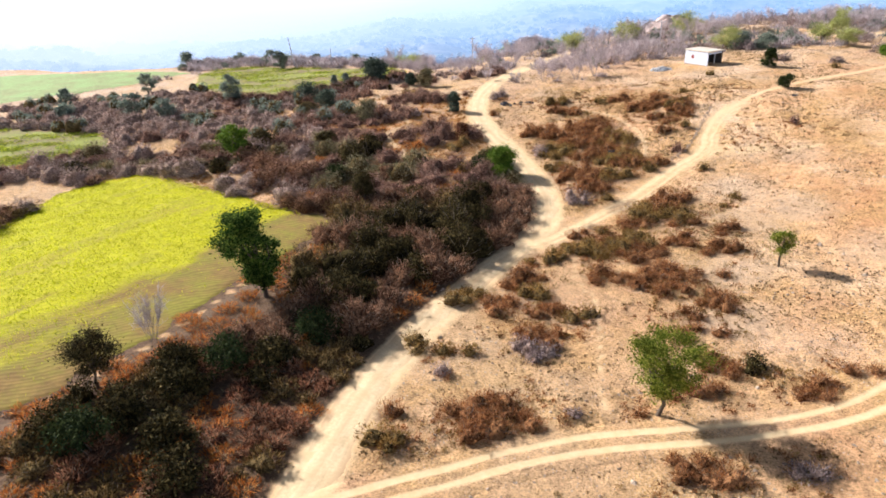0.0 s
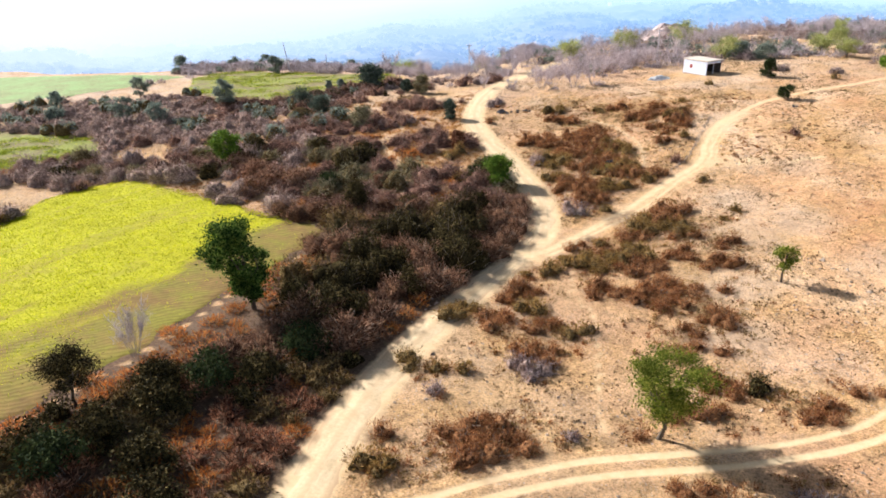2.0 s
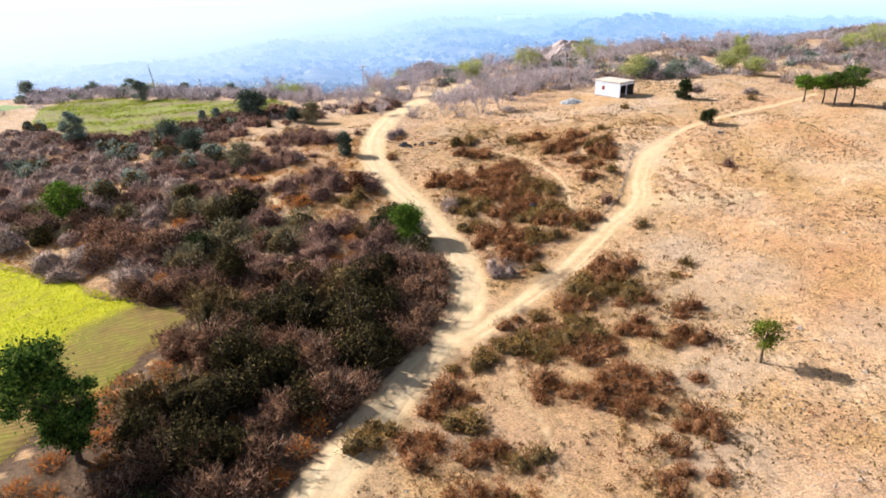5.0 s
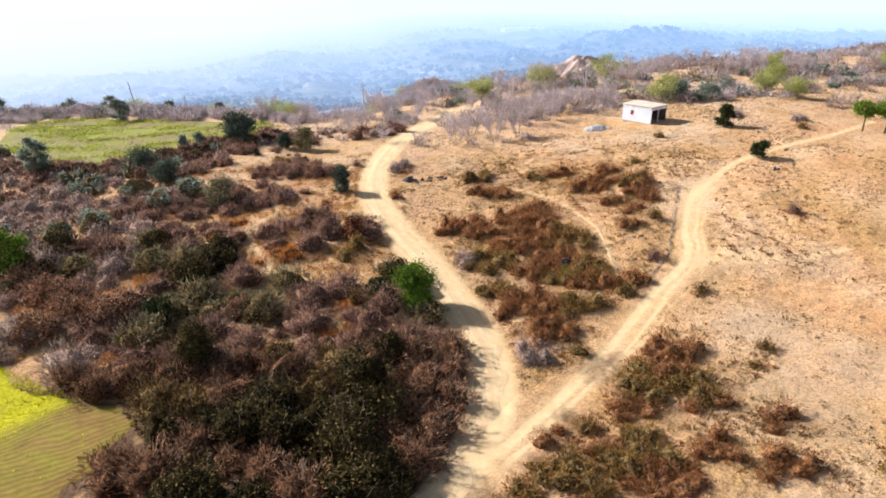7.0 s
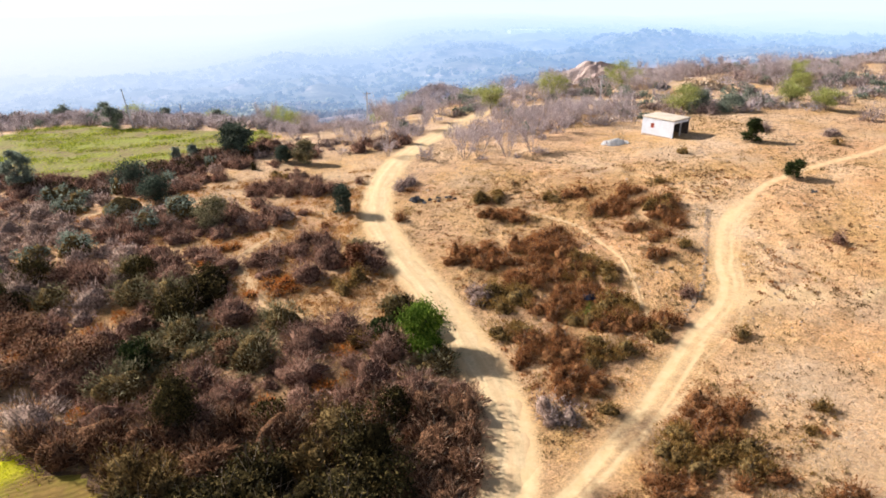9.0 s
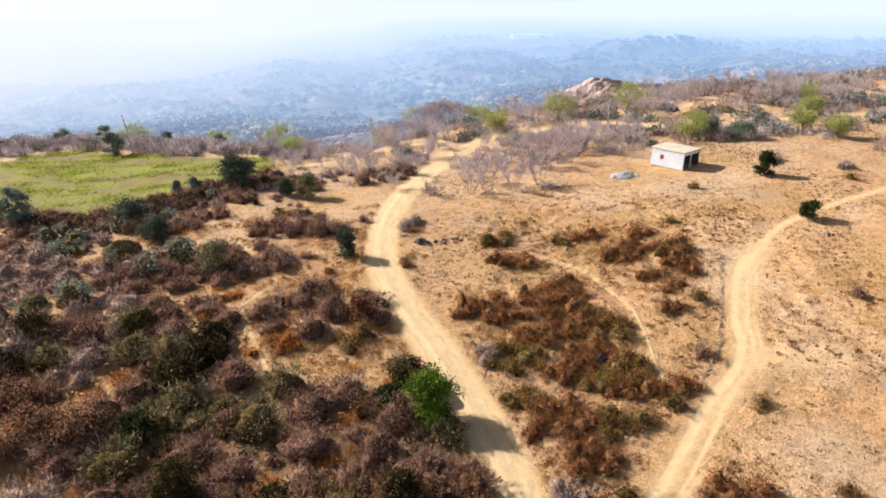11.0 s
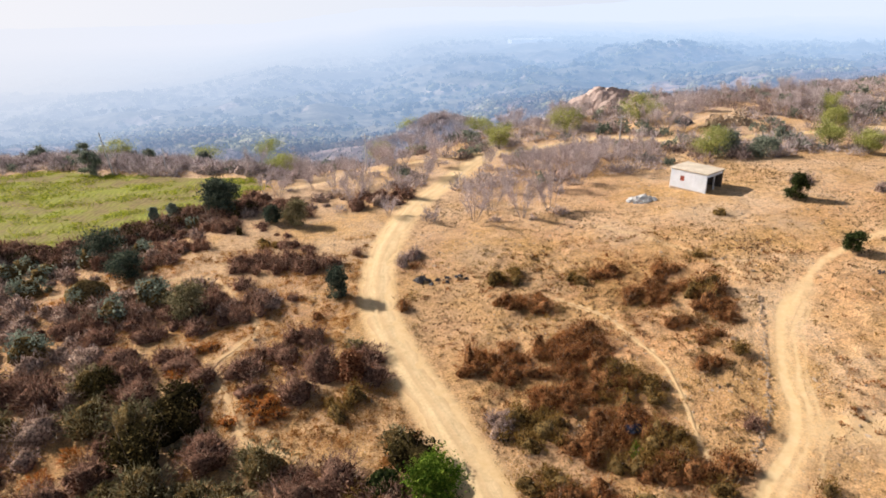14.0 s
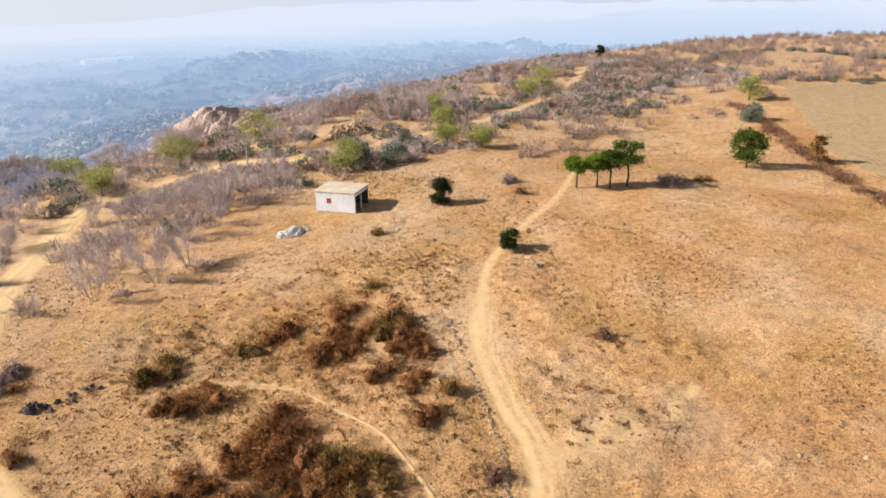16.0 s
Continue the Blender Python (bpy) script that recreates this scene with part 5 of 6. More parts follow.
# ---------------------------------------------------------------- trees
def tube(points, radii, sides=6):
    """A tapered limb along a few points."""
    V, F = [], []
    for k, (p, r) in enumerate(zip(points, radii)):
        d = unit(np.array(points[min(k + 1, len(points) - 1)]) - np.array(points[max(k - 1, 0)]))
        s = unit(np.cross(d, [0.31, 0.17, 0.93] if abs(d[2]) < 0.95 else [1, 0, 0]))
        t = np.cross(d, s)
        a = np.arange(sides) * 2 * np.pi / sides
        V.append(np.array(p) + r * (np.cos(a)[:, None] * s + np.sin(a)[:, None] * t))
        if k:
            i = np.arange(sides)
            F.append(np.stack([(k - 1) * sides + i, (k - 1) * sides + (i + 1) % sides, k * sides + (i + 1) % sides, k * sides + i], 1))
    return np.vstack(V), np.vstack(F)


def bulk(shape, f):
    """How wide a crown is at the part f of its height, 0 to 1."""
    if shape == "broom":  # opens upwards, ragged flat top
        return np.where(f < 0.65, 0.24 + 0.76 * smooth(0.0, 0.65, f), 1.0 - 0.30 * smooth(0.65, 1.0, f))
    if shape == "umbrella":
        return np.where(f < 0.5, 0.45 + 0.55 * smooth(0.0, 0.5, f), np.sqrt(np.maximum(0.05, 1 - ((f - 0.5) / 0.56) ** 2)))
    return np.sqrt(np.maximum(0.12, 1 - ((f - 0.42) / 0.62) ** 2))


def tree(name, x, y, tall, wide, seed, leaf_m, label, category="tree", fork_at=0.28, leaves=5200, leaf=0.13, clump=0.17, bark=BARK, heads_n=30, crown_from=None, lean=0.0, shape="dome", group=""):
    """A trunk, limbs that reach into the crown, and a crown of leafy sprays round the limbs' ends."""
    rg = np.random.default_rng(seed)
    low = fork_at * 0.8 if crown_from is None else crown_from
    f = rg.uniform(0, 1, heads_n) ** 0.85
    az, u = np.arange(heads_n) * 2.4 + rg.uniform(0, 1.2, heads_n), rg.uniform(0.15, 1, heads_n) ** 0.55
    reach = (wide / 2 - clump * wide * 0.42) * bulk(shape, f) * u * rg.uniform(0.78, 1.12, heads_n)
    heads = np.column_stack([np.cos(az) * reach, np.sin(az) * reach, tall * (low + (0.93 - low) * f)])
    bend = lambda p: p + np.outer(np.clip(p[:, 2] / tall, 0, 1) ** 1.2, [lean, 0, 0])
    heads = bend(heads)
    thing = new(name, None)
    thing.location = (x, y, float(ground_z(x, y)))
    girth = 0.022 * tall + 0.03
    stem = bend(np.array([(0, 0, -0.2), (rg.normal() * 0.02 * tall, rg.normal() * 0.02 * tall, fork_at * tall * 0.5), (0, 0, fork_at * tall), (rg.normal() * 0.04 * tall, rg.normal() * 0.04 * tall, tall * min(0.8, fork_at + 0.35))]))
    tubes = [tube(stem, [girth * 1.15, girth * 0.85, girth * 0.75, girth * 0.35], 7)]
    for h in heads[: 16 if leaves > 4000 else 10]:
        start = stem[2] + (stem[3] - stem[2]) * rg.uniform(0, 0.6) if h[2] > stem[2][2] else stem[1]
        mid = start * 0.5 + h * 0.5 + rg.normal(size=3) * 0.03 * tall + [0, 0, -0.04 * tall]
        tubes.append(tube([start, mid, h], [girth * 0.42, girth * 0.26, girth * 0.10], 4))
        for _ in range(3):
            a = mid + (h - mid) * rg.uniform(0, 0.9)
            tubes.append(tube([a, a + rg.normal(size=3) * clump * wide * 0.45], [girth * 0.14, girth * 0.05], 3))
    part("trunk", mesh_of("trunk", *stack(*tubes), bark, None, True), None, thing)
    weight = rg.uniform(0.35, 1.0, heads_n)
    k = rg.choice(heads_n, leaves, p=weight / weight.sum())
    spray = rg.normal(size=(leaves, 3))
    spray = spray * (rg.uniform(0.55, 1.35, heads_n)[k] * rg.uniform(0.6, 1.25, leaves))[:, None]
    p = heads[k] + spray * clump * wide * 0.46 * np.array([1, 1, 0.7])
    p[:, 2] = np.maximum(p[:, 2], 0.06 * tall)
    size = leaf * rg.uniform(0.6, 1.4, leaves)[:, None]
    d1 = unit(rg.normal(size=(leaves, 3)) + [0, 0, 0.3])
    d2 = unit(np.cross(d1, rg.normal(size=(leaves, 3))))
    part("crown", mesh_of("crown", *quads_at(p, d1 * size, d2 * size * 0.45), leaf_m), None, thing)
    return tagged(thing, label, category, group)


tree("tree", -17.2, 57.6, 9.2, 6.7, 11, LEAF_DEEP, "tall leafy green tree at the edge of a mustard field", fork_at=0.24, leaves=21000, leaf=0.13, clump=0.13, crown_from=0.15, lean=-1.7, heads_n=80, shape="broom")
tree("tree", 14.5, 39.5, 6.4, 6.6, 12, LEAF_AIRY, "airy light green thorn tree beside a dirt track", fork_at=0.30, leaves=17000, leaf=0.085, clump=0.13, crown_from=0.30, heads_n=70, lean=0.3, shape="broom")
tree("tree", 32.2, 60.6, 3.7, 2.6, 13, LEAF_AIRY, "small thin green tree alone on dry pasture", fork_at=0.45, leaves=3200, leaf=0.08, crown_from=0.45, shape="umbrella", clump=0.22)
tree("tree", -26.0, 42.4, 4.7, 4.6, 14, LEAF_SHADE, "dark olive thorn tree at the field's edge", fork_at=0.25, leaves=12000, leaf=0.075, clump=0.19, crown_from=0.34, shape="umbrella", heads_n=44)
tree("tree", 7.6, 91.2, 4.0, 4.2, 15, LEAF_BRIGHT, "bushy bright green tree beside the dirt road", fork_at=0.15, leaves=11000, leaf=0.11, clump=0.2)
tree("tree", -33.0, 105.2, 5.8, 5.0, 16, LEAF_BRIGHT, "bright green young tree in the scrub", fork_at=0.2, leaves=6500, leaf=0.15)
tree("bush", -11.0, 84.4, 3.9, 4.2, 17, LEAF_SHADE, "round dark green bush in brown scrub", "bush", fork_at=0.1, leaves=9000, leaf=0.10, clump=0.24)
tree("tree", -43.8, 187.5, 4.6, 4.4, 18, LEAF_GREY, "haze-pale grey-green tree at the far field's end", leaves=4500, leaf=0.16, fork_at=0.15)
tree("tree", -15.4, 155.6, 5.0, 5.8, 19, LEAF_TEAL, "wide dark blue-green tree at the field's corner", fork_at=0.14, leaves=9000, leaf=0.17, clump=0.24)
tree("tree", -45.2, 145.8, 6.0, 4.8, 20, LEAF_GREY, "haze-pale grey-green tree between scrub and field", fork_at=0.2, leaves=6000, leaf=0.16)
for k, (tx, ty, th, tw) in enumerate([(-69.3, 161.5, 5.0, 4.4), (-81.7, 148.2, 4.6, 3.6), (-64.3, 140.3, 5.0, 5.0), (-55.7, 136.3, 4.2, 4.6), (-21.8, 153.3, 2.7, 1.8), (-24.2, 152.4, 2.6, 1.6), (-78, 140, 3.0, 4.0)]):
    tree("tree", tx, ty, th, tw, 30 + k, LEAF_GREY, "haze-pale grey-green tree beyond the scrub", leaves=3500, leaf=0.16, fork_at=0.22)
for k, (tx, ty, th, tw) in enumerate([(-28.6, 141.8, 3.6, 5.4), (-23.3, 133.8, 3.2, 4.4), (-14.2, 122.8, 3.6, 4.6), (1.5, 122.0, 3.6, 2.6), (2.6, 106.8, 2.5, 2.4), (-4.1, 146.3, 3.8, 3.4), (-7.4, 148.1, 2.6, 2.4), (4.4, 92.8, 2.2, 2.4)]):
    tree("bush", tx, ty, th, tw, 50 + k, [LEAF_TEAL, LEAF_TEAL, LEAF_HOAR, LEAF_TEAL, LEAF_BROWN, LEAF_HOAR, LEAF_TEAL, LEAF_DARK][k], ["dark green bush in scrub", "dark green bush in scrub", "olive bush in scrub", "grey-green bush beside the road", "dark brown bush beside the road", "olive bush on bare soil", "dark green bush on bare soil", "dark green bush beside the road"][k], "bush", fork_at=0.1, leaves=4500, leaf=0.14, clump=0.24)
MOUNDS = [(-11.1, 49.8, 2.6, 4.4), (-10.2, 56.4, 3.0, 5.0), (-13.5, 58.2, 2.6, 4.0), (-6.1, 65.1, 2.6, 4.2), (-3.0, 61.5, 2.2, 3.4), (3.6, 75.1, 2.6, 4.4), (-0.2, 70.9, 2.4, 4.2), (-17.3, 45.0, 2.8, 4.6), (-20.2, 42.2, 2.4, 4.2),
          (-18.6, 36.0, 2.2, 4.0), (-16.8, 32.4, 2.2, 4.2), (-26.1, 37.2, 2.2, 4.4), (-7.6, 56.5, 2.4, 4.0), (-14.1, 46.2, 2.2, 3.4), (-30.2, 102.6, 2.8, 5.0), (-4.0, 82.6, 2.2, 3.4), (-8.2, 92.5, 1.8, 2.8), (4.6, 82.7, 2.2, 3.2)]
MOUNDS += [(-30.3, 111.0, 2.6, 4.6), (-20.2, 93.8, 2.6, 4.4), (-24.0, 94.6, 2.4, 4.2), (-15.6, 93.0, 2.2, 3.6), (-27.0, 98.7, 2.6, 4.6), (-26.0, 91.9, 2.2, 4.4), (-19.4, 110.3, 2.0, 3.8), (2.6, 69.0, 2.4, 4.0), (-22.4, 38.4, 2.9, 4.4), (-20.9, 44.6, 2.6, 3.6), (-24.0, 35.5, 2.8, 4.6), (0.3, 73.6, 2.8, 4.4)]
for k, (tx, ty, th, tw) in enumerate(MOUNDS):
    tree("bush", tx, ty, th, tw, 300 + k, LEAF_SCRUB if ty > 88 and k % 3 else LEAF_DARK if k % 7 == 0 else LEAF_SHADE, "dense dark mounded thorn bush in the scrub", "bush", fork_at=0.08, leaves=3000, leaf=0.125, clump=0.2, heads_n=40, group="dark mounded bushes in the scrub")
tree("bush", 61.0, 132.6, 3.3, 2.9, 61, LEAF_DARK, "dark green bush beside the hut", "bush", fork_at=0.12, leaves=5000, leaf=0.13, clump=0.22)
tree("tree", 56.8, 116.3, 2.4, 2.8, 62, LEAF_DARK, "low dark green tree beside the trail", fork_at=0.2, leaves=4200, leaf=0.11, clump=0.17)
for k, (tx, ty, th, tw) in enumerate([(78.2, 124.3, 4.6, 4.0), (80.4, 122.6, 4.8, 4.4), (81.7, 121.4, 5.4, 4.4), (83.9, 120.2, 6.4, 6.0)]):
    tree("tree", tx, ty, th, tw, 70 + k, LEAF_BRIGHT if k < 2 else LEAF_GREEN, "flat-crowned green acacia in a small grove", "tree", fork_at=0.46, leaves=5200, leaf=0.13, crown_from=0.52, shape="umbrella", group="acacias of the small grove")
tree("tree", 105, 113.9, 5.6, 6.0, 75, LEAF_GREEN, "round green tree alone on dry pasture", fork_at=0.26, leaves=7500, leaf=0.15, clump=0.21, crown_from=0.26)
tree("tree", 115.1, 107.9, 4.4, 3.4, 76, LEAF_OLIVE, "thin olive-yellow tree beside a hedge", leaves=2500, leaf=0.13)
tree("tree", 157.6, 140.1, 5.4, 5.6, 77, LEAF_PALE, "pale green tree at a field corner", leaves=3800, leaf=0.18)
tree("tree", 203, 215, 4.6, 3.8, 78, LEAF_DARK, "small dark tree on the skyline", leaves=2500, leaf=0.2)
PALE_TREES = [(32.2, 180.0, 4.8, 6.0), (61.8, 156.2, 4.4, 6.4), (63.2, 188, 5.2, 8.0), (82, 155.6, 3.8, 5.0), (84.8, 149.8, 3.4, 4.6), (47.8, 188, 4.4, 7.0), (140, 185, 5.4, 8.0), (97, 176, 5.0, 4.0), (-8, 184, 3.6, 6.0), (20, 205, 4.0, 7.0), (131, 182, 4.0, 6.0), (92, 168, 3.4, 5), (-9.5, 186, 3.6, 7.0), (12, 214, 3.6, 7.0), (24, 252, 4.2, 9.0), (38, 226, 4.0, 7.5), (-30, 222, 3.8, 8.0), (-16, 232, 3.8, 9.0), (-52, 232, 3.8, 9.0)]
for k, (tx, ty, th, tw) in enumerate(PALE_TREES):
    tree("tree", tx, ty, th * 1.08, tw * 1.15, 80 + k, LEAF_PALE, "spreading pale yellow-green thorn tree in brush", fork_at=0.18, leaves=5200, leaf=0.115, clump=0.2, crown_from=0.2, shape="umbrella", group="pale thorn trees at the plateau's edge")
for k, (tx, ty, th, tw) in enumerate([(66, 158, 3.6, 3.8), (69, 153.5, 2.9, 5.0), (138, 129.6, 3.2, 5.0), (-50, 203, 3.4, 4), (-60, 206, 3.2, 4), (-75, 205, 3.6, 4.4), (-36, 198, 2.8, 3), (-24, 192, 3.0, 3.0)]):
    tree("bush", tx, ty, th, tw, 95 + k, LEAF_GREY, "haze-pale grey bush in the brush", "bush", fork_at=0.1, leaves=3600, leaf=0.15, clump=0.22)


def bare_tree(seed, tall):
    """A leafless thorn tree, many thin stems from the ground and a haze of twigs: mesh arrays."""
    rg = np.random.default_rng(seed)
    tubes, twigs = [], []
    for _ in range(9):
        a = rg.uniform(0, 6.28)
        d = unit(np.array([np.cos(a) * 0.62, np.sin(a) * 0.62, 1.0]))
        p = np.array([np.cos(a), np.sin(a), 0]) * 0.15
        q = p + d * tall * rg.uniform(0.5, 0.75)
        tubes.append(tube([p - [0, 0, 0.2], (p + q) / 2 + rg.normal(size=3) * 0.12, q], [0.024, 0.016, 0.007], 4))
        for _ in range(13):
            s = p + (q - p) * rg.uniform(0.38, 1)
            e = s + unit(d + rg.normal(size=3) * 0.5 + [0, 0, 0.25]) * tall * rg.uniform(0.15, 0.40)
            twigs.append((s, e))
            for _ in range(7):
                s2 = s + (e - s) * rg.uniform(0.15, 1)
                twigs.append((s2, s2 + unit(rg.normal(size=3) + [0, 0, 0.7]) * tall * rg.uniform(0.06, 0.19)))
    a, c = (np.array(v) for v in zip(*twigs))
    return stack(*tubes), slivers(a, c, 0.011, 0.006, rg)


BARE_TREES = []
for s in range(4):
    limbs, twigs = bare_tree(200 + s, 4.2)
    ob = new("bare_tree", mesh_of("bare_tree", *limbs, GREY_BARK))
    part("twig_crown", mesh_of("twig_crown", *twigs, LEAF_PALE_TWIG), None, ob)
    BARE_TREES.append(tagged(ob, "leafless grey thorn tree on bare soil", "tree", "leafless trees along the plateau's edge"))
SPOTS = [(4.1, 150.9, 1.1), (12.0, 154.2, 1.0), (8.7, 145.0, 0.75), (19.7, 139.5, 1.15), (26.0, 138.6, 1.4), (29.9, 139.3, 1.2), (40.8, 155.9, 1.3), (44.8, 153.9, 1.2), (47.2, 162.7, 1.05), (30.0, 161.7, 0.9),
         (36.2, 162.8, 0.9), (14.2, 140.4, 0.6), (1.6, 158.4, 0.95), (-2.1, 163.4, 0.9), (-6.8, 165.1, 0.9), (-4.4, 176.1, 1.0), (21.5, 177.2, 1.0), (26.4, 164.9, 1.05), (10.6, 170.6, 0.95), (23, 143, 1.0),
         (33, 148, 1.1), (27, 150, 1.0), (38, 150, 1.0), (43, 159, 1.1), (21, 148, 0.9), (16, 163, 0.9), (5, 163, 1.0), (33, 156, 1.0), (51, 157, 1.0), (6, 157, 0.8)]
extra = np.random.default_rng(5)
more = [(extra.uniform(-15, 120), extra.uniform(160, 232), extra.uniform(0.8, 1.3)) for _ in range(130)]
mx, my = np.array([m[0] for m in more]), np.array([m[1] for m in more])
fine = clear_of(mx, my, 1.2) & (rim_distance(mx, my) < 30) & (my > 160 - 0.0 * mx + 14 * smooth(55, 80, mx))
SPOTS_ALL = SPOTS + [m for m, o in zip(more, fine) if o]
for k, (tx, ty, ts) in enumerate(SPOTS_ALL):
    m = Matrix.Translation((tx, ty, float(ground_z(tx, ty)))) @ Matrix.Rotation(extra.uniform(0, 6.28), 4, "Z")
    src = BARE_TREES[k % 4]
    if k < 4:
        src.matrix_basis = m @ Matrix.Diagonal((ts, ts, ts * 1.2, 1))
    else:
        copy_thing(src, m).scale = (ts, ts, ts * 1.2)
ux = np.concatenate([np.array([s_[0] for s_ in SPOTS_ALL]) + extra.normal(size=len(SPOTS_ALL)) * 1.3 for _ in range(1)])
uy = np.concatenate([np.array([s_[1] for s_ in SPOTS_ALL]) + extra.normal(size=len(SPOTS_ALL)) * 1.3 for _ in range(1)])
ok = clear_of(ux, uy, 0.7)
thicket("scrub", "mauve", rng, ux[ok], uy[ok], rng.uniform(0.7, 1.5, ok.sum()), "leafless grey-mauve undergrowth below bare trees", 0.36, LEAF_PALE_TWIG)
limbs, twigs = bare_tree(222, 3.0)
sapling = new("bare_tree", mesh_of("bare_tree", *limbs, GREY_BARK))
part("twig_crown", mesh_of("twig_crown", *twigs, LEAF_PALE_TWIG), None, sapling)
sapling.location, sapling.scale = (-24.6, 49.2, float(ground_z(-24.6, 49.2))), (1.0, 1.0, 1.75)
tagged(sapling, "slender leafless sapling at the mustard field's edge", "tree")


# ---------------------------------------------------------------- crops, grass and stones
def blades(rng, x, y, tall, wide, each, lean=0.5, lift=0.0):
    """Tufts of a few blades each."""
    n = len(x)
    k = np.repeat(np.arange(n), each)
    z = ground_z(x, y) + lift
    d = unit(np.column_stack([rng.normal(size=(len(k), 2)) * lean, np.ones(len(k))]))
    foot = np.column_stack([x, y, z])[k] + np.column_stack([rng.normal(size=(len(k), 2)) * wide[k][:, None] * 0.5, np.full(len(k), -0.03)])
    side = unit(np.cross(d, rng.normal(size=(len(k), 3)))) * (0.16 * tall[k] * rng.uniform(0.5, 1.2, len(k)))[:, None]
    tip = foot + d * (tall[k] * rng.uniform(0.6, 1.2, len(k)))[:, None]
    v = np.stack([foot - side * 0.5, foot + side * 0.5, tip + side * 0.4, tip - side * 0.4], 1).reshape(-1, 3)
    return v, np.arange(len(v)).reshape(-1, 4)


# mustard: thick and yellow up the field, thin near its lower edge
N = 250000
mx, my = rng.uniform(-62, -12, N), rng.uniform(28, 101, N)
thick = blossom(mx, my) + 0.012
ok = (mx > -0.68 * my - 4) & inside(mx, my, FIELD) & (rng.uniform(size=N) < thick)
mx, my = mx[ok], my[ok]
tagged(new("mustard_crop", mesh_of("mustard_crop", *blades(rng, mx, my, rng.uniform(0.16, 0.32, len(mx)), np.full(len(mx), 0.35), 2, 1.5), MUSTARD)), "mustard plants in bright yellow flower", "crop", kind="stuff")
N = 46000
gx, gy = rng.uniform(-62, -12, N), rng.uniform(28, 101, N)
ok = (gx > -0.68 * gy - 4) & inside(gx, gy, FIELD) & (fbm(gx / 5, gy / 5, 75, 3) > -0.2)
gx, gy = gx[ok], gy[ok]
tagged(new("young_crop", mesh_of("young_crop", *blades(rng, gx, gy, rng.uniform(0.08, 0.17, len(gx)), np.full(len(gx), 0.25), 2, 1.0), foliage_material("olive_young_crop", (0.14, 0.10, 0.03), (0.22, 0.16, 0.04), (0.32, 0.23, 0.06)))), "low olive-green seedlings in ploughed rows", "crop", kind="stuff")
for poly in (FIELD_FAR, FIELD_WEST):
    qx, qy = zip(*poly)
    N = 34000
    gx, gy = rng.uniform(min(qx), max(qx), N), rng.uniform(min(qy), max(qy), N)
    ok = inside(gx, gy, poly) & (fbm(gx / 6, gy / 2.2, 79, 3) + 0.22 * rng.normal(size=N) > 0.08)
    gx, gy = gx[ok], gy[ok]
    tagged(new("green_crop", mesh_of("green_crop", *blades(rng, gx, gy, rng.uniform(0.28, 0.55, len(gx)), np.full(len(gx), 0.5), 2, 1.4, 0.16), CROP)), "low yellow-green crop in rows", "crop", kind="stuff")

# dry grass tufts and cushions on the pasture
N = 30000
gx, gy = rng.uniform(-20, 125, N), rng.uniform(24, 165, N)
ok = clear_of(gx, gy, -0.2) & (fbm(gx / 8, gy / 8, 15, 4) + 0.25 * rng.normal(size=N) > -0.1)
gx, gy = gx[ok], gy[ok]
t = rng.uniform(0.10, 0.30, len(gx))
half = len(gx) // 2
tagged(new("grass", mesh_of("grass", *blades(rng, gx[:half], gy[:half], t[:half], t[:half] * 1.1, 4, 0.9), STRAW)), "pale dry straw grass on bare soil", "grass", kind="stuff")
tagged(new("grass", mesh_of("grass", *blades(rng, gx[half:], gy[half:], t[half:], t[half:] * 1.1, 4, 0.9), TUFT)), "brown dry grass tufts on bare soil", "grass", kind="stuff")
N = 34000
gx, gy = rng.uniform(-60, 12, N), rng.uniform(84, 142, N)
ok = clear_of(gx, gy, -0.1) & (gx < np.interp(gy, MAIN[:, 1], MAIN[:, 0]) - 1.6) & (fbm(gx / 6, gy / 6, 39, 3) + 0.3 * rng.normal(size=N) > -0.15)
gx, gy = gx[ok], gy[ok]
t = rng.uniform(0.10, 0.30, len(gx))
tagged(new("grass", mesh_of("grass", *blades(rng, gx, gy, t, t * 1.6, 3, 1.0), foliage_material("tan_bank_grass", (0.26, 0.125, 0.042), (0.42, 0.22, 0.08), (0.55, 0.34, 0.145)))), "tan dry grass on the banks among scrub", "grass", kind="stuff")
N = 60000
gx, gy = rng.uniform(-10, 60, N), rng.uniform(25, 100, N)
ok = clear_of(gx, gy, -0.4) & (gx > np.interp(gy, MAIN[:, 1], MAIN[:, 0]) + 1.4) & (fbm(gx / 5, gy / 5, 19, 4) + 0.25 * rng.normal(size=N) > 0.02)
gx, gy = gx[ok], gy[ok]
t = rng.uniform(0.07, 0.20, len(gx))
tagged(new("grass", mesh_of("grass", *blades(rng, gx, gy, t, t * 2.2, 3, 1.2), STRAW)), "short golden dry grass on bare soil", "grass", kind="stuff")
N = 42000
gx, gy = rng.uniform(4, 105, N), rng.uniform(40, 160, N)
ok = clear_of(gx, gy, -0.1) & (gx > np.interp(gy, MAIN[:, 1], MAIN[:, 0]) + 1.5) & (fbm(gx / 3.5, gy / 3.5, 29, 3) + 0.3 * rng.normal(size=N) > 0.1)
gx, gy = gx[ok], gy[ok]
t = rng.uniform(0.10, 0.26, len(gx))
tagged(new("grass", mesh_of("grass", *blades(rng, gx, gy, t, t * 1.0, 3, 1.0), foliage_material("dark_dry_tufts", (0.07, 0.040, 0.018), (0.14, 0.083, 0.037), (0.26, 0.165, 0.08)))), "dark dry grass specks on bare soil", "grass", kind="stuff")
N = 26000
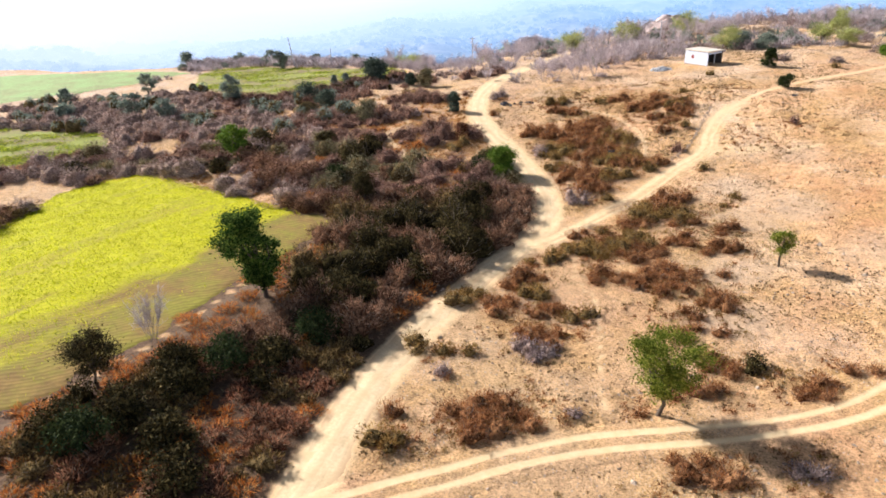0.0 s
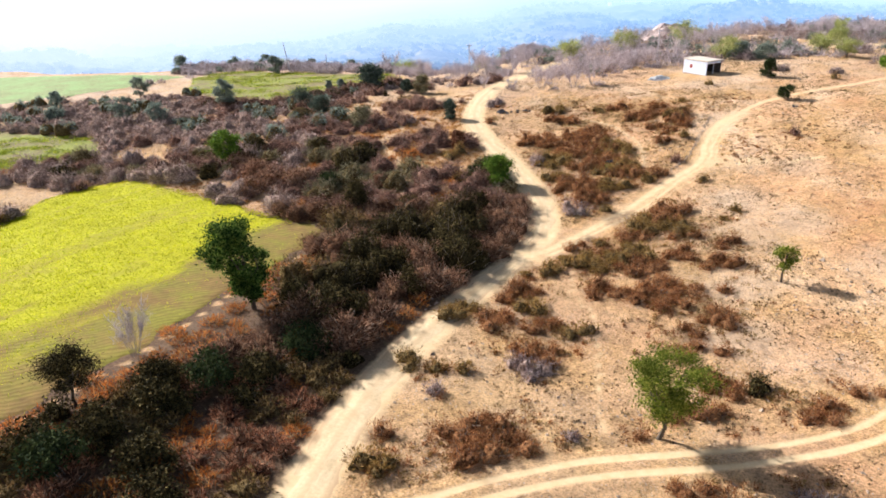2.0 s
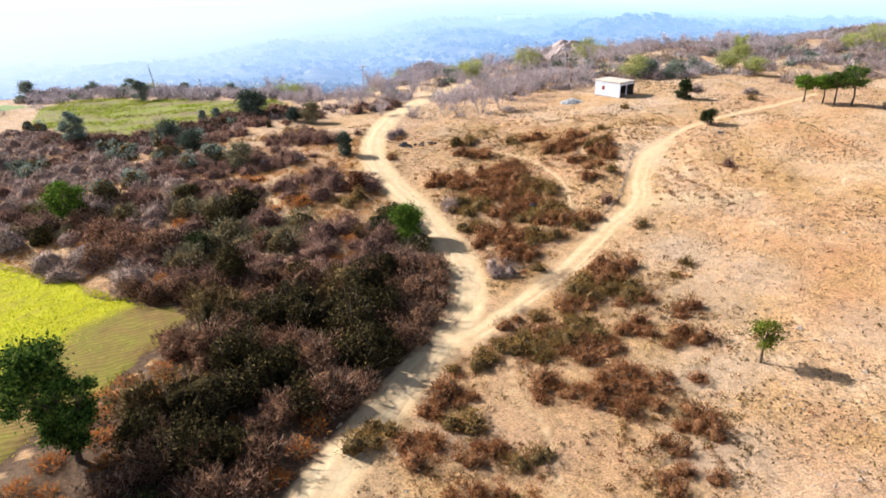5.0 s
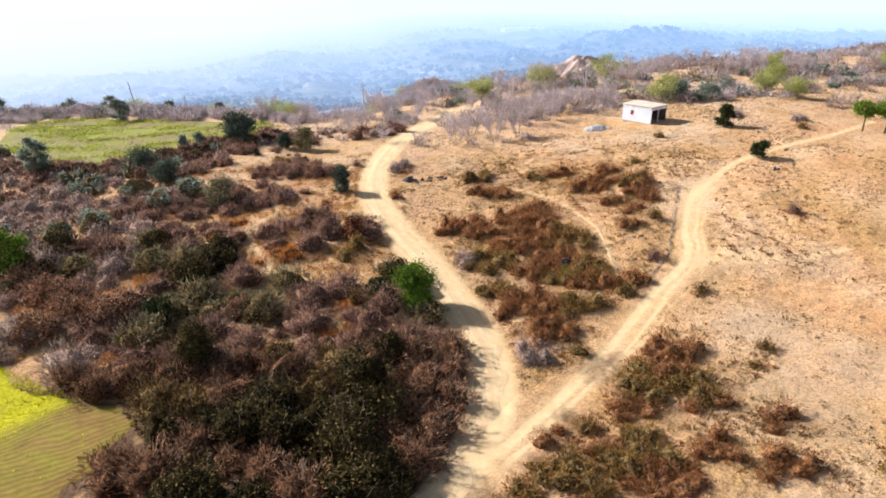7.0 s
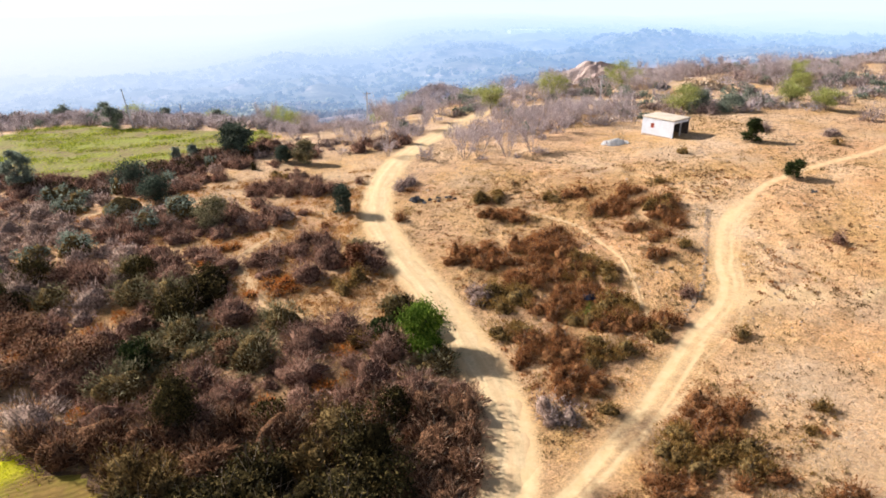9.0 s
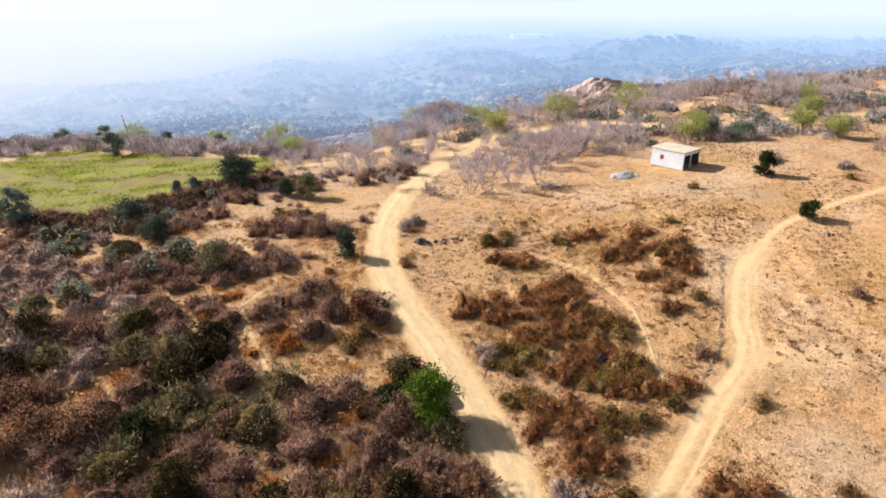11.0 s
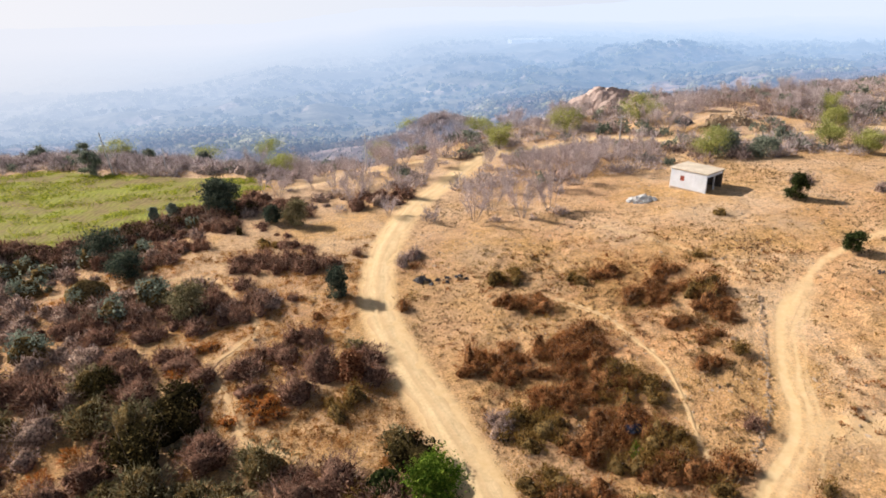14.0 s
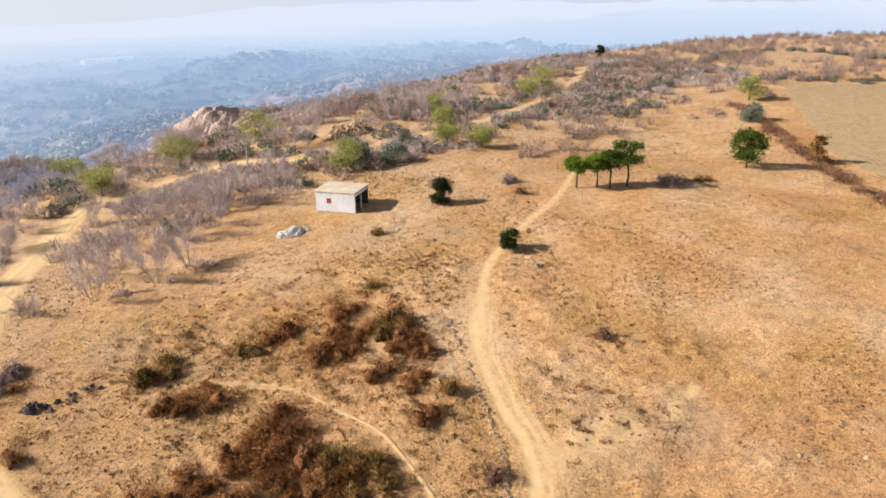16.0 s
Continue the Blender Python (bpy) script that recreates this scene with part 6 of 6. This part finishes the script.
gx, gy = np.concatenate([rng.uniform(-12, 70, N), rng.uniform(40, 130, N // 4)]), np.concatenate([rng.uniform(28, 150, N), rng.uniform(80, 165, N // 4)])
ok = clear_of(gx, gy, 0.0) & (gx > np.interp(gy, MAIN[:, 1], MAIN[:, 0]) + 1) & (scrub_cover(gx, gy) < 0.3) & (fbm(gx / 9, gy / 9, 13, 4) + 0.3 * rng.normal(size=len(gx)) > 0.34)
gx, gy = gx[ok], gy[ok]
r = rng.gamma(1.6, 0.11, len(gx)) + 0.06
wood, leaf = bushes(rng, gx, gy, ground_z(gx, gy), r, r * 0.55, 1, 10, 0.075)
tagged(new("grass_cushion", mesh_of("grass_cushion", *leaf, TUFT)), "small brown grass cushions dotted over bare soil", "grass", kind="stuff")


def pebbles(rng, x, y, size, squash=0.65, z=None):
    """Loose stones, each an uneven eight-sided lump."""
    n = len(x)
    base = np.array([(1, 0, 0), (-1, 0, 0), (0, 1, 0), (0, -1, 0), (0, 0, 1), (0, 0, -0.5)], float)
    f = np.array([(0, 2, 4), (2, 1, 4), (1, 3, 4), (3, 0, 4), (2, 0, 5), (1, 2, 5), (3, 1, 5), (0, 3, 5)])
    a = rng.uniform(0, 6.28, n)
    v = base[None] * (1 + 0.35 * rng.normal(size=(n, 6, 1))) * size[:, None, None]
    v[..., 2] *= squash
    v += rng.normal(size=v.shape) * 0.12 * size[:, None, None]
    cs, sn = np.cos(a)[:, None], np.sin(a)[:, None]
    v = np.stack([v[..., 0] * cs - v[..., 1] * sn, v[..., 0] * sn + v[..., 1] * cs, v[..., 2]], -1)
    v += np.column_stack([x, y, ground_z(x, y) if z is None else z])[:, None]
    return v.reshape(-1, 3), (f[None] + 6 * np.arange(n)[:, None, None]).reshape(-1, 3)


N = 15000
sx, sy = rng.uniform(-10, 75, N), rng.uniform(26, 150, N)
ok = clear_of(sx, sy, -0.3) & (fbm(sx / 10, sy / 10, 17, 3) + 0.2 * rng.normal(size=N) > 0.25)
sx, sy = sx[ok], sy[ok]
tagged(new("loose_stones", mesh_of("loose_stones", *pebbles(rng, sx, sy, rng.gamma(2.0, 0.03, len(sx)) + 0.035), STONE)), "small loose stones scattered on dry soil", "stones", kind="stuff")

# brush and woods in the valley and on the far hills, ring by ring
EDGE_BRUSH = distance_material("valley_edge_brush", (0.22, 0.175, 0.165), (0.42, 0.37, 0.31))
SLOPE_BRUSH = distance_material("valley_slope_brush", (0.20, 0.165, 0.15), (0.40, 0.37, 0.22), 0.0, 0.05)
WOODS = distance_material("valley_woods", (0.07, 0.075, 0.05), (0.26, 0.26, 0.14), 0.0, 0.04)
kr = np.random.default_rng(77)
kx, ky = kr.normal(28, 8, 190), kr.normal(234, 8, 190)
ok = clear_of(kx, ky, 0.5) & (ky > 205)
thicket("scrub", "mauve", kr, kx[ok], ky[ok], kr.uniform(0.9, 2.0, ok.sum()), "leafless grey-mauve brush on a knoll", 0.16, LEAF_PALE_TWIG, 1.3)
for k, (near_d, far_d) in enumerate(zip(LIMITS[:7], LIMITS[1:8])):
    N = [13000, 13000, 15000, 14000, 16000, 15000, 13000][k]
    wx, wy = rng.uniform((-150, -170)[k] if k < 2 else -330 - 60 * k, (240, 270)[k] if k < 2 else 420 + 60 * k, N), rng.uniform(150, [330, 360, 520, 580, 660, 760, 900][k], N)
    d = rim_distance(wx, wy)
    ok = (d > near_d) & (d < far_d) & (fbm(wx / 30, wy / 26, 66, 3) > (-0.9 if k < 1 else -0.45 + 0.4 * smooth(0, 140, wx))) & (wx > -0.7 * wy) & (wx < 60 + 1.6 * (wy - 60))
    wx, wy = wx[ok], wy[ok]
    each = [28, 14, 12, 8, 6, 4, 3][k]
    j = np.repeat(np.arange(len(wx)), each)
    r = ((0.9, 2.2) if k < 1 else (1.0, 2.6) if k < 4 else (1.4, 3.4))
    r = (r[0] + (r[1] - r[0]) * rng.beta(1.3, 2.4, len(wx)))[j]
    up = rng.uniform(0, 1, len(j))
    az = rng.uniform(0, 2 * np.pi, len(j))
    off = np.column_stack([np.cos(az) * np.sqrt(1 - up * up) * 1.25, np.sin(az) * np.sqrt(1 - up * up) * 1.25, up * 0.8]) * (r * rng.uniform(0.65, 1.15, len(j)))[:, None]
    p = np.column_stack([wx, wy, height(wx, wy) + 0.1])[j] + off
    d1 = unit(rng.normal(size=(len(j), 3)))
    d2 = unit(np.cross(d1, rng.normal(size=(len(j), 3))))
    small = [0.26, 0.28, 0.30, 0.36, 0.40, 0.46, 0.48][k]
    size = np.zeros(len(wx))
    size[j] = r
    clumps = cores(rng, wx, wy, height(wx, wy) - 0.2, size * 1.2, size * 0.95)
    if k < 1:  # open thorn brush, upright twigs
        d1, d2 = unit(rng.normal(size=(len(j), 3)) * 0.6 + [0, 0, 0.8]), d2 * 0.4
        clumps = clumps[0][:24], clumps[1][:19]
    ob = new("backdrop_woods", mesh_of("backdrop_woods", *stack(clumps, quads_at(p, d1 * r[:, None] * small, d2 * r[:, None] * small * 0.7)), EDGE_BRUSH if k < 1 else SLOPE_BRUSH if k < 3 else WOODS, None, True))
    tagged(ob, "hazy far woods in the valley", "woods", kind="stuff")


# ---------------------------------------------------------------- the hut
def hut():
    """A flat-roofed one-room hut, open on one side, with a small red-shuttered window."""
    L, W, H, T = 5.5, 4.4, 2.75, 0.22
    thing = new("hut", None)
    z0 = float(height(51.6, 140.5)) - 0.1
    thing.matrix_basis = Matrix.Translation((51.6, 138.6, z0)) @ Matrix.Rotation(math.atan2(2.4, 3.7), 4, "Z")
    # x runs along the open side, y along the closed long side
    w = bmesh.new()
    lo, hi, a, b = 1.25, 1.95, 3.35, 3.95
    box(w, (0, 0, -0.4), (T, a, H))
    box(w, (0, b, -0.4), (T, L, H))
    box(w, (0, a, -0.4), (T, b, lo))
    box(w, (0, a, hi), (T, b, H))
    part("wall", w, PLASTER, thing, "whitewashed wall with a small window opening")
    for name, lo_, hi_ in (("wall", (T + 0.003, L - T, -0.4), (W - T - 0.003, L, H)), ("wall", (W - T, 0, -0.4), (W, L, H))):
        part(name, box(bmesh.new(), lo_, hi_), DARK_WALL, thing, "dark wall with the open room's shade painted on")
    part("lintel", box(bmesh.new(), (T + 0.003, 0.01, H - 0.42), (W - T - 0.003, T - 0.01, H - 0.004)), PLASTER, thing, "whitewashed beam over the open front")
    part("pillar", box(bmesh.new(), (2.05, 0.02, -0.3), (2.27, T - 0.02, H - 0.424)), GREY_CONCRETE, thing, "grey concrete pillar in the open front")
    part("floor_slab", box(bmesh.new(), (T + 0.004, T * 0.2, -0.3), (W - T - 0.004, L - T - 0.004, 0.06)), GREY_CONCRETE, thing, "bare concrete floor")
    part("roof", box(bmesh.new(), (-0.12, -0.14, H + 0.004), (W + 0.12, L + 0.16, H + 0.2)), CONCRETE, thing, "sun-bleached flat concrete roof slab")
    part("plinth", box(bmesh.new(), (-0.07, 0.3, -0.4), (-0.004, L - 0.1, 0.22)), STONE, thing, "rough stone footing")
    win = part("window", box(bmesh.new(), (0.05, a + 0.06, lo + 0.06), (0.1, b - 0.06, hi - 0.06)), RED_PAINT, thing, "faded red window shutter")
    fr = bmesh.new()
    for lo_, hi_ in (((0.02, a + 0.003, lo + 0.003), (0.14, a + 0.06, hi - 0.003)), ((0.02, b - 0.06, lo + 0.003), (0.14, b - 0.003, hi - 0.003)), ((0.02, a + 0.06, lo + 0.003), (0.14, b - 0.06, lo + 0.06)), ((0.02, a + 0.06, hi - 0.06), (0.14, b - 0.06, hi - 0.003))):
        box(fr, lo_, hi_)
    part("window_frame", fr, RED_PAINT, win)
    return tagged(thing, "whitewashed flat-roofed hut with an open side, on dry pasture", "hut")


hut()

# ---------------------------------------------------------------- stones, poles, ruin
rs = np.random.default_rng(31)


LUMPS = {}


def heap(name, x, y, rx, ry, tall, n, size, material, label, category, seed):
    """A heap of loose stones, each a piece of its own."""
    rg = np.random.default_rng(seed)
    if material.name not in LUMPS:
        LUMPS[material.name] = [mesh_of("stone", *pebbles(np.random.default_rng(60 + k), np.zeros(1), np.zeros(1), np.ones(1), 0.8, np.zeros(1)), material) for k in range(6)]
    a, u = rg.uniform(0, 6.28, n), np.sqrt(rg.uniform(0, 1, n))
    px, py = np.cos(a) * u * rx, np.sin(a) * u * ry
    z0 = float(ground_z(x, y))
    z = ground_z(x + px, y + py) - z0 + tall * np.maximum(0, 1 - u ** 1.5) * rg.uniform(0.5, 1.0, n)
    thing = new(name, None)
    thing.location = (x, y, z0)
    for k in range(n):
        ob = part("stone", LUMPS[material.name][k % 6], None, thing)
        ob.location, ob.rotation_euler = (px[k], py[k], z[k]), (0, 0, rg.uniform(0, 6.28))
        ob.scale = (size * rg.uniform(0.6, 1.3),) * 3
    return tagged(thing, label, category)


heap("rubble_heap", 42.7, 139.2, 1.9, 1.2, 0.7, 200, 0.24, WHITE_STONE, "heap of pale limestone rubble near the hut", "rubble", 1)
heap("rock_cluster", 10.7, 123.1, 0.9, 0.6, 0.5, 26, 0.34, DARK_STONE, "cluster of dark rocks on bare soil", "rocks", 2)
heap("rock_cluster", 13.5, 122.5, 2.2, 0.8, 0.2, 18, 0.24, DARK_STONE, "low scatter of dark rocks on bare soil", "rocks", 3)
heap("rock_cluster", 69.5, 181, 1.2, 1.0, 1.4, 14, 0.75, DARK_STONE, "dark boulder beside a stone mound", "rocks", 4)
TAN_STONE = grained("tan_building_stone", (0.38, 0.26, 0.17), (0.64, 0.49, 0.34), 0.9)
ruin = heap("ruined_stone_wall", 76.0, 177.0, 5.4, 1.6, 0.9, 150, 0.42, TAN_STONE, "two stubs of a ruined tan stone wall in rubble", "ruin", 5)
for mid, span, tall in ((-2.6, 1.5, 1.9), (2.7, 1.9, 2.5)):
    for course in range(int(tall / 0.34)):
        for across_ in np.arange(-span, span, 0.62):
            if abs(across_) < span * (1.05 - 0.45 * (course * 0.34 / tall) ** 2) * rs.uniform(0.75, 1.1):
                ob = part("stone", LUMPS[TAN_STONE.name][(course + int(across_ * 7)) % 6], None, ruin)
                ob.location = (mid + across_ + 0.3 * (course % 2) + rs.normal() * 0.05, rs.normal() * 0.12, 0.3 + course * 0.34)
                ob.rotation_euler, ob.scale = (0, 0, rs.uniform(-0.3, 0.3)), (0.42, 0.36, 0.27)
heap("rock_cluster", -8, 93.5, 1.6, 0.7, 0.3, 18, 0.3, STONE, "pale stones in the scrub", "rocks", 6)
heap("rock_cluster", 56.1, 111.2, 0.5, 0.3, 0.25, 7, 0.2, DARK_STONE, "few dark stones beside the trail", "rocks", 7)
# a low tumbled stone wall along the road's bank
line = spline([(42.6, 110.4), (39.3, 104.2), (36.0, 98.0), (33.5, 93.9), (31.0, 91.4)], 0.16)
LUMPS.setdefault(STONE.name, [mesh_of("stone", *pebbles(np.random.default_rng(60 + q), np.zeros(1), np.zeros(1), np.ones(1), 0.8, np.zeros(1)), STONE) for q in range(6)])
stone_wall = new("stone_wall", None)
stone_wall.location = (37, 100, 0)
for k, (px_, py_) in enumerate(line):
    for course in range(2):
        qx, qy = px_ + rs.normal() * 0.13, py_ + rs.normal() * 0.13
        size = rs.uniform(0.07, 0.17) * (1.0 if course == 0 else 0.8)
        ob = part("stone", LUMPS[STONE.name][(k + course) % 6], None, stone_wall)
        ob.location = (qx - 37, qy - 100, float(ground_z(qx, qy)) + 0.04 + 0.15 * course)
        ob.rotation_euler, ob.scale = (0, 0, rs.uniform(0, 6.28)), (size * 1.3, size, size * 1.1)
tagged(stone_wall, "low tumbled dry stone wall along the road's bank", "stone wall")
# the pale broken bluff at the plateau's edge
bxs, bys = np.arange(46, 90, 0.8), np.arange(212, 246, 0.8)
bluff = new("bluff", grid_mesh("bluff", bxs, bys, lambda x, y: ((x - 70) / 13) ** 2 + ((y - 230) / 9.5) ** 2 < 1 + 0.25 * fbm(x / 4, y / 4, 19, 2), BLUFF,
                               lambda x, y: height(x, y) + 0.25 + 1.1 * np.abs(fbm(x / 5, y / 3, 29, 4)), False))
tagged(bluff, "pale pinkish broken rock bluff at the plateau's edge", "rock", kind="structure")


def pole(x, y, tall, lean_x, lean_y, label, arm=True):
    thing = new("utility_pole", None)
    thing.matrix_basis = Matrix.Translation((x, y, float(ground_z(x, y)))) @ Matrix.Rotation(radians(lean_x), 4, "Y") @ Matrix.Rotation(radians(lean_y), 4, "X")
    part("shaft", mesh_of("shaft", *tube([(0, 0, -0.5), (0, 0, tall / 2), (0, 0, tall)], [0.15, 0.125, 0.09], 8), GREY_CONCRETE, None, True), None, thing)
    if arm:
        part("crossarm", box(bmesh.new(), (-0.7, -0.06, tall - 0.5), (0.7, 0.06, tall - 0.38)), GREY_CONCRETE, thing)
        for ix in (-0.6, 0.0, 0.6):
            part("insulator", mesh_of("insulator", *tube([(ix, 0, tall - 0.38), (ix, 0, tall - 0.28), (ix, 0, tall - 0.2)], [0.04, 0.06, 0.03], 6), PLASTER), None, thing)
    return tagged(thing, label, "utility pole", "utility poles along the plateau's edge")


pole(-39.7, 186.6, 7.8, -9, 0, "leaning grey concrete utility pole at a field's end", False)
pole(6.9, 176.0, 6.6, 0, 0, "grey utility pole among leafless brush")
pole(49.6, 164.6, 7.0, 0, 0, "grey utility pole behind the hut")
pole(-29.7, 184.5, 4.4, 0, 0, "short grey utility pole among brush", False)

# the hedge of the fallow field, and scattered scrub on the far pasture
hedge = spline([(150, 139), (135.4, 125.5), (119.6, 111.3), (107.9, 100.3), (96, 88)], 0.8)
hx_, hy_ = (hedge + rs.normal(size=hedge.shape) * 0.6).T
thicket("hedge", "brown", rs, hx_, hy_, rs.uniform(0.7, 1.6, len(hx_)), "low brown thorn hedge along a fallow field", 0.6, LEAF_SCRUB)
hedge = np.vstack([spline([(186, 158), (196.3, 143), (206, 129)], 1.5), spline([(200, 193), (220, 186), (253, 193), (277, 184), (268, 149)], 2.0)])
hx_, hy_ = (hedge + rs.normal(size=hedge.shape) * 1.5).T
thicket("hedge", "grey", rs, hx_, hy_, rs.uniform(0.9, 1.9, len(hx_)), "haze-pale grey-green thorn hedge beyond a fallow field")
N = 2600
qx, qy = rs.uniform(85, 400, N), rs.uniform(128, 245, N)
ok = clear_of(qx, qy, 0.5) & (rim_distance(qx, qy) < 10) & (qy > 136) & (fbm(qx / 14, qy / 9, 33, 3) > -0.18)
thicket("scrub", "mauve", rs, qx[ok], qy[ok], rs.uniform(0.8, 1.9, ok.sum()), "grey-brown brush on the far slope", 0.22, LEAF_MAUVE, 1.7)

# a pale quarry strip far off among the hazy hills, built as a long shed
SHED = distance_material("far_white_strip", (0.80, 0.80, 0.80), (0.84, 0.84, 0.83))
shed = new("warehouse", None)
shed.matrix_basis = Matrix.Translation((178, 690, float(height(178, 690)) + 0.6)) @ Matrix.Rotation(radians(8), 4, "Z")
bm = bmesh.new()
box(bm, (-20, -5, -1.5), (20, 5, 2.0))
part("wall", bm, SHED, shed)
bm = bmesh.new()
ends = [[bm.verts.new((sx_ * 20.5, yy, zz)) for yy, zz in ((-5.5, 2.1), (0, 3.0), (5.5, 2.1), (5.5, 1.9), (0, 2.8), (-5.5, 1.9))] for sx_ in (-1, 1)]
for i in range(6):
    bm.faces.new((ends[0][i], ends[0][(i + 1) % 6], ends[1][(i + 1) % 6], ends[1][i]))
part("roof", bm, SHED, shed)
tagged(shed, "long pale strip far off in the hazy valley, built as a shed", "warehouse")
